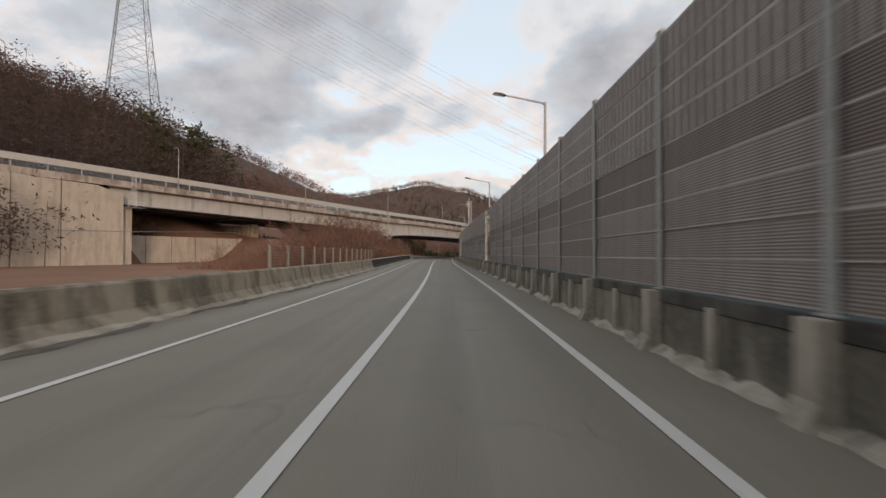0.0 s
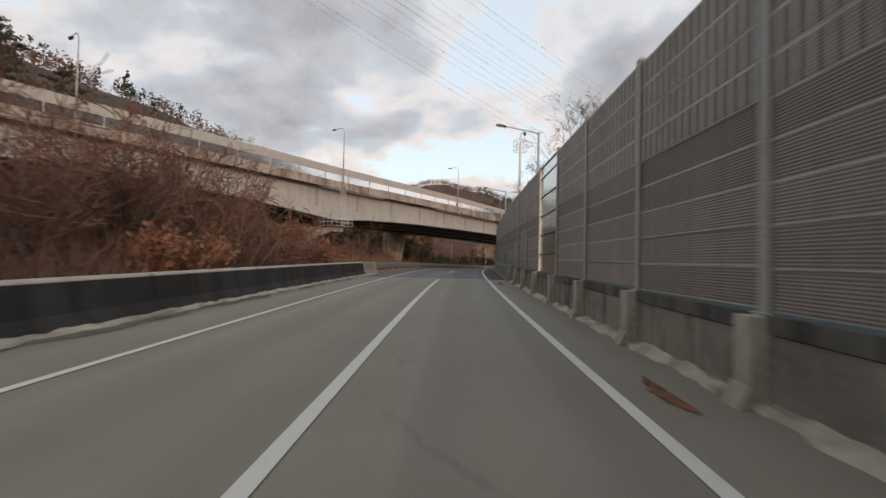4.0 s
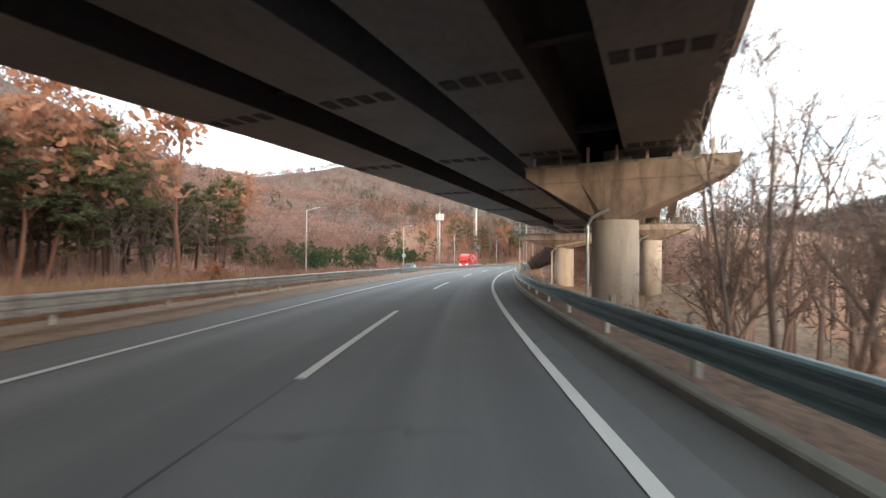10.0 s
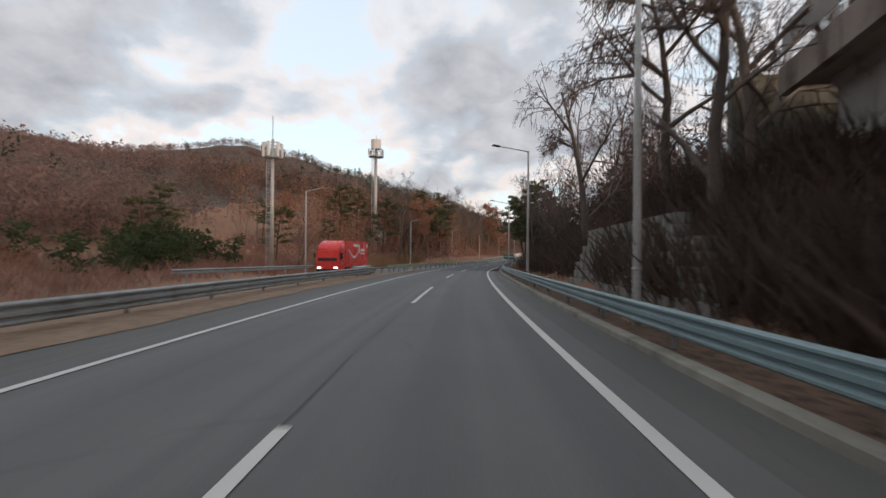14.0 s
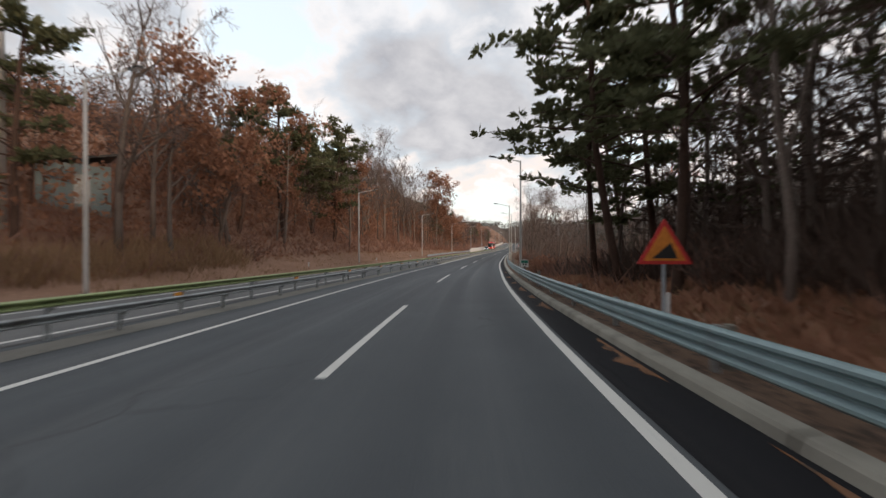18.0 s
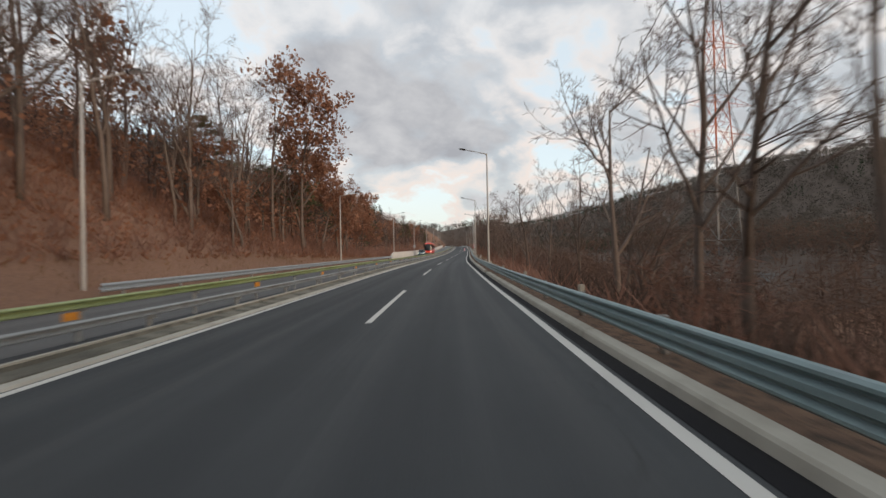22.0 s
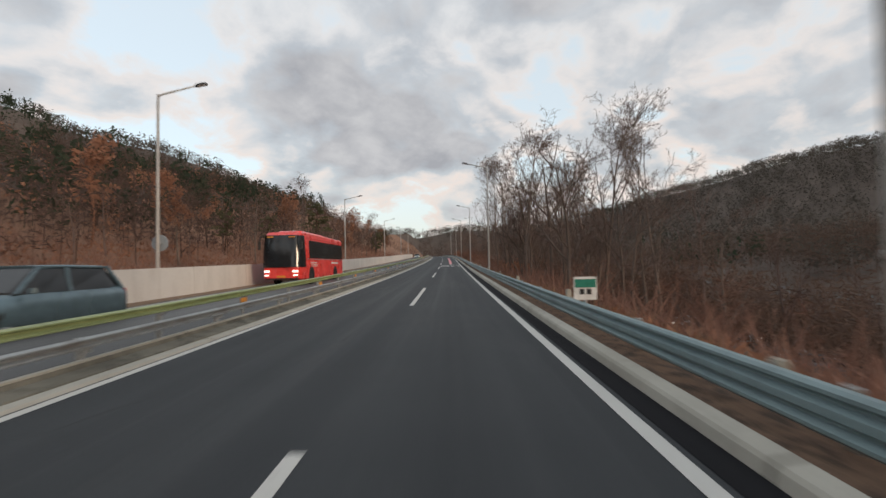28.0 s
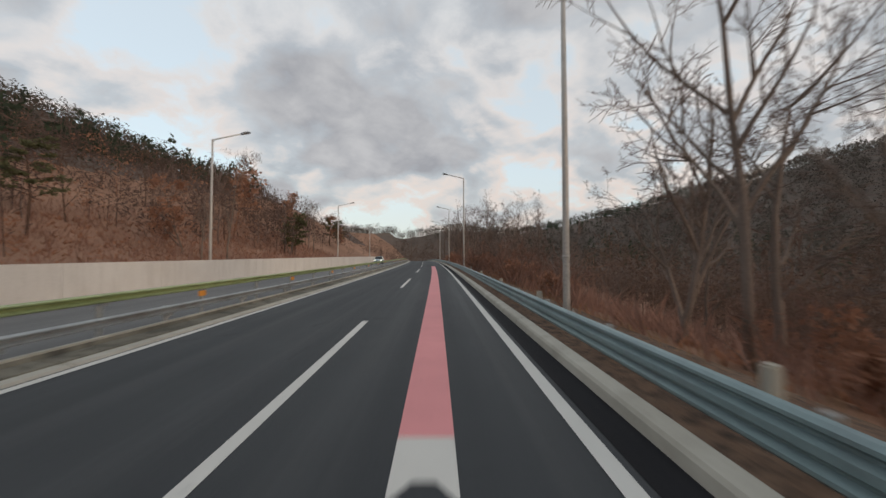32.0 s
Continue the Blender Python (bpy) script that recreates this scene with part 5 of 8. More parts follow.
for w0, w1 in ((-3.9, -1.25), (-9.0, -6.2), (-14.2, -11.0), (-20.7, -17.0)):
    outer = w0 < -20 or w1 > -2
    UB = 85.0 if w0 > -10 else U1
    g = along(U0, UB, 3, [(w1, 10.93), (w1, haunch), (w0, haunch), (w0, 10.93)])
    # Inner girders take the dark gap tone for the shade between them.
    box_ = part("box_girder", g, M_GIRDER if outer else M_GAP, viaduct, "pale grey painted steel box girder" if outer else "steel box girder toned for the shade under the deck")
    part("bottom_flange", along(U0, UB, 3, [(w0 - 0.12, lambda u: haunch(u) - 0.004), (w1 + 0.12, lambda u: haunch(u) - 0.004), (w1 + 0.12, lambda u: haunch(u) - 0.05), (w0 - 0.12, lambda u: haunch(u) - 0.05)]), M_SOFFIT, box_, "bottom flange toned for the underside's shade")
    # Thin dark plate laid over the pale web, standing in for shade.
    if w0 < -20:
        part("inner_web", along(U0, UB, 3, [(w1 + 0.004, 10.9), (w1 + 0.03, 10.9), (w1 + 0.03, lambda u: haunch(u) + 0.02), (w1 + 0.004, lambda u: haunch(u) + 0.02)]), M_GAP, box_, "inner web plate toned for the gap's shade")
    if w1 > -2:
        for u in np.arange(-60, 84, 7.2):
            part("web_splice", Geo().box((w1 + 0.012, u, 9.5 + float(vz(u))), (0.022, 0.55, 2.55)), M_POST_NB, box_)
        part("web_stiffener", along(U0, UB, 3, [(w1, 10.55), (w1 + 0.09, 10.55), (w1 + 0.09, 10.5), (w1, 10.5)]), M_GIRDER, box_, "level stiffening rib")
for u in np.arange(-58, 98, 9.0):
    for w0, w1 in ((-6.2, -3.9), (-17.0, -14.2)):
        if u < 84 or w0 < -15:
            a, b = bend(w0, u), bend(w1, u)
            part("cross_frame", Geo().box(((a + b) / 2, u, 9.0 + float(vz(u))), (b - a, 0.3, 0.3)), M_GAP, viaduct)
splice = Geo().box((0, 0, 0), (0.52, 0.75, 0.022)).mesh("splice_plate", M_GAP)
for w0, w1, ub in ((-3.9, -1.25, 84), (-9.0, -6.2, 84), (-14.2, -11.0, 98), (-20.7, -17.0, 98)):
    for u in np.arange(-51.5, ub, 9.2):
        for k in range(4):
            part("splice_plate", splice, None, viaduct, m=Matrix.Translation((bend(w0 + (k + 0.5) * (w1 - w0) / 4, u), u, haunch(u) - 0.06 + float(vz(u)))))
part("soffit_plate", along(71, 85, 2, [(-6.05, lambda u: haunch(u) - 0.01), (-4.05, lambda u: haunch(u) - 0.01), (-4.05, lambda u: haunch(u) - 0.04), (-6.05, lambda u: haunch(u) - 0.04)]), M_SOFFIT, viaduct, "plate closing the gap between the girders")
for w in (-7.9, -5.6, -3.3, -1.2):
    part("beam", along(85.3, U1 - 0.3, 4, [(w - 0.32, 8.6), (w + 0.32, 8.6), (w + 0.32, 8.8), (w + 0.11, 9.0), (w + 0.11, 10.4), (w + 0.4, 10.6), (w + 0.4, 10.8), (w - 0.4, 10.8), (w - 0.4, 10.6), (w - 0.11, 10.4), (w - 0.11, 9.0), (w - 0.32, 8.8)]), M_CONC_WARM, viaduct, "concrete I-beam")
for nm, w0, w1 in (("parapet", 0.02, -0.28), ("parapet", -22.02, -22.32)):
    for u in np.arange(U0 - 60, U1 - 0.1, 4.0):
        part(nm, along(u, u + 3.97, 2, [(w0, 10.72), (w0, 11.72), (w0 - 0.04, 11.77), (w1 + 0.03, 11.77), (w1, 11.7), (w1, 10.9)]), M_PARAPET, viaduct)
    wm = (w0 + w1) / 2
    up_post = Geo().box((0, 0, 0.95), (0.1, 0.1, 1.9)).mesh("screen_post", M_UPPER)
    for u in np.arange(U0 - 60, U1, 4.0):
        part("screen_post", up_post, None, viaduct, m=Matrix.Translation((bend(wm, u), u, 11.77 + float(vz(u)))))
        part("screen_panel", along(u + 0.06, u + 3.94, 2, [(wm + 0.04, 12.66), (wm + 0.04, 13.6), (wm - 0.04, 13.6), (wm - 0.04, 12.66)]), M_UPPER, viaduct)
        pn_ = part("screen_pane", along(u + 0.06, u + 3.94, 2, [(wm + 0.01, 11.85), (wm + 0.01, 12.64), (wm - 0.01, 12.64), (wm - 0.01, 11.85)]), M_CLEAR, viaduct, "clear lower screen")
        pn_.visible_shadow = False
for u0, u1 in ((-3, 9), (22, 42), (50, 66)):
    part("drain_pipe", along(u0, u1, 3, [(0.09, 10.62), (0.09, 10.5), (-0.03, 10.5), (-0.03, 10.62)]), M_PARAPET, viaduct, "rusty drain channel")

# last span on plain girders, then the abutment
part("deck_slab", along(U1, UE, 4, [(-2.0, 10.75), (-2.0, 11.0), (-21.4, 11.0), (-21.4, 10.75)]), M_CONC_WARM, viaduct)
for w in (-19.9, -17.2, -10.6, -8.0, -5.4):
    part("beam", along(U1 + 0.5, UE - 0.5, 6, [(w - 0.32, 8.25), (w + 0.32, 8.25), (w + 0.32, 8.5), (w + 0.11, 8.75), (w + 0.11, 10.4), (w + 0.4, 10.6), (w + 0.4, 10.75), (w - 0.4, 10.75), (w - 0.4, 10.6), (w - 0.11, 10.4), (w - 0.11, 8.75), (w - 0.32, 8.5)]), M_GIRDER, viaduct, "concrete I-beam")
for u in np.arange(U1, UE - 1, 4.0):
    part("parapet", along(u, min(UE + 4, u + 3.97), 2, [(-21.12, 10.72), (-21.12, 11.77), (-21.42, 11.77), (-21.42, 10.72)]), M_PARAPET, viaduct)
    part("screen_panel", along(u + 0.06, u + 3.94, 2, [(-21.23, 12.3), (-21.23, 13.4), (-21.31, 13.4), (-21.31, 12.3)]), M_UPPER, viaduct)
    part("screen_pane", along(u + 0.06, u + 3.94, 2, [(-21.26, 11.85), (-21.26, 12.28), (-21.28, 12.28), (-21.28, 11.85)]), M_CLEAR, viaduct).visible_shadow = False
part("abutment", Geo().box((-9.6, UE + 1.2, 3.4), (16.4, 3.0, 1.6), bevel=0.2), M_CONC_WARM, viaduct, "dark concrete abutment seat")
for w in (-15.8, -13.2, -10.6, -8.0, -5.4):
    part("bearing_block", Geo().box((w, UE + 0.4, 4.38), (1.1, 0.9, 0.4), bevel=0.05), M_CONC_WARM, viaduct)
part("back_wall", Geo().box((-9.6, UE + 2.6, 5.4), (16.6, 0.8, 5.8)), M_CONC_DARK, viaduct)

# piers


def hammerhead(parent, n, q, t, left, right, cap_mat=None, neck_mat=None):
    """A slab with ends cut back, on a splayed neck that meets the round column."""
    part("cap", Geo().prism([(-left + 0.5, q - 0.25), (right - 0.5, q - 0.25), (right, q + 0.1), (right, t), (-left, t), (-left, q + 0.1)], 2.6, y0=-1.3), cap_mat or M_PARAPET, parent, "stained hammerhead cap, darker than its column")
    low = [(1.05 * math.cos(a), 1.05 * math.sin(a), n) for a in np.linspace(0, 2 * math.pi, 17)[:-1]]
    high = []
    for a in np.linspace(0, 2 * math.pi, 17)[:-1]:
        c, d = math.cos(a), math.sin(a)
        k = 1 / max(abs(c), abs(d))
        high.append(((right - 0.55 if c > 0 else left - 0.55) * c * k, 1.26 * d * k, q - 0.25))
    part("neck", Geo().add(low + high, [(i, (i + 1) % 16, 16 + (i + 1) % 16, 16 + i) for i in range(16)]), neck_mat or M_CONC_WARM, parent, "splayed concrete neck toned for the deck's shade")


def t_pier(w, u, base, neck, wing, top, left, right, label, shaded_cap=False):
    """A square-edged column that carries a hammerhead: heights of neck, wing tip and top."""
    root = thing("pier", VM @ Matrix.Translation((w, u, base)), label, "pier", "viaduct piers", "structure")
    n, q, t = neck - base, wing - base, top - base
    part("column", Geo().tube([(0, 0, -1.2), (0, 0, n * 0.5), (0, 0, n)], 1.12, 28), M_CONC_WARM, root, smooth=True)
    # Neck, and cap where flagged, are coloured for the shade below the deck.
    hammerhead(root, n, q, t, left, right, M_CAP if shaded_cap else M_PARAPET, M_CAP)
    part("cap_lip", Geo().prism([(-left - 0.1, t), (right + 0.1, t), (right + 0.1, t + 0.12), (-left - 0.1, t + 0.12)], 2.6, y0=-1.3), M_CONC_DARK, root)
    for x in np.arange(-left + 0.4, right, 1.35):
        part("cap_rib", Geo().box((x, -1.05, t + 0.5), (0.13, 0.13, 0.85)), M_PARAPET, root)
    for x in (-left * 0.55, 0.1, right * 0.6):
        part("bearing", Geo().box((x, 0.1, t + 0.45), (1.3, 1.1, 0.75), bevel=0.1), M_CONC_DARK, root)
    part("drain_pipe", Geo().tube([(-1.22, -0.9, -1), (-1.22, -0.9, n - 0.25), (-1.0, -1.1, n + 0.1), (-0.2, -1.22, n + 0.5)], 0.09, 8), M_GALV, root, "grey downpipe")
    return root


t_pier(-4.5, 70.2, -1.5, 3.6, 5.75, 6.3, 4.3, 5.2, "concrete hammerhead pier close behind the guardrail", True)
t_pier(-3.1, 101, -1.5, 3.6, 5.0, 5.3, 4.0, 4.4, "concrete hammerhead pier with a lit face")
pier2 = thing("pier", VM @ Matrix.Translation((-12.4, 100, -1.4)), "concrete hammerhead pier with a railed walkway on its cap", "pier", "viaduct piers", "structure")
part("column", Geo().tube([(0, 0, -1.3), (0, 0, 1.4), (0, 0, 4.1)], 1.1, 28), M_CONC_WARM, pier2, smooth=True)
hammerhead(pier2, 4.0, 5.3, 5.72, 5.3, 5.6, M_PARAPET, M_CAP)
part("drain_pipe", Geo().tube([(-1.25, -0.9, -1), (-1.25, -0.9, 3.6), (-0.6, -1.15, 4.3), (4.8, -1.2, 5.3), (4.8, -1.2, 7.4)], 0.09, 8), M_CONC_WARM, pier2, "rusty downpipe")


def railing(parent, pts, h, material, label):
    """Handrail posts and two level bars through points."""
    g = Geo()
    for p in pts:
        g.tube([p, (p[0], p[1], p[2] + h)], 0.03, 6)
    for k in (0.5, 1.0):
        g.tube([(p[0], p[1], p[2] + h * k) for p in pts], 0.028, 6)
    part("railing", g, material, parent, label)


def cage_ladder(parent, x, y, z0, z1, material):
    g = Geo()
    for dx in (-0.25, 0.25):
        g.tube([(x + dx, y, z0), (x + dx, y, z1)], 0.03, 6)
    for z in np.arange(z0 + 0.15, z1, 0.32):
        g.tube([(x - 0.25, y, z), (x + 0.25, y, z)], 0.018, 5)
    part("ladder", g, material, parent, "steel access ladder")
    hoop = Geo()
    for z in np.arange(z0 + 2.0, z1, 0.85):
        hoop.tube([(x - 0.25, y, z)] + [(x - 0.34 * math.cos(a), y - 0.62 * math.sin(a), z) for a in np.linspace(0.3, 2.84, 7)] + [(x + 0.25, y, z)], 0.018, 5)
    for a in (0.8, 1.57, 2.3):
        hoop.tube([(x - 0.34 * math.cos(a), y - 0.62 * math.sin(a), z0 + 2.0), (x - 0.34 * math.cos(a), y - 0.62 * math.sin(a), z1)], 0.014, 5)
    part("ladder_cage", hoop, material, parent)


railing(pier2, [(x, -1.5, 5.7) for x in np.linspace(-5.6, 5.2, 9)], 1.0, M_GALV, "pale steel walkway railing")
railing(pier2, [(-5.6, y, 5.75) for y in (-1.5, -0.5, 0.5, 1.4)], 1.0, M_GALV, "pale steel walkway railing")
part("walkway", Geo().box((-0.2, -1.3, 5.76), (11.0, 0.6, 0.06)), M_GALV, pier2)
cage_ladder(pier2, -5.4, -1.2, 5.75, 11.0, M_GALV)
pier3 = thing("pier", VM @ Matrix.Translation((-4.0, 0.5, -1.0)), "wall pier with a hammerhead cap and inspection platform", "pier", "viaduct piers", "structure")
part("column", Geo().box((-4.2, 0, 2.6), (6.4, 1.9, 5.4), bevel=0.25), M_CONC_WARM, pier3)
part("cap", Geo().add([(x, y, z) for y in (-1.0, 1.0) for x, z in ((-7.6, 5.3), (-1.0, 5.3), (3.6, 6.4), (3.6, 7.1), (-16, 7.1), (-16, 6.4))], [(0, 1, 2, 3, 4, 5), (11, 10, 9, 8, 7, 6)] + [(i, i + 6, (i + 1) % 6 + 6, (i + 1) % 6) for i in range(6)]), M_CONC_WARM, pier3)
part("platform", Geo().box((3.3, 0, 7.14), (2.4, 3.6, 0.07)), M_GALV, pier3)
railing(pier3, [(4.5, y, 7.15) for y in np.linspace(-1.8, 1.8, 5)], 0.95, M_SIGN_WHITE, "white platform railing")
railing(pier3, [(x, -1.8, 7.15) for x in np.linspace(2.2, 4.5, 4)], 0.95, M_SIGN_WHITE, "white platform railing")
railing(pier3, [(x, 1.8, 7.15) for x in np.linspace(2.2, 4.5, 4)], 0.95, M_SIGN_WHITE, "white platform railing")
cage_ladder(pier3, 4.15, 0.5, 7.1, 14.4, M_SIGN_WHITE)
pier4 = thing("pier", VM @ Matrix.Translation((-20.2, 34, -0.6)), "square concrete pier in the brush beside the road", "pier", "viaduct piers", "structure")
part("column", Geo().box((0, 0, 1.5), (3.7, 2.0, 5.0), bevel=0.2), M_CONC_WARM, pier4)
part("cap", Geo().prism([(-1.9, 4.0), (1.9, 4.0), (2.35, 6.7), (-2.35, 6.7)], 2.3, y0=-1.15), M_PARAPET, pier4, "darker stained cap")
part("bearing_block", Geo().box((0, 0, 7.8), (4.5, 2.1, 2.2), bevel=0.15), M_CONC_WARM, pier4)
for sx in (-1, 1):
    part("bracket", Geo().box((sx * 2.9, 0, 7.9), (1.4, 1.6, 0.12)), M_GALV, pier4)
pier5 = thing("pier", VM @ Matrix.Translation((-14, -36, -0.6)), "concrete wall pier behind brush", "pier", "viaduct piers", "structure")
part("column", Geo().box((0, 0, 4.2), (14, 1.8, 9.4), bevel=0.2), M_CONC, pier5)
# abutment at the far left and its wing wall
ab = thing("abutment_wall", VM @ Matrix.Translation((-0.5, -66, 0)), "tall stained beige concrete abutment and wing wall", "wall", kind="structure")
part("wing_wall", Geo().add([(0.6, -46, -1), (0.6, 1.5, -1), (0.6, 1.5, 11.2), (0.6, -2, 12.4), (0.6, -46, 14.2), (-0.6, -46, -1), (-0.6, 1.5, -1), (-0.6, 1.5, 11.2), (-0.6, -2, 12.4), (-0.6, -46, 14.2)],
     [(0, 1, 2, 3, 4), (9, 8, 7, 6, 5), (0, 5, 6, 1), (1, 6, 7, 2), (2, 7, 8, 3), (3, 8, 9, 4), (4, 9, 5, 0)]), M_CONC_WARM, ab)
for yy in (-40, -33, -26, -19, -12, -6.5):
    part("pilaster_joint", Geo().box((0.61, yy, 6), (0.05, 0.12, 14)), M_CONC_DARK, ab)
part("breast_wall", Geo().box((-11, 2.2, 4.2), (22, 1.5, 10.5)), M_CONC_WARM, ab)
part("low_wall", Geo().box((-6, 14, 2.0), (1.0, 26, 6.0)), M_CONC_WARM, ab)
for yy in np.arange(3, 27, 4.4):
    part("low_wall_joint", Geo().box((-5.48, yy, 2.0), (0.05, 0.1, 6)), M_CONC_DARK, ab)
cage_ladder(ab, 1.2, 3.0, 9.4, 14.6, M_SIGN_WHITE)
railing(ab, [(1.6, y, 9.3) for y in (1.8, 3.0, 4.2)], 0.9, M_SIGN_WHITE, "white platform railing")
part("platform", Geo().box((0.9, 3.0, 9.28), (1.6, 2.6, 0.06)), M_GALV, ab)


def goose_lamp(u):
    z = 11.7 + float(vz(u))
    root = thing("viaduct_lamp", VM @ Matrix.Translation((0.0, u, z)), "slender curved-arm lamp on the viaduct parapet", "street lamp", "viaduct lamps")
    pts = [(0, 0, 0), (0, 0, 3.5), (0, 0, 6.7)] + [(-0.75 + 0.75 * math.cos(a), 0, 6.7 + 0.75 * math.sin(a)) for a in np.linspace(0.3, 1.5, 6)] + [(-1.7, 0, 7.42)]
    part("pole", Geo().tube(pts, [0.1, 0.075, 0.05] + [0.042] * 6 + [0.035], 8), M_POLE, root, smooth=True)
    part("lantern", Geo().box((-2.0, 0, 7.4), (0.75, 0.26, 0.13), bevel=0.1), M_DARK, root)
    part("bracket", Geo().box((0.06, 0, -0.35), (0.5, 0.5, 0.8), bevel=0.12), M_PARAPET, root)


for u in (-112, -84, -56, -28, 0.9, 28.9, 56.5, 84.5):
    goose_lamp(u)

# ---- pylons, wires, masts ----


def gz_at(x, y):
    return float(ground_height(np.array([float(x)]), np.array([float(y)]))[0])


def pylon(x, y, z0, height, base, top, turn, arms, red=()):
    """A lattice tower: four legs, cross bracing in panels, arms with insulator strings."""
    root = thing("pylon", Matrix.Translation((x, y, z0)) @ Matrix.Rotation(radians(turn), 4, "Z"), "tall lattice steel power pylon on the hillside" if not red else "lattice power pylon with red-painted bands", "pylon", "power pylons")
    n = 13
    zs = [height * (1 - (1 - i / n) ** 1.25) for i in range(n + 1)]

    def half(z):
        f = z / height
        return (base * (1 - f) ** 1.35 + top * (1 - (1 - f) ** 1.35)) / 2

    tall = half
    cs = [(-1, -1), (1, -1), (1, 1), (-1, 1)]
    for i in range(n):
        a, b = zs[i], zs[i + 1]
        ha, hb = tall(a), tall(b)
        mat = M_LATTICE_RED if any(r0 <= (a + b) / 2 <= r1 for r0, r1 in red) else M_LATTICE
        for k in range(4):
            p, q = cs[k], cs[(k + 1) % 4]
            P0, P1 = Vector((p[0] * ha, p[1] * ha, a)), Vector((p[0] * hb, p[1] * hb, b))
            Q0, Q1 = Vector((q[0] * ha, q[1] * ha, a)), Vector((q[0] * hb, q[1] * hb, b))
            part("leg", Geo().tube([P0, P1], 0.13, 4), mat, root)
            for e0, e1 in ((P0, Q1), (Q0, P1), (P1, Q1)):
                part("brace", Geo().tube([e0, e1], 0.06, 3), mat, root)
            part("strut", Geo().tube([(P0 + P1) / 2, (P0 + Q0) / 2, (Q0 + Q1) / 2], 0.04, 3), mat, root)
    tips = []
    for z, reach in arms:
        mat = M_LATTICE_RED if any(r0 <= z <= r1 for r0, r1 in red) else M_LATTICE
        h = tall(z)
        for sd in (-1, 1):
            g = Geo()
            tip = Vector((sd * reach, 0, z + 0.4))
            for yy in (-h, h):
                g.tube([(sd * h, yy, z), tip, (sd * h, yy, z + 2.0)], 0.08, 4)
                for f in (0.3, 0.6):
                    g.tube([Vector((sd * h, yy, z)).lerp(tip, f), Vector((sd * h, yy, z + 2.0)).lerp(tip, f)], 0.05, 3)
            arm_ = part("cross_arm", g, mat, root)
            for yy in (-1.6, 1.6):
                part("insulator", Geo().tube([tip, tip + Vector((0, yy, -0.8)), tip + Vector((0, 0, -1.9))], 0.11, 5), M_DARK, arm_, "dark insulator string")
            tips.append(root.matrix_basis @ (tip + Vector((0, 0, -0.9))))
    return tips


p1z = gz_at(-97, 134) - 1.0
tips_a = pylon(-97, 134, p1z, 82 - p1z + 26, 15.0, 3.0, -45, [(a, 9) for a in (58, 64.5, 71)])
p2z = gz_at(203, 431) - 1.0
tips_b = pylon(203, 431, p2z, 78 - p2z, 8.0, 1.9, -20, [(29 - p2z, 11), (37 - p2z, 11.5), (45 - p2z, 10.5), (53 - p2z, 11), (61 - p2z, 10.5), (69 - p2z, 9.5), (75 - p2z, 8)], red=((22 - p2z, 38 - p2z), (48 - p2z, 58 - p2z)))
wires = thing("power_lines", Matrix.Translation(tips_a[0]), "thin sagging power cables between the pylons", "power line")
ends_b = tips_b[2:] + tips_b[:2]
for i, a in enumerate(tips_a):
    for j, (lift, sag) in enumerate(((0.0, 11.0), (-1.2, 12.5))):
        b = ends_b[(i * 2) % len(ends_b)] if i % 2 == 0 else ends_b[(i * 2 - 1) % len(ends_b)]
        pts = [a.lerp(b, f) + Vector((0, 0, lift - sag * 4 * f * (1 - f))) for f in np.linspace(0, 1, 22)]
        part("cable", Geo().tube(pts, 0.028, 4, False), M_WIRE, wires, local=False)
        for f in (0.3, 0.37, 0.45, 0.6):
            if j == 0:
                p = a.lerp(b, f) + Vector((0, 0, lift - sag * 4 * f * (1 - f)))
                part("cable_spacer", Geo().box(p, (0.22, 0.22, 0.3)), M_DARK, wires, local=False)


def wooden_line(s0, s1, o, h):
    pts = [Vector(rd(s, o, h + 0.6 * math.cos((s - s0) / 14))) for s in np.linspace(s0, s1, 16)]
    solid("service_cable", Geo().tube(pts, 0.03, 4), M_WIRE, "dark sagging service cable along the wall", "cable")


wooden_line(-20, 62, -24, 3.6)


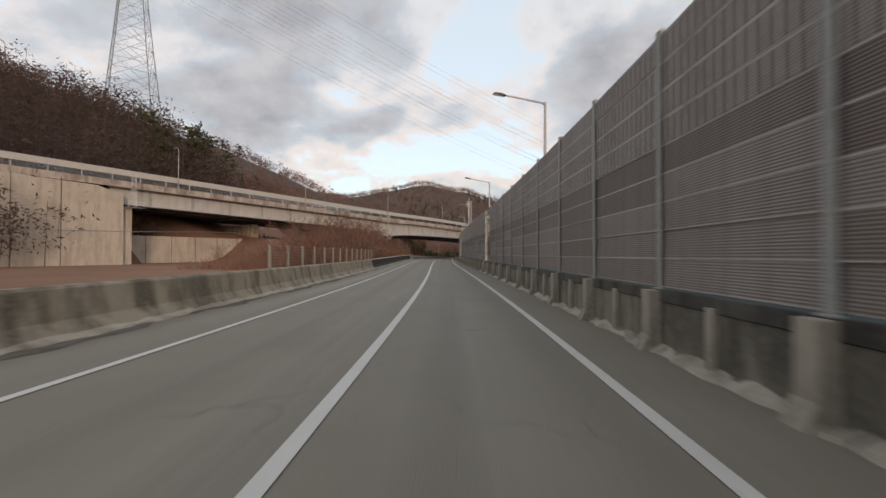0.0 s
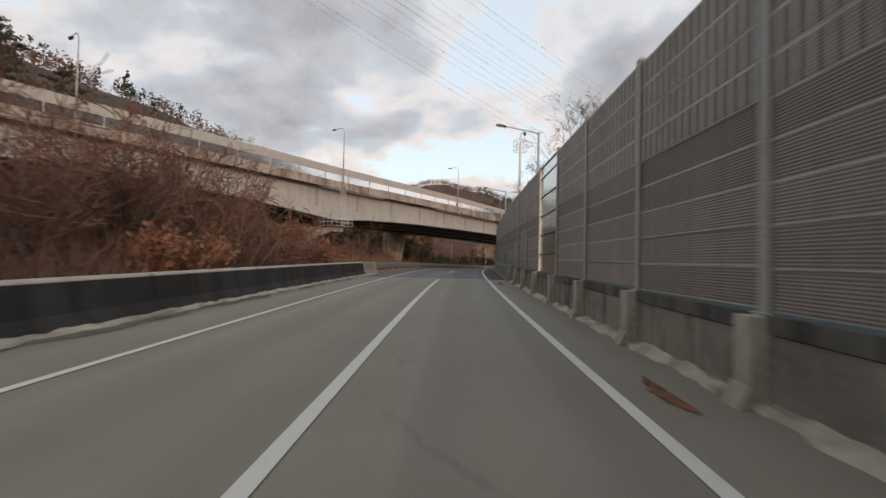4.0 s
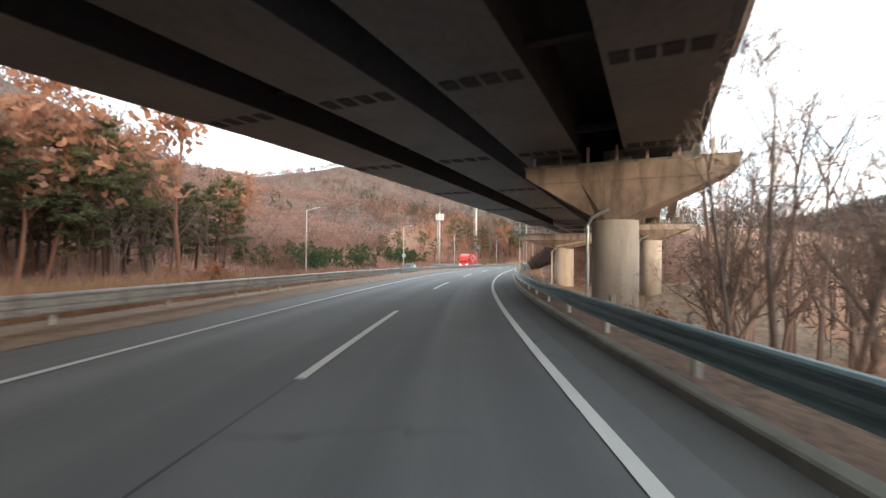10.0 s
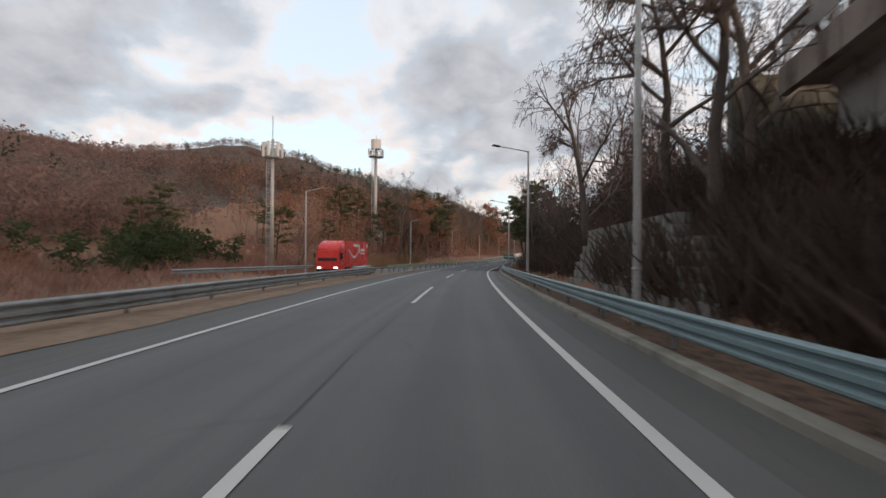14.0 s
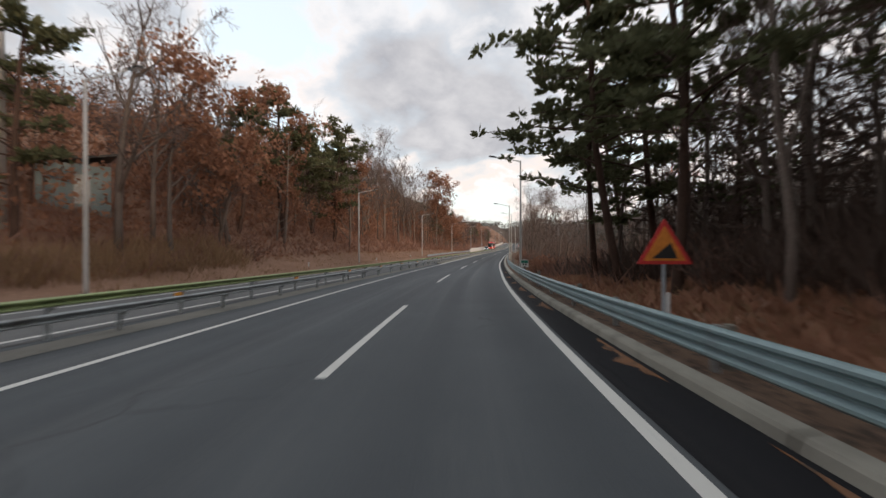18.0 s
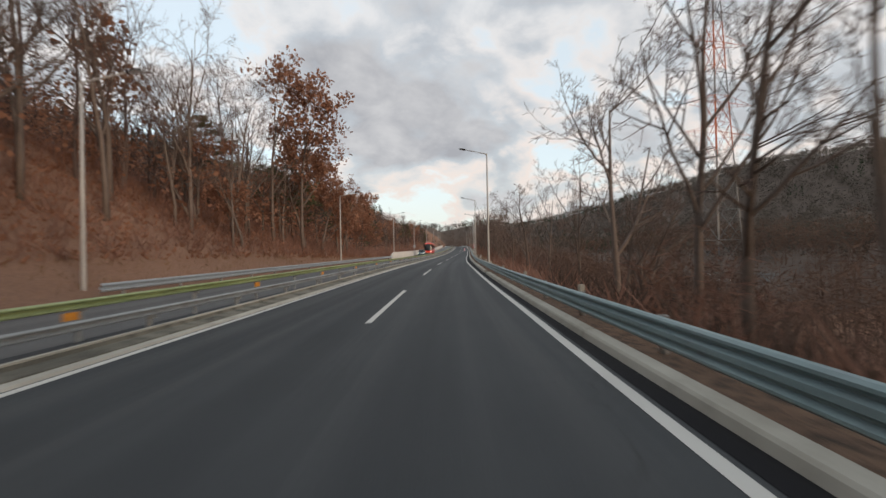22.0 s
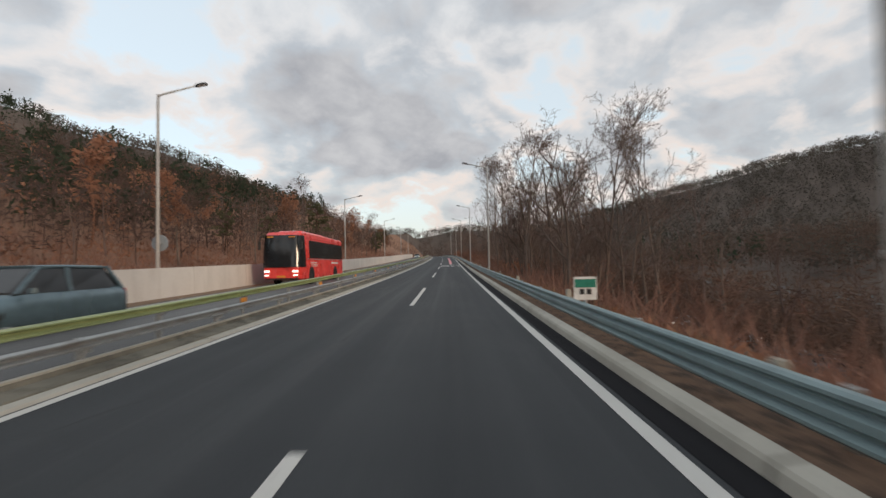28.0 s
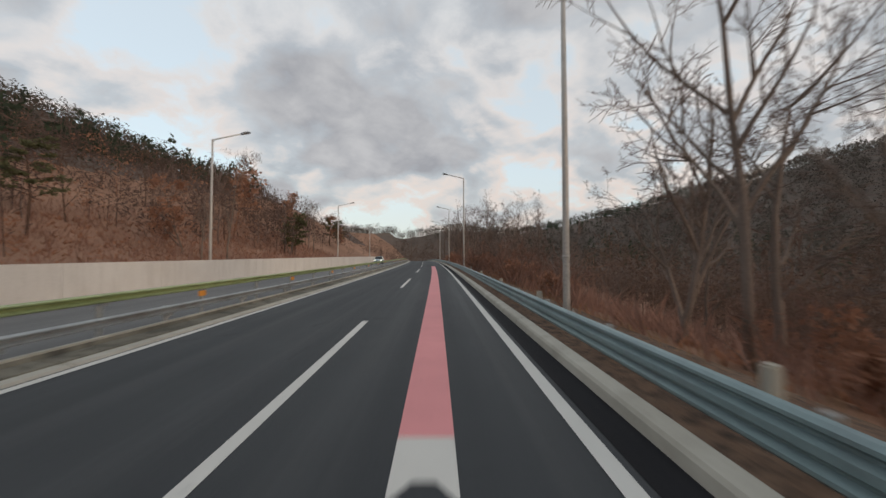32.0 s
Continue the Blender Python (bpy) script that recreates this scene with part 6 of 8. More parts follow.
def mast(x, y, ztop, wide, drum):
    z0 = gz_at(x, y) - 0.3
    root = thing("telecom_mast", Matrix.Translation((x, y, z0)), "slim grey telecom monopole with a round antenna platform", "mast", "telecom masts")
    H = ztop - z0
    part("pole", Geo().tube([(0, 0, 0), (0, 0, H)], [0.42 * wide, 0.26 * wide], 12), M_POLE, root, smooth=True)
    cage_ladder(root, -0.6 * wide, 0, 0.5, H - 1.0, M_GALV)
    ring = Geo()
    for z in (H - 2.0, H - 1.2, H - 0.5):
        ring.tube([(1.5 * wide * math.cos(a), 1.5 * wide * math.sin(a), z) for a in np.linspace(0, 6.283, 17)], 0.05, 5)
    for a in np.linspace(0, 6.283, 9)[:-1]:
        ring.tube([(1.5 * wide * math.cos(a), 1.5 * wide * math.sin(a), H - 2.0), (1.5 * wide * math.cos(a), 1.5 * wide * math.sin(a), H - 0.5)], 0.05, 5)
    part("platform_railing", ring, M_GALV, root)
    part("platform", Geo().tube([(0, 0, H - 2.1), (0, 0, H - 2.0)], 1.5 * wide, 16), M_GALV, root)
    for a in np.linspace(0.2, 6.4, 7)[:-1]:
        part("antenna", Geo().box((1.6 * wide * math.cos(a), 1.6 * wide * math.sin(a), H - 1.2), (0.3, 0.3, 1.6), bevel=0.08), M_WALL_PALE, root)
    if drum:
        part("drum", Geo().tube([(0, 0, H - 0.4), (0, 0, H + 1.6)], 1.05 * wide, 18), M_WALL_PALE, root, "pale cylindrical equipment drum")
    part("rod", Geo().tube([(0, 0, H), (0, 0, H + 2.6)], 0.05, 5), M_GALV, root)


mast(30.2, 335.4, 23.0, 1.0, True)
mast(12.6, 292.6, 13.2, 0.6, False)
# camera mast behind the noise barrier
cm = thing("camera_mast", at(124.8, 7.4, -0.6), "white lattice camera mast with a ringed top", "mast")
part("pole", Geo().tube([(0, 0, 0), (0, 0, 15.5)], [0.2, 0.13], 10), M_SIGN_WHITE, cm, smooth=True)
for z in (14.6, 15.2, 15.8):
    part("ring", Geo().tube([(0.75 * math.cos(a), 0.75 * math.sin(a), z) for a in np.linspace(0, 6.283, 13)], 0.035, 5), M_SIGN_WHITE, cm)
for a in np.linspace(0, 6.283, 7)[:-1]:
    part("bar", Geo().tube([(0.75 * math.cos(a), 0.75 * math.sin(a), 14.6), (0.75 * math.cos(a), 0.75 * math.sin(a), 15.8)], 0.03, 5), M_SIGN_WHITE, cm)
part("camera_arm", Geo().tube([(0, 0, 15.4), (0, 0, 16.6), (0.5, 0, 16.8)], 0.05, 6), M_SIGN_WHITE, cm)
part("camera_dome", Geo().tube([(0.5, 0, 16.8), (0.5, 0, 16.5), (0.5, 0, 16.35)], [0.16, 0.16, 0.06], 10), M_DARK, cm)

# ---- signs ----


def bars(parent, x0, x1, z, h, n, gap, y, material):
    """Rows of plain bars standing for lettering."""
    w = (x1 - x0 - gap * (n - 1)) / n
    for i in range(n):
        part("letter_bar", Geo().box((x0 + w / 2 + i * (w + gap), y, z), (w, 0.006, h)), material, parent)


def sheet(w, h, thick=0.03, r=0.08):
    g = Geo()
    pts = []
    for cx, cz, a0 in ((w / 2 - r, h / 2 - r, 0), (-w / 2 + r, h / 2 - r, 90), (-w / 2 + r, -h / 2 + r, 180), (w / 2 - r, -h / 2 + r, 270)):
        for a in (0, 30, 60, 90):
            pts.append((cx + r * math.cos(radians(a0 + a)), cz + r * math.sin(radians(a0 + a))))
    return g.prism(pts[::-1], thick)


sg = thing("road_sign", at(313.8, 5.95, 0.0, -6), "green road sign with white border on two steel posts", "sign")
part("board", sheet(1.6, 0.8), M_SIGN_WHITE, sg, m=Matrix.Translation((0, 0.0, 1.95)))
part("face", sheet(1.54, 0.74, 0.01), M_SIGN_GREEN, sg, "green reflective face", m=Matrix.Translation((0, -0.012, 1.95)))
bars(sg, -0.6, 0.6, 1.95, 0.2, 6, 0.05, -0.018, M_SIGN_WHITE)
for x in (-0.4, 0.4):
    part("post", Geo().tube([(x, 0.07, -0.4), (x, 0.07, 2.4)], 0.045, 8), M_GALV, sg)
ws = thing("warning_sign", at(321.6, 6.05, 0.0, -4), "orange triangular falling-rocks warning sign on a post", "sign")
part("board", Geo().prism([(-0.55, 0), (0, 0.95), (0.55, 0)], 0.02), M_SIGN_RED, ws, "red-edged triangle", m=Matrix.Translation((0, 0, 1.45)))
part("face", Geo().prism([(-0.42, 0.07), (0, 0.8), (0.42, 0.07)], 0.008), M_SIGN_ORANGE, ws, m=Matrix.Translation((0, -0.01, 1.45)))
part("symbol", Geo().prism([(-0.25, 0.12), (0.12, 0.45), (0.25, 0.12)], 0.006), M_BLACK, ws, m=Matrix.Translation((0, -0.017, 1.45)))
part("post", Geo().tube([(0, 0.05, -0.4), (0, 0.05, 2.3)], 0.04, 8), M_GALV, ws)
for s, o, h in ((143.9, 5.6, 0.95), (345.6, 5.6, 0.85), (513.6, 4.6, 0.78)):
    ks = thing("kilometre_sign", at(s, o, 0.0), "small white and green distance marker plate behind the rail", "sign", "distance markers")
    part("plate", sheet(0.56, 0.56, 0.02, 0.04), M_SIGN_WHITE, ks, m=Matrix.Translation((0, 0, h + 0.05)))
    part("band", Geo().box((0, -0.008, h + 0.17), (0.5, 0.006, 0.2)), M_SIGN_GREEN, ks)
    bars(ks, -0.14, 0.14, h - 0.03, 0.13, 2, 0.06, -0.008, M_BLACK)
    part("post", Geo().tube([(0, 0.04, -0.6), (0, 0.04, h + 0.2)], 0.035, 8), M_GALV, ks)
sp = thing("speed_sign", at(503.9, 4.95, 2.25), "round white speed limit sign with a red rim", "sign")


def disc(r, y, t, n=28):
    return Geo().add([(r * math.cos(a), y, r * math.sin(a)) for a in np.linspace(0, 2 * math.pi, n + 1)[:-1]] + [(r * math.cos(a), y + t, r * math.sin(a)) for a in np.linspace(0, 2 * math.pi, n + 1)[:-1]],
                     [tuple(range(n)), tuple(range(2 * n - 1, n - 1, -1))] + [(i, i + n, (i + 1) % n + n, (i + 1) % n) for i in range(n)])


part("rim", disc(0.42, -0.16, 0.02), M_SIGN_RED, sp)
part("face", disc(0.335, -0.166, 0.01), M_SIGN_WHITE, sp)
tx = bpy.data.curves.new("numerals", "FONT")
tx.body, tx.size, tx.extrude, tx.align_x, tx.align_y = "60", 0.46, 0.003, "CENTER", "CENTER"
tx.materials.append(M_BLACK)
tob = new("numerals", tx)
tob.parent, tob.matrix_basis = sp, pose(0, -0.171, 0, 90, 0, 0)
part("clamp", Geo().box((0, -0.09, 0), (0.3, 0.12, 0.1)), M_GALV, sp)
for s, o, h in ((524.8, -13.2, 2.6), (257.3, -18.3, 2.4)):
    mi = thing("round_sign", at(s, o, h, 180), "grey back of a round sign on a lamp pole", "sign", "round signs")
    part("disc", disc(0.42, -0.2, 0.03), M_GALV, mi)
    part("clamp", Geo().box((0, -0.1, 0), (0.2, 0.16, 0.08)), M_GALV, mi)

# ---- vehicles on the other carriageway ----


def wheel_meshes(r, w):
    tyre = Geo()
    prof = [(r * 0.62, -w / 2), (r * 0.95, -w / 2), (r, -w * 0.36), (r, w * 0.36), (r * 0.95, w / 2), (r * 0.62, w / 2)]
    n, k = 20, 6
    vs = [(x, q * math.cos(a), q * math.sin(a)) for a in np.linspace(0, 2 * math.pi, n + 1)[:-1] for q, x in prof]
    tyre.add(vs, [(i * k + j, i * k + (j + 1) % k, ((i + 1) % n) * k + (j + 1) % k, ((i + 1) % n) * k + j) for i in range(n) for j in range(k)])
    rim_ = Geo().tube([(-w * 0.36, 0, 0), (w * 0.36, 0, 0)], r * 0.62, 14)
    for a in np.linspace(0, 2 * math.pi, 6)[:-1]:
        rim_.box((w * 0.38, r * 0.32 * math.cos(a), r * 0.32 * math.sin(a)), (0.03, 0.1, 0.1), bevel=0.02)
    return tyre.mesh("tyre", M_TYRE, True), rim_.mesh("rim", M_GALV)


def add_wheels(root, xs, ys, r, w):
    t, ri = wheel_meshes(r, w)
    for x in xs:
        for y in ys:
            wh = part("wheel", t, None, root, m=Matrix.Translation((x, y, r)))
            part("rim", ri, None, wh)


def loft(stations, ring):
    """A closed skin through cross-sections along y: (y, half width low, half width high, z low, z waist, z top)."""
    g, k = Geo(), 10
    vs = []
    for y, wl_, wh_, z0, z1, z2 in stations:
        b = 0.08
        vs += [(-wl_ + b, y, z0), (wl_ - b, y, z0), (wl_, y, z0 + b), (wl_, y, z1), (wh_ + 0.0, y, z2 - 0.09), (wh_ - 0.12, y, z2), (-wh_ + 0.12, y, z2), (-wh_, y, z2 - 0.09), (-wl_, y, z1), (-wl_, y, z0 + b)]
    n = len(stations)
    fs = [(r * k + i, (r + 1) * k + i, (r + 1) * k + (i + 1) % k, r * k + (i + 1) % k) for r in range(n - 1) for i in range(k)]
    fs += [tuple(range(k)), tuple((n - 1) * k + i for i in range(k - 1, -1, -1))]
    return g.add(vs, fs)


def car(m, paint, label, L=4.6, W=1.84, H=1.6, van=False):
    """A passenger car that faces -y."""
    root = thing("car", m, label, "car", "cars on the other carriageway")
    h = W / 2
    hood = 0.92 if not van else 1.02
    f = L / 4.6
    st = [(-2.3 * f, h * 0.82, h * 0.74, 0.32, 0.55, 0.66), (-2.2 * f, h * 0.93, h * 0.84, 0.24, 0.6, 0.78), (-1.2 * f, h, h * 0.92, 0.22, 0.78, hood), (-1.05 * f, h, h * 0.92, 0.22, 0.8, hood + 0.03),
          (2.0 * f, h, h * 0.93, 0.22, 0.84, hood + 0.06), (2.22 * f, h * 0.96, h * 0.9, 0.26, 0.8, hood + 0.03), (2.3 * f, h * 0.88, h * 0.8, 0.36, 0.7, hood - 0.1)]
    body_ = part("body", loft(st, 10), paint, root, smooth=True)
    tail = 1.95 * f if van else 1.7 * f
    cab = [(-1.2 * f, h * 0.86, h * 0.86, hood - 0.08, hood - 0.02, hood + 0.05), (-0.45 * f, h * 0.86, h * 0.74, hood - 0.08, hood, H - 0.03), (0.3 * f, h * 0.87, h * 0.73, hood - 0.08, hood, H), (tail - 0.35, h * 0.87, h * 0.72, hood - 0.08, hood, H - 0.04), (tail + 0.3, h * 0.85, h * 0.8, hood - 0.08, hood - 0.02, hood + 0.08)]
    part("glass_canopy", loft(cab, 10), M_WINDOW, root, "dark tinted windows", smooth=False)
    part("roof", loft([(-0.5 * f, h * 0.71, h * 0.7, H - 0.1, H - 0.06, H - 0.005), (0.3 * f, h * 0.72, h * 0.7, H - 0.1, H - 0.05, H + 0.025), (tail - 0.3, h * 0.71, h * 0.69, H - 0.12, H - 0.07, H - 0.01)], 10), paint, root)
    for sx in (-1, 1):
        part("pillar", Geo().tube([(sx * h * 0.84, -1.12 * f, hood), (sx * h * 0.72, -0.45 * f, H - 0.05)], 0.045, 5), paint, root)
        part("pillar", Geo().tube([(sx * h * 0.865, 0.32 * f, hood), (sx * h * 0.745, 0.32 * f, H - 0.05)], 0.05, 5), paint, root)
        part("pillar", Geo().tube([(sx * h * 0.85, tail + 0.2, hood), (sx * h * 0.73, tail - 0.3, H - 0.05)], 0.06, 5), paint, root)
        part("headlight", Geo().box((sx * h * 0.7, -2.22 * f, 0.68), (0.36, 0.16, 0.15), bevel=0.05), M_HEAD, root, "lit headlight")
        part("tail_light", Geo().box((sx * h * 0.78, 2.26 * f, 0.85), (0.22, 0.1, 0.28), bevel=0.03), M_SIGN_RED, root)
        part("mirror", Geo().box((sx * (h + 0.09), -0.95 * f, hood + 0.08), (0.2, 0.12, 0.13), bevel=0.04), paint, root)
    part("grille", Geo().box((0, -2.29 * f, 0.5), (0.9, 0.06, 0.16), bevel=0.03), M_BLACK, root)
    part("number_plate", Geo().box((0, -2.315 * f, 0.42), (0.5, 0.02, 0.11)), M_SIGN_WHITE, root)
    add_wheels(root, (-h + 0.13, h - 0.13), (-1.4 * f, 1.38 * f), 0.33, 0.22)
    return root


hl = Nodes("headlamp_glow")
hl.b.inputs["Emission Color"].default_value, hl.b.inputs["Emission Strength"].default_value = (1.0, 0.95, 0.82, 1), 1.6
M_HEAD = hl.done((0.8, 0.8, 0.78), 0.3)

ZO = -0.1
car(at(246.4, -13.6, -0.74, 0), M_TEAL, "pale teal estate car on the other carriageway", 4.7, 1.85, 1.62, True)
car(at(514.5, -9.9, ZO), M_CARBLUE, "dark blue-grey van passing on the other carriageway", 4.9, 1.9, 1.72, True)
car(at(668, -9.0, ZO), M_SILVER, "silver saloon with lit headlights further up the road", 4.6, 1.82, 1.5)
vp = rd(465.3, -42.9)
car(Matrix.Translation((vp[0], vp[1], gz_at(vp[0], vp[1]))) @ Matrix.Rotation(radians(50), 4, "Z"), M_WHITECAR, "white van parked among the trees", 4.8, 1.85, 1.85, True)

tr = thing("lorry", at(291.2, -12.6, -0.25), "red box lorry with a pale swoosh on its side", "lorry")
part("cab", loft([(-5.3, 1.05, 1.0, 0.55, 1.5, 1.9), (-5.25, 1.18, 1.1, 0.45, 1.6, 2.55), (-4.6, 1.2, 1.12, 0.45, 1.6, 2.8), (-3.6, 1.2, 1.12, 0.5, 1.6, 2.85)], 10), M_RED, tr)
part("windscreen", Geo().add([(-1.0, -5.34, 1.55), (1.0, -5.34, 1.55), (0.95, -5.22, 2.4), (-0.95, -5.22, 2.4), (-1.0, -5.28, 1.55), (1.0, -5.28, 1.55), (0.95, -5.16, 2.4), (-0.95, -5.16, 2.4)], [(0, 1, 2, 3), (7, 6, 5, 4), (0, 4, 5, 1), (2, 6, 7, 3)]), M_WINDOW, tr)
for sx in (-1, 1):
    part("side_window", Geo().box((sx * 1.2, -4.6, 2.0), (0.03, 0.8, 0.7), bevel=0.01), M_WINDOW, tr)
    part("headlight", Geo().box((sx * 0.85, -5.32, 0.85), (0.4, 0.08, 0.2), bevel=0.03), M_HEAD, tr)
    part("mirror", Geo().box((sx * 1.38, -5.2, 2.1), (0.16, 0.1, 0.5), bevel=0.03), M_BLACK, tr)
part("bumper", Geo().box((0, -5.3, 0.55), (2.3, 0.2, 0.35), bevel=0.06), M_BLACK, tr)
part("fairing", loft([(-5.1, 1.12, 1.05, 2.5, 2.6, 2.85), (-4.7, 1.16, 1.1, 2.5, 2.7, 3.25), (-4.1, 1.18, 1.12, 2.5, 2.8, 3.5), (-3.4, 1.19, 1.14, 2.5, 2.8, 3.6)], 10), M_RED, tr, "raised roof fairing", smooth=True)
part("side_skirt", Geo().box((0, -3.35, 1.9), (2.3, 0.25, 2.6), bevel=0.04), M_RED, tr)
part("cargo_box", Geo().box((0, 0.9, 2.25), (2.4, 8.3, 2.75), bevel=0.05), M_RED, tr)
for z in (0.9, 3.6):
    part("box_rail", Geo().box((0, 0.9, z), (2.44, 8.34, 0.07)), M_RED, tr)
sw = Geo()
for i in range(18):
    ring_ = []
    for a in (i / 18, (i + 1) / 18):
        y, z = -2.6 + 3.9 * a, 2.95 - 1.35 * math.sin(math.pi * (0.06 + 0.72 * a)) ** 1.3 + 0.28 * a
        ring_.append((y, z, 0.02 + 0.2 * math.sin(math.pi * a) ** 0.8))
    (y0, z0, w0), (y1, z1, w1) = ring_
    sw.add([(1.203, y0, z0), (1.203, y1, z1), (1.203, y1, z1 + w1), (1.203, y0, z0 + w0), (1.216, y0, z0), (1.216, y1, z1), (1.216, y1, z1 + w1), (1.216, y0, z0 + w0)], [(0, 1, 2, 3), (7, 6, 5, 4), (0, 4, 5, 1), (2, 6, 7, 3)])
part("swoosh", sw, M_SIGN_WHITE, tr, "pale curved swoosh")
for y, z, ly, lz in ((0.55, 3.15, 2.3, 0.26), (1.5, 2.7, 0.5, 0.75), (2.9, 2.65, 1.6, 0.3), (2.9, 2.25, 1.6, 0.2), (4.75, 3.2, 0.5, 0.5)):
    part("side_mark", Geo().box((1.206, y, z), (0.02, ly, lz)), M_SIGN_WHITE, tr)
part("chassis", Geo().box((0, 0.5, 0.75), (1.0, 9.4, 0.25)), M_BLACK, tr)
part("side_guard", Geo().box((1.1, 0.2, 0.65), (0.05, 3.2, 0.35), bevel=0.01), M_RED, tr)
add_wheels(tr, (-1.02, 1.02), (-4.3, 2.6, 3.8), 0.48, 0.3)

bus = thing("coach", at(537.6, -9.6, ZO), "red touring coach with dark wrap-round windows and lit lamps", "coach")
part("body", loft([(-5.95, 1.0, 0.9, 0.42, 0.9, 1.2), (-5.88, 1.14, 1.02, 0.34, 1.1, 2.2), (-5.7, 1.21, 1.1, 0.3, 1.2, 3.2), (-5.3, 1.24, 1.16, 0.28, 1.2, 3.45), (-4.2, 1.25, 1.18, 0.28, 1.2, 3.5), (5.4, 1.25, 1.18, 0.32, 1.2, 3.42), (5.75, 1.22, 1.14, 0.38, 1.2, 3.34), (5.85, 1.14, 1.05, 0.5, 1.2, 3.1)], 10), M_RED, bus, smooth=False)
ws_ = Geo()
WS_LEVELS = ((1.12, 1.0, -6.06), (1.9, 1.0, -6.02), (2.7, 0.975, -5.94), (3.22, 0.945, -5.86))
ws_.add([(x * f, y, z) for z, f, front in WS_LEVELS for x, y in ((-1.285, -4.7 - 0.1 * z), (-1.28, front + 0.42), (-1.17, front + 0.12), (-0.7, front), (0.0, front - 0.03), (0.7, front), (1.17, front + 0.12), (1.28, front + 0.42), (1.285, -4.7 - 0.1 * z))],
        [(r * 9 + k, r * 9 + k + 1, (r + 1) * 9 + k + 1, (r + 1) * 9 + k) for r in range(3) for k in range(8)])
part("windscreen", ws_, M_WINDOW, bus, "dark wrap-round windscreen", smooth=True)
for sx in (-1, 1):
    for y0, y1 in ((-4.3, -2.75), (-2.7, -1.05), (-1.0, 0.65), (0.7, 2.35), (2.4, 4.05), (4.1, 5.45)):
        part("side_window", Geo().add([(sx * x, y, z) for y in (y0 + (0.35 if y0 < -4 else 0), y1) for x, z in ((1.262, 1.72), (1.222, 2.95), (1.15, 2.95), (1.15, 1.72))], [(0, 1, 2, 3), (7, 6, 5, 4), (0, 4, 5, 1), (1, 5, 6, 2), (2, 6, 7, 3), (3, 7, 4, 0)]), M_WINDOW, bus)
    part("belt_trim", Geo().box((sx * 1.256, 0.5, 1.66), (0.016, 9.8, 0.035)), M_GALV, bus, "thin chrome belt line" if sx < 0 else "")
    part("roof_line", Geo().box((sx * 1.2, 0.0, 3.08), (0.03, 10.6, 0.05)), M_SIGN_RED, bus)
    part("headlight", Geo().box((sx * 0.92, -5.94, 0.86), (0.34, 0.16, 0.13), bevel=0.05), M_HEAD, bus, "lit headlight")
    part("fog_lamp", Geo().box((sx * 0.94, -5.93, 0.6), (0.26, 0.14, 0.09), bevel=0.03), M_HEAD, bus)
    part("marker_lamp", Geo().box((sx * 0.7, -5.93, 3.1), (0.42, 0.08, 0.07), bevel=0.02), M_AMBER, bus)
    part("mirror", Geo().box((sx * 1.36, -6.05, 2.55), (0.16, 0.16, 0.55), bevel=0.05), M_BLACK, bus)
    part("mirror_arm", Geo().tube([(sx * 1.1, -5.75, 3.2), (sx * 1.3, -6.0, 3.1), (sx * 1.36, -6.05, 2.8)], 0.035, 6), M_BLACK, bus)
    for y in (-3.5, 3.0):
        part("wheel_arch", Geo().tube([(sx * 1.1, y, 0.52), (sx * 1.258, y, 0.52)], 0.62, 20), M_BLACK, bus)
    for z in (1.18, 1.3, 1.42):
        part("letter_bar", Geo().box((sx * 1.257, -3.0 + (1.42 - z), z), (0.012, 1.5, 0.05)), M_SIGN_WHITE, bus)
    part("letter_bar", Geo().box((sx * 1.257, 2.9, 1.4), (0.012, 2.2, 0.14)), M_SIGN_WHITE, bus)
    for y in (-1.4, 0.4):
        part("luggage_flap", Geo().box((sx * 1.253, y, 0.78), (0.012, 1.7, 0.7), bevel=0.004), M_RED, bus)
part("bumper", Geo().box((0, -5.86, 0.42), (2.2, 0.16, 0.2), bevel=0.06), M_BLACK, bus)
part("number_plate", Geo().box((0, -5.96, 0.52), (0.55, 0.02, 0.13)), M_AMBER, bus)
part("roof_pod", loft([(-4.9, 0.75, 0.6, 3.36, 3.42, 3.5), (-4.2, 0.95, 0.85, 3.36, 3.45, 3.62), (0.9, 0.95, 0.85, 3.36, 3.45, 3.6), (1.5, 0.75, 0.6, 3.36, 3.42, 3.47)], 10), M_RED, bus, "raised roof pod")
part("tail_pod", loft([(4.3, 0.75, 0.6, 3.3, 3.36, 3.44), (4.7, 0.9, 0.8, 3.3, 3.4, 3.52), (5.5, 0.9, 0.8, 3.3, 3.38, 3.46)], 10), M_RED, bus)
add_wheels(bus, (-1.1, 1.1), (-3.5, 3.0), 0.5, 0.34)

# small shed on the wooded bank
sq = rd(341, -26)
sh = thing("shed", Matrix.Translation((sq[0], sq[1], gz_at(sq[0], sq[1]) - 0.2)) @ Matrix.Rotation(radians(20), 4, "Z"), "blue-grey sheet-metal shed with a dark roof on the bank", "shed")
part("wall", Geo().box((0, 0, 0.9), (4.0, 3.2, 3.6), bevel=0.03), M_BLUE_STRIP, sh)
part("roof", Geo().prism([(-2.4, 2.5), (2.4, 3.5), (2.4, 3.65), (-2.4, 2.65)], 3.8, y0=-1.9), M_DARK, sh)
part("door", Geo().box((0.4, -1.62, 1.0), (0.9, 0.06, 2.0), bevel=0.01), M_RAIL_OLD, sh)

# ---- trees ----


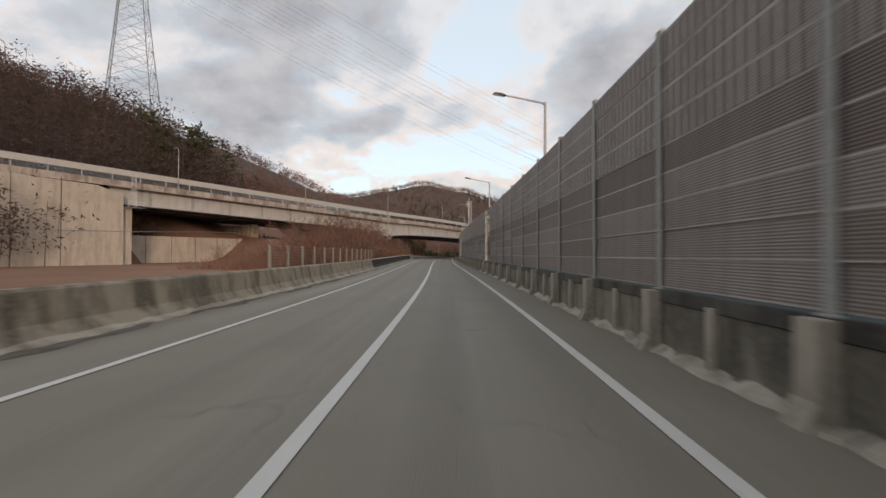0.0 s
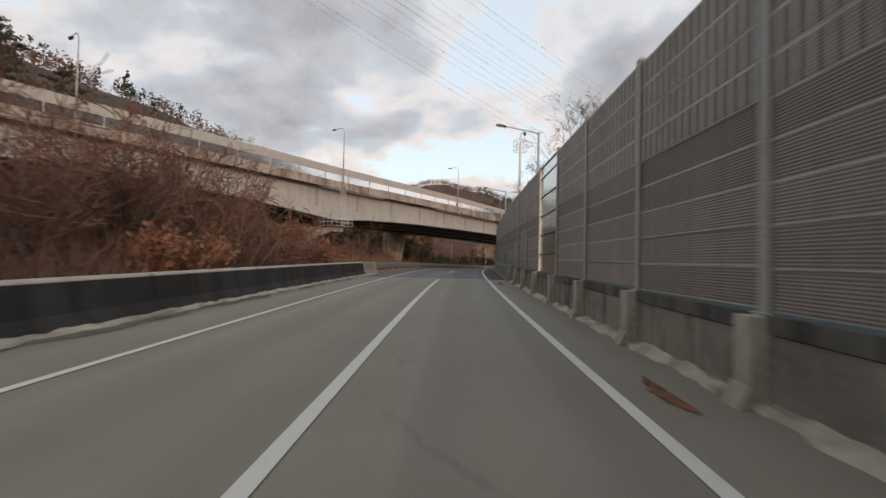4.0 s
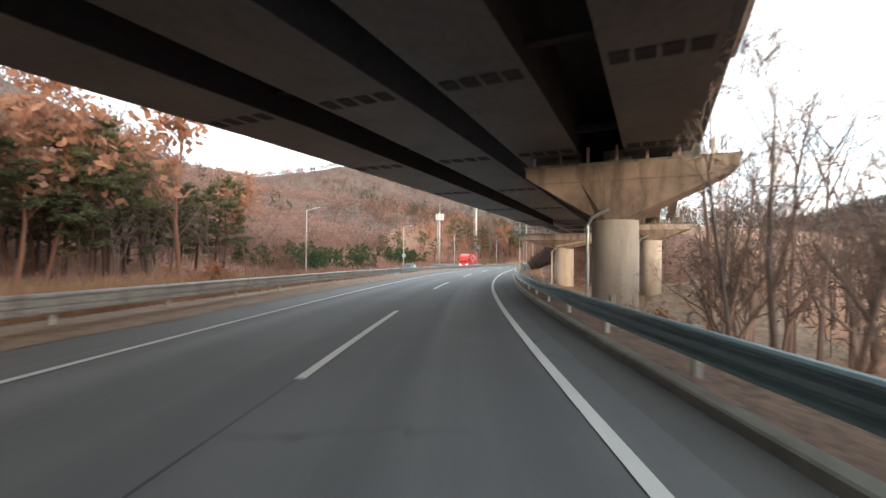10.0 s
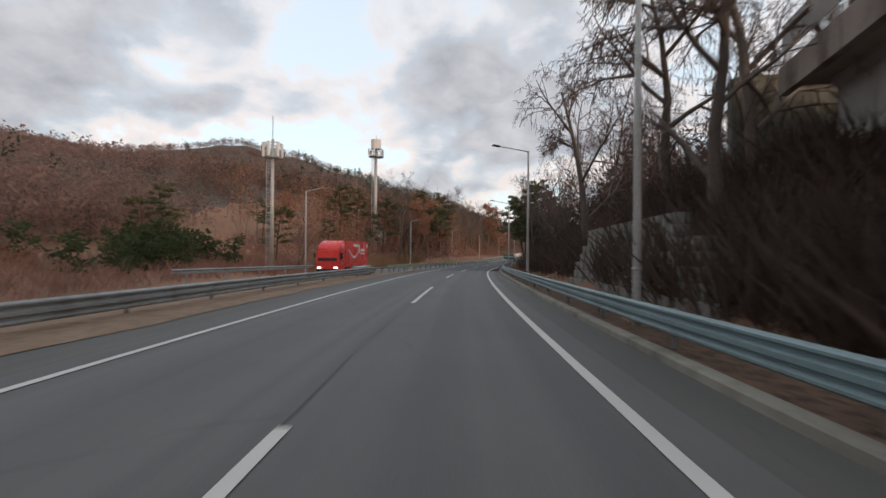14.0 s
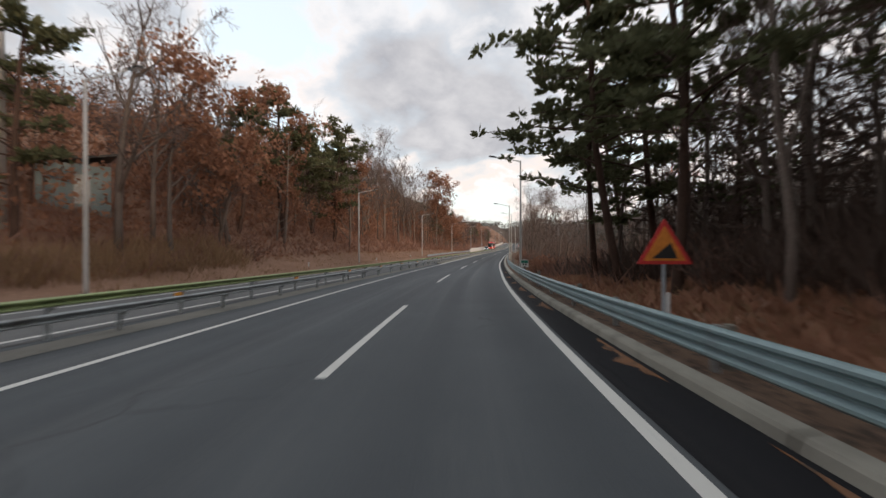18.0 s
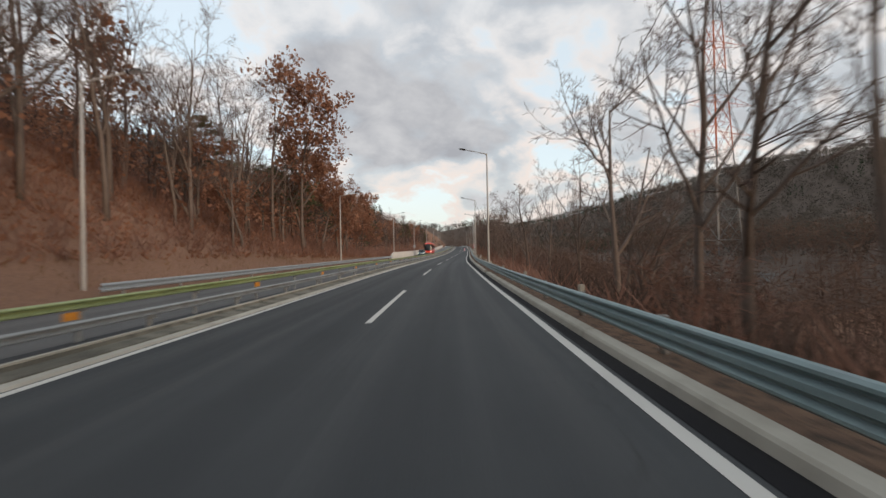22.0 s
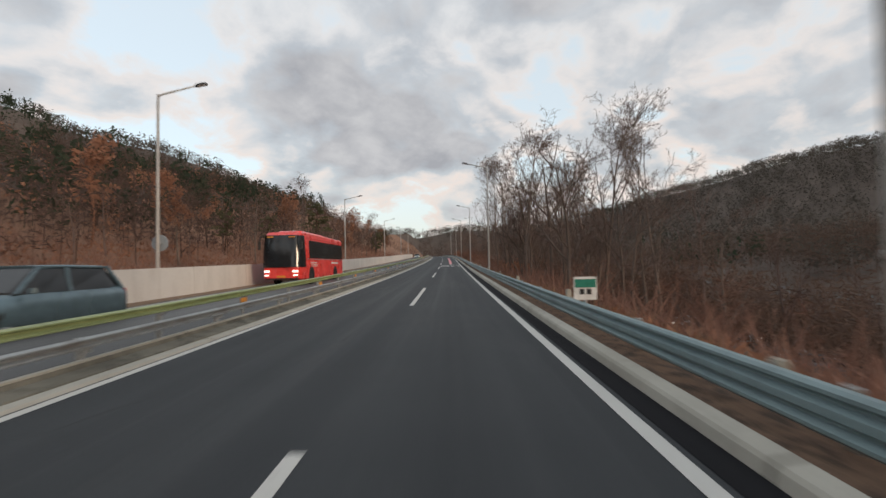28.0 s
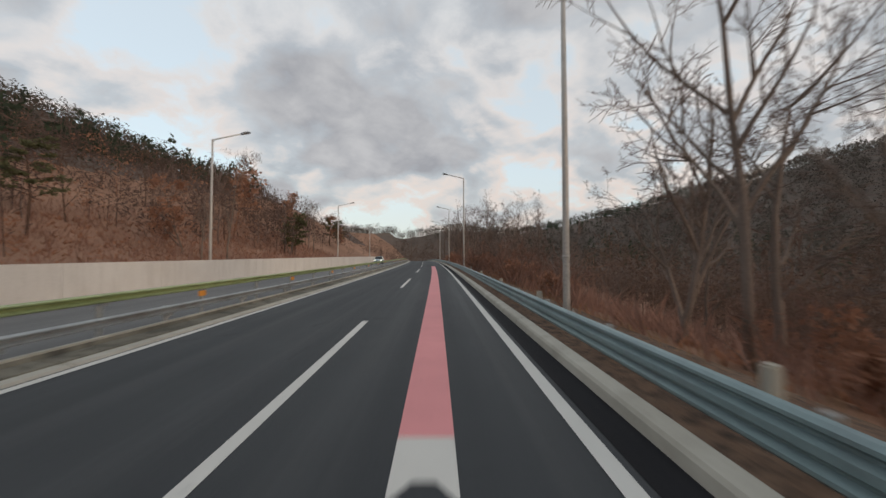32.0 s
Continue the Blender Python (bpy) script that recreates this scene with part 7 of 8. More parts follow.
class Tree:
    """Grows limbs into two meshes: wood and fine twigs (or leaves)."""

    def __init__(self, seed):
        self.r = random.Random(seed)
        self.wood, self.fine = Geo(), Geo()

    def rv(self, k=1.0):
        return Vector((self.r.uniform(-k, k), self.r.uniform(-k, k), self.r.uniform(-k, k)))

    def limb(self, p, d, length, rad, level, spec):
        """A wandering limb with side limbs; spec: per level (children, length ratio, spread, lift)."""
        n = 5 if level < 2 else 3
        pts, dirs = [p], []
        d = d.normalized()
        bend = spec["bend"]
        for i in range(n):
            d = (d + self.rv(bend) + Vector((0, 0, spec["lift"][min(level, len(spec["lift"]) - 1)]))).normalized()
            p = p + d * (length / n)
            pts.append(p)
            dirs.append(d)
        radii = [max(0.006, rad * (1 - 0.78 * i / n)) for i in range(n + 1)]
        if level >= spec["fine_from"]:
            self.fine.tube(pts, [max(0.009, q) for q in radii], 3, False)
        else:
            self.wood.tube(pts, radii, 6 if level == 0 else 4, level == 0)
        if level >= spec["depth"]:
            if spec.get("leaf"):
                self.leaves(pts, spec)
            return
        kids = spec["kids"][level]
        for k in range(kids):
            f = self.r.uniform(spec["start"][level], 1.0)
            i = min(n - 1, int(f * n))
            q = pts[i].lerp(pts[i + 1], f * n - i)
            side = dirs[i].cross(self.rv()).normalized()
            nd = (dirs[i] * (1 - spec["spread"][level]) + side * spec["spread"][level]).normalized()
            self.limb(q, nd, length * spec["ratio"][level] * self.r.uniform(0.65, 1.15) * (1.15 - 0.45 * f), radii[i] * 0.62, level + 1, spec)

    def leaves(self, pts, spec):
        for _ in range(spec["leaf"]):
            q = self.r.choice(pts) + self.rv(spec["leaf_spread"])
            a, b = self.rv().normalized() * spec["leaf_size"], self.rv().normalized() * spec["leaf_size"] * 0.7
            self.fine.add([q - a, q + b, q + a, q - b], [(0, 1, 2, 3)])

    def needles(self, c, size, n, flat=0.45):
        for _ in range(n):
            d = self.rv()
            d.z = d.z * flat + 0.2
            d.normalize()
            w = d.cross(self.rv()).normalized() * size * 0.16
            t = c + d * size * self.r.uniform(0.6, 1.1)
            b = c + d * size * 0.1
            m = b.lerp(t, 0.55)
            self.fine.add([b, m + w, t, m - w], [(0, 1, 2, 3)])


def make_bare(seed, height, spread, depth=4, leaf=0, thick=0.15, start=0.3, kids=(7, 5, 5, 4), lift=(0.05, 0.12, 0.08, 0.03, 0.0), stems=1):
    t = Tree(seed)
    spec = dict(bend=0.13, lift=lift, fine_from=3, depth=depth, kids=kids, start=(start, 0.25, 0.2, 0.15), spread=(spread, 0.5, 0.55, 0.55), ratio=(0.52, 0.55, 0.5, 0.5), leaf=leaf, leaf_spread=0.35, leaf_size=0.16)
    for k in range(stems):
        lean = Vector((0, 0, 1)) if stems == 1 else (Vector((0, 0, 1)) + t.rv(0.35))
        t.limb(Vector((0, 0, -0.4)) + (t.rv(0.25) if stems > 1 else Vector()), lean, height * (1 if k == 0 else t.r.uniform(0.6, 0.95)), thick, 0, spec)
    return t


def make_pine(seed, height, bare=0.45):
    t = Tree(seed)
    d = (Vector((0, 0, 1)) + t.rv(0.1)).normalized()
    p, pts = Vector((0, 0, -0.4)), []
    for i in range(9):
        pts.append(p)
        d = (d + t.rv(0.07) + Vector((0, 0, 0.08))).normalized()
        p = p + d * height / 8.5
    t.wood.tube(pts, [0.17 * (1 - 0.085 * i) for i in range(9)], 7)
    for k in range(26):
        f = bare + (1 - bare) * (k / 26) ** 0.9
        i = min(7, int(f * 8))
        q = pts[i].lerp(pts[i + 1], f * 8 - i)
        a = t.r.uniform(0, 6.283)
        L = height * 0.31 * (1.05 - 0.5 * (f - bare) / (1 - bare)) * t.r.uniform(0.45, 1.25)
        dd = Vector((math.cos(a), math.sin(a), t.r.uniform(-0.05, 0.4)))
        e = q + dd * L
        m = q.lerp(e, 0.5) + Vector((0, 0, 0.05 * L))
        t.wood.tube([q, m, e], [0.045, 0.03, 0.012], 4, False)
        for j in range(8):
            g = t.r.uniform(0.5, 1.08)
            pad = t.rv(0.3 * L * 0.6)
            pad.z *= 0.4
            t.needles(q.lerp(e, g) + pad, 0.44, 15, 0.45)
    for _ in range(10):
        t.needles(pts[-1] + t.rv(0.5), 0.55, 12)
    return t


def make_shrub(seed, height, leaf=0, n=9):
    t = Tree(seed)
    spec = dict(bend=0.22, lift=(0.04, 0.06, 0.02), fine_from=1, depth=2, kids=(6, 4), start=(0.2, 0.2), spread=(0.5, 0.55), ratio=(0.5, 0.5), leaf=leaf, leaf_spread=0.2, leaf_size=0.10)
    for _ in range(n):
        t.limb(t.rv(0.3) * Vector((1, 1, 0)) + Vector((0, 0, -0.15)), Vector((t.r.uniform(-0.7, 0.7), t.r.uniform(-0.7, 0.7), 1)), height * t.r.uniform(0.6, 1.1), 0.022, 0, spec)
    return t


def make_bush(seed, w, h):
    t = Tree(seed)
    for _ in range(5):
        t.wood.tube([(0, 0, -0.2), t.rv(w * 0.3) + Vector((0, 0, h * 0.5))], [0.05, 0.02], 4)
    for _ in range(70):
        a, e = t.r.uniform(0, 6.283), t.r.uniform(0.05, 1.0)
        rr = t.r.uniform(0.55, 1.0)
        c = Vector((w * rr * math.cos(a) * math.sqrt(1 - (e - 0.35) ** 2), w * rr * math.sin(a) * math.sqrt(1 - (e - 0.35) ** 2), h * e * rr + 0.1))
        t.needles(c, 0.42, 12, 0.9)
    return t


def proto(tree, bark, fine_mat, label, category="tree", crown="crown"):
    root = new("tree" if category == "tree" else "shrub", tree.wood.mesh("trunk", bark, True) if tree.wood.v else tree.fine.mesh("twigs", fine_mat))
    if tree.wood.v:
        part(crown, tree.fine.mesh(crown, fine_mat), None, root)
    return tagged(root, label, category)


BARE = [proto(make_bare(11, 11, 0.42), M_BARK, M_TWIG, "bare winter tree with upswept branches"),
        proto(make_bare(12, 12, 0.36, kids=(9, 5, 5, 4)), M_BARK, M_TWIG, "tall slender bare winter tree"),
        proto(make_bare(13, 9, 0.55, kids=(7, 6, 5, 4), thick=0.17, start=0.22), M_BARK, M_TWIG, "spreading bare winter tree with crooked limbs"),
        proto(make_bare(14, 10, 0.45, stems=3, kids=(6, 5, 4, 3), thick=0.12), M_BARK, M_TWIG, "bare many-stemmed winter tree")]
BROWN = [proto(make_bare(21, 10, 0.48, leaf=3, kids=(7, 5, 5, 3)), M_BARK, M_LEAF, "oak holding dry brown leaves"),
         proto(make_bare(22, 8.5, 0.55, leaf=4, kids=(7, 5, 4, 3), start=0.15), M_BARK, M_LEAF, "low oak thick with dry brown leaves")]
PINES = [proto(make_pine(31, 11), M_BARK_PINE, M_NEEDLE, "dark green pine with a bare lower trunk"),
         proto(make_pine(32, 9.5, 0.3), M_BARK_PINE, M_NEEDLE, "bushy dark green pine")]
POPLAR = [proto(make_bare(41, 12, 0.22, kids=(14, 6, 4, 3), start=0.08, lift=(0.05, 0.3, 0.2, 0.1)), M_BARK, M_TWIG, "narrow bare poplar with upright branches")]
WILLOW = [proto(make_bare(42, 8, 0.55, kids=(9, 7, 6, 4), start=0.25, lift=(0.03, 0.05, -0.12, -0.3, -0.4), thick=0.2), M_BARK, M_TWIG, "bare willow with hanging twigs")]
SHRUBS = [proto(make_shrub(51, 2.2), M_BARK, M_BRUSH, "leafless brown shrub on the bank", "shrub"), proto(make_shrub(52, 1.7, leaf=4), M_BARK, M_LEAF, "shrub with dry russet leaves", "shrub"), proto(make_shrub(53, 3.0, n=12), M_BARK, M_BRUSH, "tall leafless thicket of brush", "shrub")]
DARK_SHRUBS = [proto(make_shrub(54, 2.6, n=11), M_BARK, M_THICKET, "dark leafless brush above the valley", "shrub"), proto(make_shrub(55, 3.2, n=12), M_BARK, M_THICKET, "tall dark leafless thicket", "shrub")]
BUSHES = [proto(make_bush(61, 1.7, 2.4), M_BARK, M_HEDGE, "rounded dark evergreen bush", "shrub")]
PROTOS = BARE + BROWN + PINES + POPLAR + WILLOW + SHRUBS + DARK_SHRUBS + BUSHES
used = set()
tr_rng = random.Random(77)


def stand(s, o, scale=1.0, sink=0.1, lean=0.0):
    """Place and turn of a plant on the ground."""
    x, y, _ = rd(s, o)
    return Matrix.Translation((x, y, gz_at(x, y) - sink)) @ Matrix.Rotation(radians(lean), 4, "Y") @ Matrix.Rotation(tr_rng.uniform(0, 6.283), 4, "Z") @ Matrix.Diagonal((scale, scale, scale * tr_rng.uniform(0.9, 1.12), 1))


def plant(kind, s, o, scale=1.0, sink=0.1, lean=0.0):
    m = stand(s, o, scale, sink, lean)
    if kind not in used:
        used.add(kind)
        kind.matrix_basis = m
        return kind
    made = {}
    for ob in (kind, *kind.children):
        c = ob.copy()
        scene.collection.objects.link(c)
        made[ob] = c
        if ob is not kind:
            c.parent = made[kind]
    made[kind].matrix_basis = m
    return made[kind]


BACK, BACK_KINDS = [], BARE + POPLAR + BROWN
BRUSHWOOD, BRUSH_KINDS = [], SHRUBS + DARK_SHRUBS + BUSHES


def grove(n, s0, s1, o0, o1, kinds, lo=0.8, hi=1.2):
    for _ in range(n):
        k, s, o, sc = tr_rng.choice(kinds), tr_rng.uniform(s0, s1), tr_rng.uniform(o0, o1), tr_rng.uniform(lo, hi)
        if (o > 15.5 or o < -24.5) and k in BACK_KINDS:
            BACK.append((s, o, sc, k in BROWN))
        elif k in BRUSH_KINDS and (o > 11.0 or o < -15.0) and k in used:
            BRUSHWOOD.append((k, stand(s, o, sc)))
        else:
            plant(k, s, o, sc)


# stretch under the hillside and the viaduct
grove(34, 60, 125, -34, -10, SHRUBS, 0.8, 1.5)
grove(16, 78, 122, -15, -8.6, SHRUBS, 1.3, 2.0)
grove(12, 70, 125, -20, -12, BARE[2:] + SHRUBS, 0.35, 0.6)
grove(34, 126, 215, -22, -10.5, SHRUBS, 0.8, 1.4)
grove(14, 150, 215, -60, -38, PINES + BROWN + BARE, 0.8, 1.2)
grove(12, 128, 180, -44, -24, BARE + BROWN, 0.6, 0.9)
grove(20, 204, 226, -40, -25, PINES + PINES + BROWN + BARE, 0.9, 1.25)
grove(28, 172, 224, -45, -29, PINES + PINES + PINES + BROWN + BARE, 1.0, 1.35)
for s, o, k in ((196, -31, 1), (203, -33, 0), (209, -30, 1), (189, -33, 0), (181, -37, 1), (214, -33, 0)):
    plant(PINES[k], s, o, 0.85)
grove(12, 108, 142, 8, 14, BARE, 0.75, 1.05)
for s, o, k, sc in ((149, 9.5, 1, 0.75), (153, 11.5, 0, 0.8), (157, 10.0, 1, 0.7)):
    plant(PINES[k], s, o, sc)
for s, o, k, sc in ((147, 8.4, 0, 0.9), (151, 9.0, 2, 0.95), (158, 12, 3, 0.6)):
    plant(BARE[k], s, o, sc)
grove(8, 152, 172, 9.0, 15, BARE, 0.75, 1.05)
grove(22, 148, 172, 7.0, 13, DARK_SHRUBS, 1.0, 1.7)
grove(4, 182, 192, 11, 14, BARE, 0.7, 0.9)
grove(9, 170, 186, 12, 15.4, BARE, 0.85, 1.15)
grove(10, 193, 208, 16, 30, BARE + BARE + POPLAR, 1.1, 1.5)
grove(12, 206, 222, 24, 34, BARE, 0.7, 1.0)
grove(18, 148, 173, 7.5, 20, DARK_SHRUBS, 0.8, 1.4)
grove(14, 172, 205, 9, 22, SHRUBS, 0.6, 1.0)
for s, o, k, sc in ((122, -67, 0, 1.3), (119, -65, 1, 1.25), (126, -70, 0, 1.3), (117, -61.5, 1, 1.1), (129, -68, 0, 1.2), (134, -74, 1, 1.3), (140, -70, 0, 1.3), (112, -70, 1, 1.3), (115, -74, 0, 1.3), (108, -66, 1, 1.2)):
    plant(PINES[k], s, o, sc)
for s, o, k, sc in ((172, -33, 0, 1.15), (176, -36, 1, 1.2), (180, -31.5, 0, 1.1), (185, -35, 1, 1.2), (190, -38, 0, 1.25), (193, -31, 1, 1.0), (199, -36, 0, 1.2), (206, -37, 1, 1.2), (166, -38, 1, 1.15), (160, -41, 0, 1.2)):
    plant(PINES[k], s, o, sc)
# low ground beyond the other carriageway
grove(28, 232, 300, -40, -24, BUSHES, 1.1, 1.9)
grove(34, 225, 330, -50, -19, SHRUBS, 0.8, 1.4)
grove(18, 285, 345, -40, -20, BROWN + PINES + BARE, 0.55, 0.8)
# abutment slope
plant(WILLOW[0], 257, 9.6, 1.35)
plant(WILLOW[0], 263, 10.8, 1.5)
plant(WILLOW[0], 270, 9.2, 1.3)
plant(WILLOW[0], 260, 13, 1.45)
grove(14, 262, 300, 9, 20, BARE + SHRUBS, 0.6, 0.95)
grove(40, 278, 345, 9.5, 26, BARE, 0.85, 1.2)
grove(16, 262, 345, 7.6, 16, SHRUBS, 0.6, 1.2)
grove(34, 262, 345, 8.2, 20, DARK_SHRUBS, 0.7, 1.3)
for s, o, k, sc in ((327, 8.6, 0, 1.2), (330, 10.2, 0, 1.35), (333, 8.8, 0, 1.3), (336, 11.5, 1, 1.3), (339, 9.0, 0, 1.25), (343, 12, 0, 1.2), (337, 16, 1, 1.2), (319, 10.5, 0, 0.95), (311, 9.4, 1, 1.05), (314, 11, 0, 1.1), (320.5, 13, 0, 1.15)):
    plant(PINES[k], s, o, sc, lean=-7)
for s, o, k, sc in ((315, 8.6, 1, 0.8), (318.5, 9.6, 0, 0.85), (322, 8.8, 1, 0.85), (326, 12.0, 2, 0.95), (311, 10.0, 0, 0.85), (306, 9.4, 1, 0.9)):
    plant(BARE[k], s, o, sc)
# left bank
grove(15, 330, 400, -26, -18, BROWN + BROWN + BARE, 0.8, 1.1)
grove(6, 330, 410, -34, -23, PINES, 0.9, 1.2)
grove(18, 368, 450, -27, -20, BARE, 1.1, 1.4)
grove(8, 368, 450, -36, -25, BARE, 1.1, 1.4)
grove(16, 400, 470, -30, -17, BARE + BARE + BROWN, 0.85, 1.1)
grove(26, 335, 478, -22, -15.0, SHRUBS, 0.6, 1.2)
for s, o, k, sc in ((444, -17.5, 0, 1.65), (449, -19, 1, 1.7), (441, -20, 0, 1.6), (459, -17.5, 0, 1.25), (454, -18.5, 1, 1.3), (457, -20, 0, 1.2), (463, -18, 1, 1.15), (470, -19, 0, 1.1), (476, -18, 1, 1.0), (483, -20, 0, 1.0)):
    plant(BROWN[k], s, o, sc)
grove(16, 440, 492, -34, -19, BARE + PINES + BROWN, 0.9, 1.2)
grove(34, 495, 640, -40, -21, BARE + BARE + BROWN + PINES, 0.6, 0.95)
grove(16, 610, 720, -30, -17, BROWN + BARE + PINES, 0.7, 1.0)
for s, o, k, sc in ((399, -19.5, 0, 1.3), (403, -22, 1, 1.35), (407, -18.8, 2, 1.5), (411, -21, 0, 1.4), (415, -19.5, 1, 1.3), (419, -22.5, 2, 1.5), (423, -19, 0, 1.3), (427, -21, 3, 1.35), (431, -19.5, 1, 1.2), (435, -20.5, 0, 1.2), (394, -21, 2, 1.5), (389, -20, 0, 1.3)):
    plant(BARE[k], s, o, sc)
for k, s, o, sc in ((PINES[1], 371, -18.5, 1.5), (PINES[0], 375, -20, 1.5), (PINES[1], 379, -22, 1.4), (BROWN[1], 373, -17, 1.1), (PINES[0], 358, -19, 1.45), (PINES[1], 363, -21.5, 1.5), (PINES[0], 367, -19.5, 1.3), (BARE[2], 336, -18, 1.45), (BARE[0], 341, -20, 1.3), (BROWN[0], 339, -17, 1.15), (BROWN[1], 346, -18.5, 1.2), (PINES[0], 352, -20.5, 1.25), (PINES[1], 333, -21, 1.2), (BROWN[0], 356, -18, 1.1), (BARE[3], 349, -22, 1.3)):
    plant(k, s, o, sc)
# right verge above the valley
grove(20, 352, 396, 8.6, 20, BARE, 0.6, 0.95)
grove(30, 345, 440, 6.8, 16, SHRUBS, 0.7, 1.2)
for s, o, sc, k in ((371, 8.0, 0.8, 0), (374, 9.2, 0.85, 2), (377, 8.2, 0.9, 3), (380, 10.5, 0.85, 2), (384, 9.0, 0.8, 0), (388, 11.5, 0.75, 2), (398, 8.8, 1.0, 2), (402, 9.8, 1.05, 0), (406, 8.6, 0.95, 2), (411, 11, 1.0, 3), (416, 10, 0.7, 0)):
    plant(BARE[k], s, o, sc)
for s, o, sc, k in ((443, 9.0, 0.72, 2), (446, 11.5, 0.8, 2), (436.5, 9.8, 1.0, 2), (438.5, 12.5, 1.0, 0), (548, 9.2, 1.15, 2), (543, 10.5, 1.2, 0), (539, 12.5, 1.2, 2), (551, 12, 1.1, 3), (535, 9.5, 1.0, 2), (545.5, 8.6, 1.1, 1), (553, 9.4, 1.05, 0), (470, 12, 0.65, 1), (463, 13, 0.7, 0), (488, 9.5, 0.8, 0), (491, 11.0, 0.9, 1), (498, 9.6, 1.25, 0), (500.5, 11.2, 1.15, 2), (504, 9.4, 0.9, 0), (501, 9.2, 0.75, 3), (491.5, 9.2, 1.0, 2)):
    plant(BARE[k], s, o, sc)
grove(18, 450, 505, 9, 28, BARE, 0.5, 0.7)
grove(22, 526, 574, 7.8, 15, BARE, 0.65, 0.95)
grove(14, 526, 578, 14, 26, BARE, 0.7, 0.95)
for s, o, sc, k in ((585.5, 9.0, 1.1, 0), (589.5, 9.6, 1.0, 3), (588, 11.5, 1.0, 2), (582, 12, 1.0, 3), (593, 12.5, 0.6, 2), (557, 8.2, 1.05, 1), (560, 8.8, 1.0, 0), (564.5, 8.0, 1.1, 1), (568, 9.2, 1.0, 3)):
    plant(BARE[k], s, o, sc)
grove(10, 600, 640, 8.5, 18, BARE, 0.4, 0.6)
grove(8, 615, 640, 7.0, 10, BARE, 0.55, 0.7)
grove(40, 440, 640, 6.8, 14, [SHRUBS[0], SHRUBS[2], SHRUBS[2]], 0.6, 1.2)
grove(12, 618, 690, 6.2, 13, POPLAR, 0.5, 0.7)
grove(16, 612, 690, 6.0, 12, SHRUBS, 1.0, 1.7)
grove(14, 650, 780, 7, 20, BARE + BROWN, 0.7, 1.0)
# mixed wood on the bank where the road passes under the viaduct
grove(18, 184, 216, -36, -26, BROWN + BROWN + PINES + BARE, 1.1, 1.5)
# tall brush below the viaduct and beside the last span
grove(46, 56, 106, -18, -9.0, SHRUBS, 1.4, 2.3)
grove(22, 60, 104, -24, -13, SHRUBS[:1] + SHRUBS[2:], 1.9, 2.7)
grove(9, 247, 262, 8.0, 10.5, DARK_SHRUBS, 0.6, 1.0)
grove(9, 164, 172, 10.4, 14, SHRUBS[:1] + SHRUBS[2:], 1.3, 1.9)
grove(26, 545, 640, 7.0, 13, SHRUBS, 0.8, 1.3)
for p_ in PROTOS:
    if p_ not in used:
        for ob in (*p_.children, p_):
            bpy.data.objects.remove(ob)

# ---- brush, grass, far woods ----


def strokes(name, n, points, height, width, material, label, category, blades=1, lean=0.35, seed=1, waist=0.45):
    """Many small standing leaf-shaped blades, joined: points(n, rng) gives x, y, z, size."""
    rng = np.random.default_rng(seed)
    x, y, z, k = points(n, rng)
    n = len(x)
    x, y, z, k = (np.repeat(a, blades) for a in (x, y, z, k))
    m = len(x)
    a = rng.uniform(0, 2 * np.pi, m)
    h = rng.uniform(*height, m) * k
    w = rng.uniform(*width, m) * k
    if blades > 1:
        x = x + rng.normal(0, 0.28, m) * h * 0.6
        y = y + rng.normal(0, 0.28, m) * h * 0.6
    base = np.stack([x, y, z], 1)
    tip = base + np.stack([rng.normal(0, lean, m) * h, rng.normal(0, lean, m) * h, h], 1)
    mid = base + (tip - base) * (waist + rng.uniform(-0.12, 0.12, m))[:, None]
    side = np.stack([np.cos(a) * w, np.sin(a) * w, rng.normal(0, 0.25, m) * w], 1)
    v = np.stack([base, mid + side, tip, mid - side * rng.uniform(0.6, 1.2, m)[:, None]], 1).reshape(-1, 3)
    f = np.arange(4 * m).reshape(-1, 4)
    me = bpy.data.meshes.new(name)
    me.from_pydata(v.tolist(), [], f.tolist())
    me.materials.append(material)
    solid(name, me, None, label, category, kind="stuff")


def band(areas):
    """Points in stretches along the road: (share, s0, s1, o0, o1)."""
    def f(n, rng):
        tot = sum(a[0] for a in areas)
        xs = []
        for sh, s0, s1, o0, o1 in areas:
            k = int(n * sh / tot)
            s, o = rng.uniform(s0, s1, k), rng.uniform(0, 1, k)
            xs.append(rd(s, o0 + (o1 - o0) * o, 0))
        p = np.concatenate(xs)
        return p[:, 0], p[:, 1], ground_height(p[:, 0], p[:, 1]) - 0.05, rng.uniform(0.6, 1.3, len(p))
    return f


strokes("brush", 34000, band([(3, 58, 130, -30, -8.5), (3, 120, 225, -20, -9), (1.2, 150, 240, -45, -30), (2, 225, 300, -32, -19), (0.6, 258, 345, 8, 24), (0.5, 231, 252, 10.5, 24), (7, 300, 480, -40, -15.5), (4, 480, 680, -40, -14.5), (4, 345, 520, 7, 24), (3, 520, 680, 6.4, 22)]),
        (0.4, 1.5), (0.012, 0.045), M_BRUSH, "tangled leafless brush and bracken", "brush", blades=5, lean=0.5, seed=4)
strokes("dry_leaf_scrub", 38000, band([(3, 58, 130, -26, -8.5), (3, 118, 200, -18, -10), (7, 285, 480, -34, -15.5), (3, 480, 680, -36, -15), (1, 345, 640, 7, 16), (1.6, 290, 345, 6.2, 10)]),
        (0.12, 0.45), (0.04, 0.11), M_LEAF, "russet leaf scrub on the banks", "brush", blades=4, lean=0.7, seed=5)
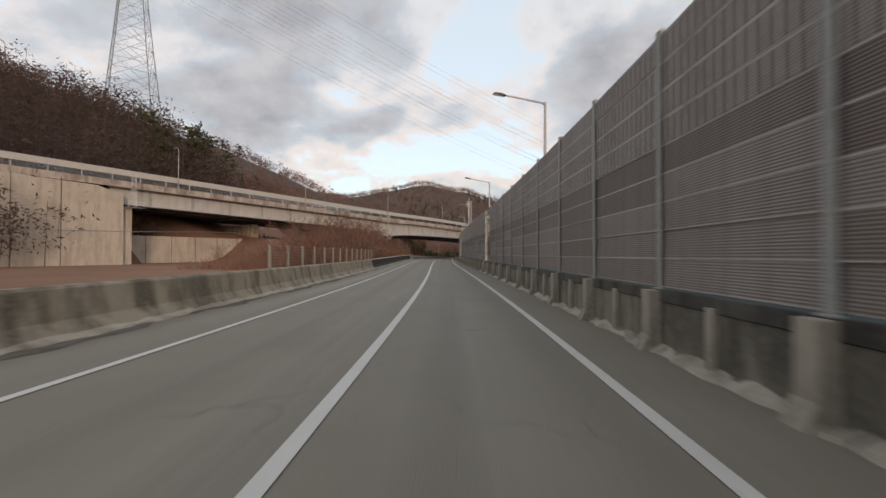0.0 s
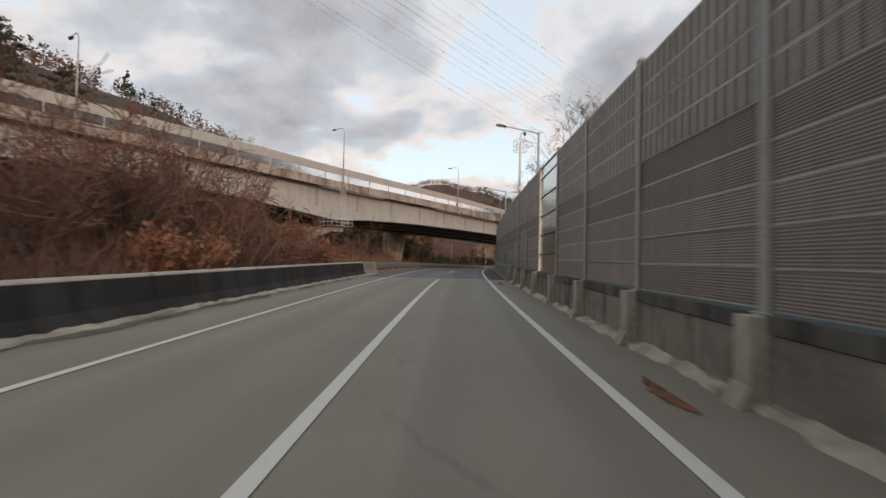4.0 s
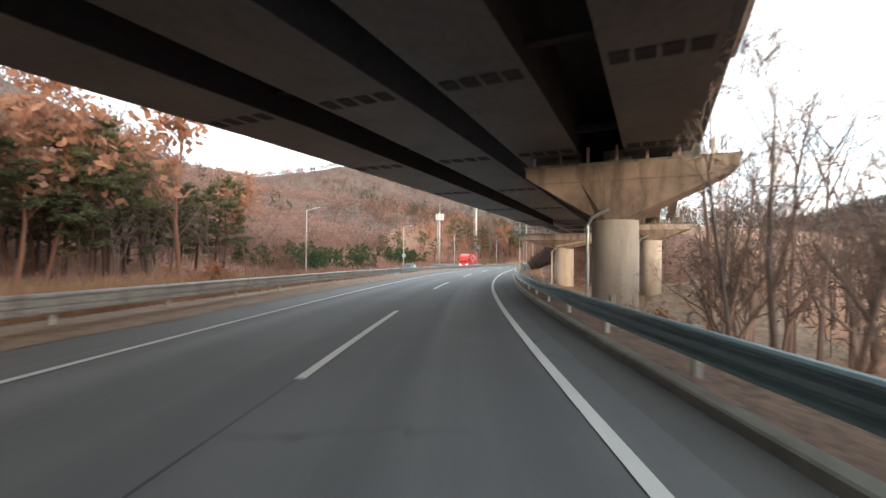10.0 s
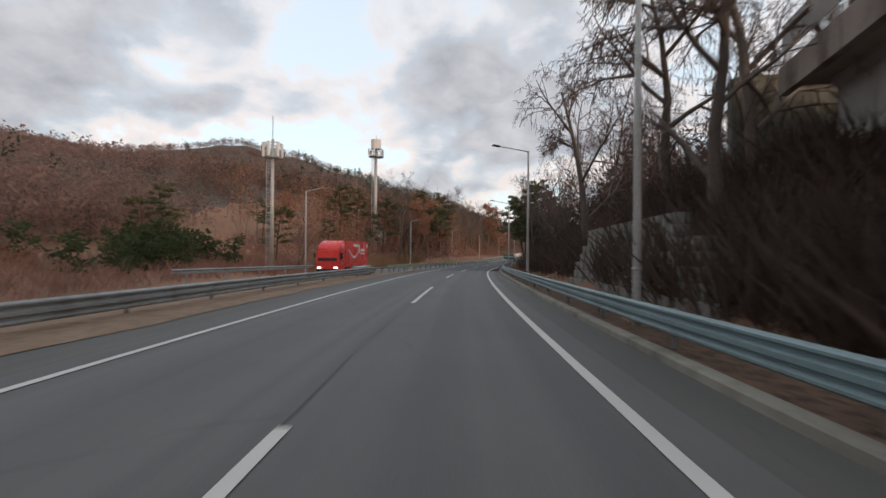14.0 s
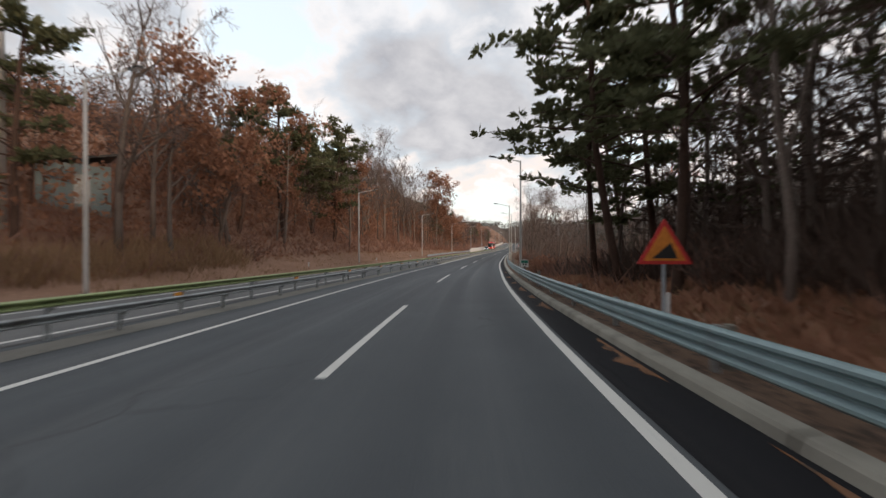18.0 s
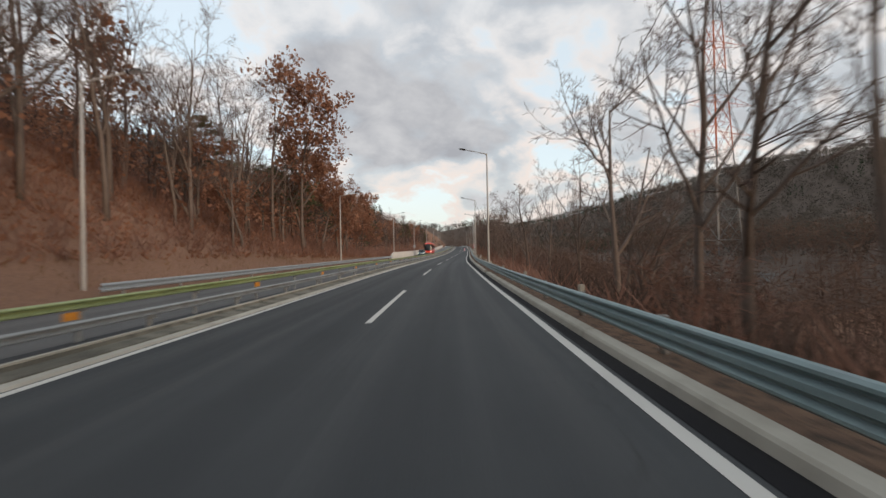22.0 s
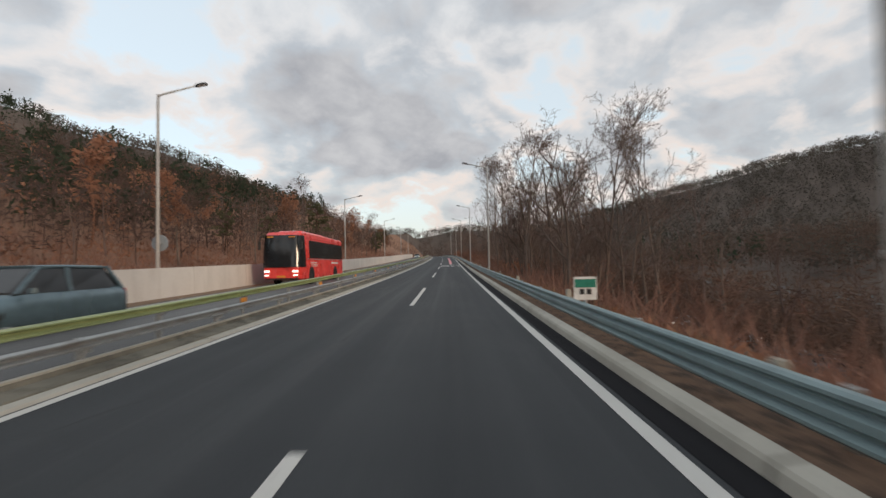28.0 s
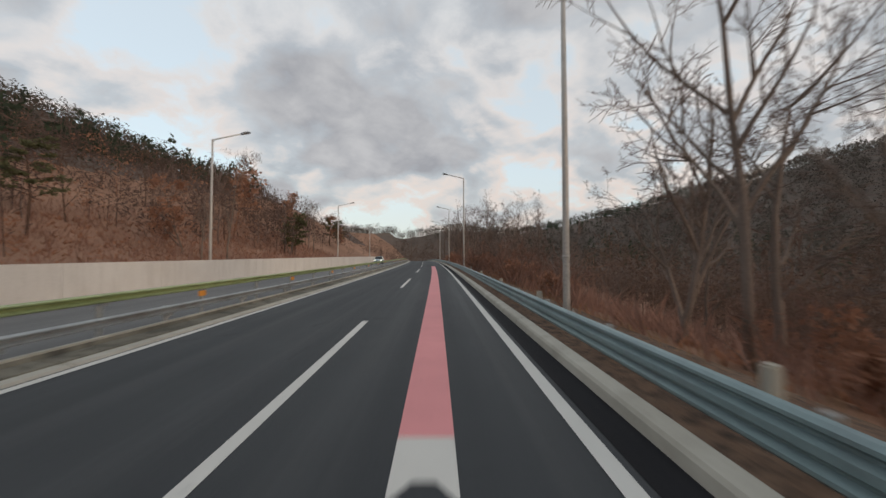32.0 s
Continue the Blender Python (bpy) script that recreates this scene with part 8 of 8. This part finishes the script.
strokes("thicket", 19000, band([(4, 266, 300, 7.4, 20), (1.2, 258, 268, 10, 20), (3.0, 300, 345, 9.5, 22), (1.5, 345, 420, 8, 20), (2.2, 144, 173, 7, 18), (0.8, 247, 262, 7.2, 10.5), (0.5, 254, 262, 10.5, 16)]),
        (0.6, 1.9), (0.02, 0.06), M_THICKET, "dark leafless thicket on the right-hand bank", "brush", blades=6, lean=0.45, seed=14)
strokes("reed_grass", 19000, band([(5, 90, 140, -28, -9.5), (3, 118, 215, -20, -9.2), (1, 300, 345, -19, -15)]),
        (0.5, 1.4), (0.012, 0.035), M_GRASS, "ochre reed grass on the low bank", "grass", blades=5, lean=0.4, seed=15)
strokes("dry_grass", 22000, band([(3, 112, 215, -11, -8.2), (3, 150, 330, 6.2, 8.5), (2, 330, 478, -16, -13), (3, 345, 680, 5.6, 7.5), (1.5, 280, 345, 6.5, 12), (1.2, 0, 112, -10, -7.2), (2, 480, 690, -14.5, -12.8)]),
        (0.15, 0.5), (0.008, 0.022), M_GRASS, "dry straw-coloured verge grass", "grass", blades=3, lean=0.5, seed=6)


def hills(lo, hi, keep, side=0):
    """Tree places on the hillsides that face the road."""
    def f(n, rng):
        x, y = rng.uniform(-700, 900, n), rng.uniform(-60, 1250, n)
        s, o = nearest(x, y)
        d = np.abs(o)
        patch = np.sin(x * 0.013 + 1.3) * np.cos(y * 0.017 - 0.6) + 0.6 * np.sin(x * 0.041 + y * 0.03) + 0.25 * np.sin(x * 0.11 - y * 0.13)
        ok = (d > lo) & (d < hi) & (patch > keep[0]) & (patch < keep[1])
        if side:
            ok &= (x < 70) == (side < 0)
        w_ = (x - VO.x) * VN.x + (y - VO.y) * VN.y
        u_ = (x - VO.x) * VD.x + (y - VO.y) * VD.y
        ok &= ~((w_ > -27) & (u_ > -150) & (u_ < 150) & (o < 34) & (s < 262))
        x, y, d, s = x[ok], y[ok], d[ok], s[ok]
        z = ground_height(x, y)
        tx_, ty_ = np.interp(s, LUT_S, LUT_X) - x, np.interp(s, LUT_S, LUT_Y) - y
        q = 40 / np.maximum(40, np.hypot(tx_, ty_))
        front = (d < 140) | (ground_height(x + tx_ * q, y + ty_ * q) < z + 3)
        x, y, z, d = x[front], y[front], z[front], d[front]
        return x, y, z, rng.uniform(0.7, 1.25, len(x)) * np.interp(d, [lo, 300, 900], [0.85, 1.05, 1.3])
    return f


def crowns(name, n, points, quads, tall, wide, leaf, material, label, seed, pointed=0.0, face_up=0.8):
    """Joined small trees: a stem and a round cloud of small leaf-like pieces each."""
    rng = np.random.default_rng(seed)
    x, y, z, k = points(n, rng)
    m = len(x)
    H = rng.uniform(*tall, m) * k
    W = rng.uniform(*wide, m) * k
    base = np.stack([x, y, z], 1)
    a = rng.uniform(0, 6.283, m)
    side = np.stack([np.cos(a), np.sin(a), 0 * a], 1) * (0.006 * H)[:, None]
    top = base + np.stack([rng.normal(0, 0.03, m) * H, rng.normal(0, 0.03, m) * H, H * 0.9], 1)
    stem = np.stack([base - side - [0, 0, 0.4], base + side - [0, 0, 0.4], top + side * 0.3, top - side * 0.3], 1)
    d = rng.normal(0, 1, (m, quads, 3))
    d /= np.linalg.norm(d, axis=2, keepdims=True)
    r = rng.uniform(0.35, 1.0, (m, quads, 1)) ** 0.6
    hz = d[:, :, 2:] * r
    shrink = 1 - pointed * np.clip(hz * 0.5 + 0.5, 0, 1)
    c = base[:, None, :] + np.concatenate([d[:, :, :2] * r * W[:, None, None] * shrink, (0.56 + 0.42 * hz) * H[:, None, None]], 2)
    face = rng.normal(0, 0.75, (m, quads, 3)) + [0, 0, face_up]
    e1 = np.cross(face, rng.normal(0, 1, (m, quads, 3)))
    e1 /= np.linalg.norm(e1, axis=2, keepdims=True) + 1e-6
    e2 = np.cross(e1, face)
    e2 /= np.linalg.norm(e2, axis=2, keepdims=True) + 1e-6
    l_ = rng.uniform(*leaf[0], (m, quads, 1)) * k[:, None, None]
    w_ = rng.uniform(*leaf[1], (m, quads, 1)) * k[:, None, None]
    cloud = np.stack([c - e1 * l_, c + e2 * w_, c + e1 * l_, c - e2 * w_ * 0.8], 2).reshape(-1, 4, 3)
    v = np.concatenate([stem, cloud]).reshape(-1, 3)
    me = bpy.data.meshes.new(name)
    nf = len(v) // 4
    me.vertices.add(len(v))
    me.vertices.foreach_set("co", v.astype(np.float32).ravel())
    me.loops.add(len(v))
    me.loops.foreach_set("vertex_index", np.arange(len(v), dtype=np.int32))
    me.polygons.add(nf)
    me.polygons.foreach_set("loop_start", np.arange(0, len(v), 4, dtype=np.int32))
    me.update(calc_edges=True)
    me.validate()
    me.materials.append(material)
    solid(name, me, None, label, "woods", kind="stuff")


crowns("winter_woods", 80000, hills(70, 900, (-2, 0.95), -1), 24, (5.5, 9.0), (2.2, 3.4), ((0.45, 0.95), (0.2, 0.45)), M_WOODS_WARM, "leafless russet woods covering the hills", 27, face_up=1.3)
crowns("winter_woods", 80000, hills(70, 900, (-2, 0.95), 1), 24, (5.5, 9.0), (2.2, 3.4), ((0.45, 0.95), (0.2, 0.45)), M_WOODS_GREY, "leafless woods covering the hills, toned grey-brown for haze", 7, face_up=1.3)
crowns("hill_pines", 60000, hills(55, 800, (0.72, 3)), 14, (6.0, 10.0), (1.5, 2.4), ((0.5, 1.0), (0.35, 0.6)), M_WOODS_PINE, "patches of dark pine wood on the hills", 8, 0.7)
crowns("hillside_trees", 4000, band([(1.6, 140, 240, -95, -40), (2.6, 0, 125, -135, -56), (1.0, 240, 335, -95, -45), (3.6, 335, 500, -95, -26), (4.2, 500, 720, -95, -24), (0.8, 690, 880, -60, 40)]), 80, (5.0, 9.0), (1.6, 2.8), ((0.25, 0.55), (0.03, 0.09)), M_WOODS, "thin leafless trees on the near slopes", 9)
crowns("hill_thicket", 1000, band([(1, -20, 42, -140, -54)]), 56, (5.5, 9.0), (2.4, 3.8), ((0.3, 0.6), (0.08, 0.2)), M_WOODS, "tall close-grown woods above the viaduct", 20)
crowns("hill_thicket", 1700, band([(1, 42, 135, -140, -54)]), 56, (9.0, 14.5), (2.4, 3.8), ((0.3, 0.6), (0.08, 0.2)), M_WOODS, "tall close-grown woods above the viaduct", 22)
crowns("hill_thicket", 1500, band([(1, 175, 310, -105, -40)]), 70, (5.5, 9.5), (2.2, 3.4), ((0.3, 0.6), (0.08, 0.2)), M_WOODS_WARM, "close-grown brown woods on the slopes", 19)
crowns("hillside_oaks", 820, band([(1.2, 140, 240, -95, -40), (3.4, 322, 480, -50, -18.5), (2.6, 335, 500, -80, -26), (1.0, 500, 720, -90, -24)]), 90, (5.0, 8.5), (1.8, 2.8), ((0.14, 0.26), (0.10, 0.2)), M_LEAF, "russet-leaved oaks on the near slopes", 12)
crowns("crest_pines", 260, band([(2, 560, 760, -98, -58), (1, 520, 620, -70, -40)]), 60, (6.0, 10.0), (1.8, 2.8), ((0.35, 0.7), (0.2, 0.4)), M_WOODS_PINE, "dark pines along the crest of the hill", 31, 0.6)
crowns("valley_trees", 1088, band([(1.2, 146, 232, 22, 80), (1.0, 275, 340, 24, 60), (0.9, 278, 345, 12, 30)]), 95, (5.0, 9.0), (1.8, 3.0), ((0.25, 0.55), (0.03, 0.08)), M_THICKET, "dark leafless trees filling the valley", 10)
crowns("valley_trees", 4112, band([(3.0, 345, 470, 16, 130), (3.4, 470, 640, 20, 56), (2.6, 470, 660, 68, 140), (1.0, 640, 760, 14, 90)]), 95, (5.0, 9.0), (1.8, 3.0), ((0.25, 0.55), (0.03, 0.08)), M_VALLEY, "brown leafless trees filling the valley", 11)


def low_tree(seed, leafy):
    """A light tree of few bars, for the rows behind."""
    t = Tree(seed)
    spec = dict(bend=0.14, lift=(0.05, 0.1, 0.05), fine_from=9, depth=3, kids=(9, 5, 3), start=(0.25, 0.2, 0.2), spread=(0.42, 0.5, 0.5), ratio=(0.5, 0.5, 0.5), leaf=3 if leafy else 0, leaf_spread=0.5, leaf_size=0.3)
    g = t.wood
    t.fine = g
    t.limb(Vector((0, 0, -0.4)), Vector((0, 0, 1)), t.r.uniform(8, 11), 0.13, 0, spec)
    v = np.array([tuple(p) for p in g.v])
    return v, g.f


def joined_trees(name, n, points, kinds, material, label, seed):
    rng = np.random.default_rng(seed)
    x, y, z, k = points(n, rng)
    V, F, base = [], [], 0
    for i in range(len(x)):
        v, f = kinds[i % len(kinds)]
        a = rng.uniform(0, 6.283)
        sc = k[i] * rng.uniform(0.7, 1.0)
        c, s_ = math.cos(a) * sc, math.sin(a) * sc
        V.append(np.stack([v[:, 0] * c - v[:, 1] * s_ + x[i], v[:, 0] * s_ + v[:, 1] * c + y[i], v[:, 2] * sc + z[i]], 1))
        F += [tuple(base + q for q in face) for face in f]
        base += len(v)
    me = bpy.data.meshes.new(name)
    me.from_pydata(np.concatenate(V).tolist(), [], F)
    me.materials.append(material)
    solid(name, me, None, label, "woods", kind="stuff")




def back_list(leafy):
    def f(n, rng):
        rows = [b for b in BACK if b[3] == leafy]
        p = rd(np.array([b[0] for b in rows]), np.array([b[1] for b in rows]), 0)
        return p[:, 0], p[:, 1], ground_height(p[:, 0], p[:, 1]), np.array([b[2] for b in rows]) * 1.25
    return f


LOW = [low_tree(s, False) for s in (71, 72, 73, 74)]
joined_trees("background_trees", 0, back_list(False), LOW, M_TWIG, "leafless trees behind the roadside rows", 23)
joined_trees("background_oaks", 0, back_list(True), [low_tree(s, True) for s in (75, 76)], M_LEAF, "russet-leaved oaks behind the roadside rows", 24)
joined_trees("background_trees", 200, band([(1.4, 150, 240, -75, -42), (2.4, 335, 480, -60, -26), (2.6, 480, 690, -75, -26), (2.4, 345, 640, 16, 60), (1.2, 285, 335, 20, 42), (0.9, 690, 880, -40, 30)]), LOW, M_VALLEY, "rows of leafless trees further up the slopes", 21)


def join_brush():
    """The shrubs of the rows behind as one object."""
    mats, V, F, M_, base = [], [], [], [], 0
    thin_ = [make_shrub(57, 2.4, n=5), make_shrub(58, 2.8, n=6), make_shrub(59, 1.9, leaf=3, n=5)]
    light = [[t.wood.mesh("stems", M_BARK, True), t.fine.mesh("twigs", M_BRUSH)] for t in thin_]
    for i, (k, m) in enumerate(BRUSHWOOD):
        own = [k.data] + [c.data for c in k.children]
        for q_, me in enumerate(own if k in BUSHES else light[2 if k is SHRUBS[1] else i % 2]):
            mat = own[q_].materials[0]
            if mat not in mats:
                mats.append(mat)
            co = np.empty(len(me.vertices) * 3)
            me.vertices.foreach_get("co", co)
            V.append(co.reshape(-1, 3) @ np.array(m.to_3x3()).T + np.array(m.translation))
            F += [tuple(base + q for q in f.vertices) for f in me.polygons]
            M_ += [mats.index(mat)] * len(me.polygons)
            base += len(me.vertices)
    me = bpy.data.meshes.new("brushwood")
    me.from_pydata(np.concatenate(V).tolist(), [], F)
    for m in mats:
        me.materials.append(m)
    me.polygons.foreach_set("material_index", M_)
    solid("brushwood", me, None, "leafless shrubs behind the roadside rows", "brush", kind="stuff")


join_brush()

# fallen needles along the kerb
rn = random.Random(9)
nl = thing("fallen_needles", at(306, 4.2), "rust-brown drifts of fallen needles along the kerb", "leaf litter", kind="stuff")
for a, b in ((296, 302), (303, 306), (309, 316), (318, 321), (325.5, 327.6), (329, 330.2), (332, 334.6), (337, 338.3), (342, 344.2), (349.5, 351), (116, 122), (126, 129), (131, 136), (98, 102), (66, 67.4), (71, 71.8), (77.5, 79)):
    n = 14
    ss = np.linspace(a, b, n)
    inner = [float(rail_r(s) if s > 143 else 4.75) - 0.62 - (0.05 + 0.32 * rn.random()) * max(0.0, math.sin(math.pi * i / (n - 1))) ** 0.7 for i, s in enumerate(ss)]
    outer = [float(rail_r(s) if s > 143 else 4.75) - 0.62 for s in ss]
    g = Geo().add([rd(s, o, 0.016) for s, o in zip(ss, inner)] + [rd(s, o, 0.03) for s, o in zip(ss, outer)], [(i, n + i, n + i + 1, i + 1) for i in range(n - 1)])
    part("needle_drift", g, M_RUST, nl, local=False)

# stone block wall at the foot of the slope
sw_ = thing("stone_wall", at(262, 7.4), "grey coursed stone block retaining wall at the slope foot", "wall", kind="structure")
blk = [Geo().box((0, 0, 0), (0.5, 0.9 * k, 0.38), bevel=0.05).mesh("stone_block", M_STONE) for k in (0.9, 1.0, 1.1)]
for r in range(8):
    for i in range(14):
        s = 252 + i * 1.0 + (0.5 if r % 2 else 0)
        top = np.interp(s, [252, 256, 266], [0.9, 3.0, 3.2])
        if 0.2 + r * 0.4 < top:
            part("stone_block", rn.choice(blk), None, sw_, local=False, m=at(s, 7.2 + r * 0.16 + rn.uniform(-0.03, 0.03), 0.05 + r * 0.4))
# fence along the barrier
fe = thing("mesh_fence", at(20, -6.9), "brown wire-mesh fence with pale concrete posts behind the barrier", "fence", kind="structure")
fp = Geo().box((0, 0, 1.0), (0.14, 0.14, 2.3), bevel=0.02).mesh("fence_post", M_KERB_OLD)
FENCE = [Vector(rd(s, -6.95, -0.05)) for s in np.arange(26.0, 58.5, 2.45)]
for p in FENCE:
    part("fence_post", fp, None, fe, local=False, m=Matrix.Translation(p))
for z in np.arange(1.05, 2.1, 0.15):
    part("fence_wire", Geo().tube([p + Vector((0, 0, float(z))) for p in FENCE], 0.008, 4), M_RAIL_OLD, fe, local=False)
mesh_g = Geo()
for p, q in zip(FENCE, FENCE[1:]):
    for f in np.arange(0.04, 1.0, 0.06):
        a = p.lerp(q, float(f)) + Vector((0, 0, 1.0))
        mesh_g.tube([a, a + Vector((0, 0, 1.05))], 0.007, 3, False)
part("wire_mesh", mesh_g, M_RUST, fe, "rusty wire mesh", local=False)


def ground_patch(name, s0, s1, o0, o1, lift, material, label, category):
    """A sheet that lies on the ground."""
    ns, no = 44, 36
    g = Geo()
    P_ = np.array([rd(s, o, 0) for s in np.linspace(s0, s1, ns) for o in np.linspace(o0, o1, no)])
    z = ground_height(P_[:, 0], P_[:, 1])
    rr = np.random.default_rng(2).uniform(-0.06, 0.12, len(z))
    rim = np.array([min(i, ns - 1 - i, j, no - 1 - j) for i in range(ns) for j in range(no)])
    rr -= np.where(rim == 0, lift + 0.25, np.where(rim == 1, lift * 0.6, 0.0))
    g.add([(P_[i, 0], P_[i, 1], z[i] + lift + rr[i]) for i in range(len(z))], [(i * no + j, i * no + j + 1, (i + 1) * no + j + 1, (i + 1) * no + j) for i in range(ns - 1) for j in range(no - 1)])
    solid(name, g, material, label, category, kind="structure")


ground_patch("slope_paving", 227, 256, 8.2, 30, 0.12, M_SLOPE, "red-brown netted slope under the last span", "slope")
ground_patch("stone_slope", 206, 228, 9, 30, 0.12, M_NET, "stony wire-netted slope below the abutment", "slope")
ground_patch("valley_road", 478, 660, 58, 66, 0.25, M_SHOULDER, "pale service road in the valley", "road")
ground_patch("car_park", 530, 566, 27, 40, 0.2, M_SHOULDER, "grey car park among the trees", "car park")
pt = random.Random(5)
for s, o in ((541, 33.5), (538.5, 29), (545, 36.5), (551, 30), (556, 35), (560, 31)):
    q_ = rd(s, o)
    car(Matrix.Translation((q_[0], q_[1], gz_at(q_[0], q_[1]) + 0.25)) @ Matrix.Rotation(pt.uniform(0, 6.28), 4, "Z"), pt.choice((M_WHITECAR, M_SILVER, M_CARBLUE)), "parked car in the valley car park", 4.4, 1.78, 1.5)
for s, o in ((505, 62.5), (494, 61), (548, 62)):
    q_ = rd(s, o)
    car(Matrix.Translation((q_[0], q_[1], gz_at(q_[0], q_[1]) + 0.3)) @ Matrix.Rotation(radians(-32), 4, "Z"), M_WHITECAR, "white car on the valley road", 4.4, 1.78, 1.5)
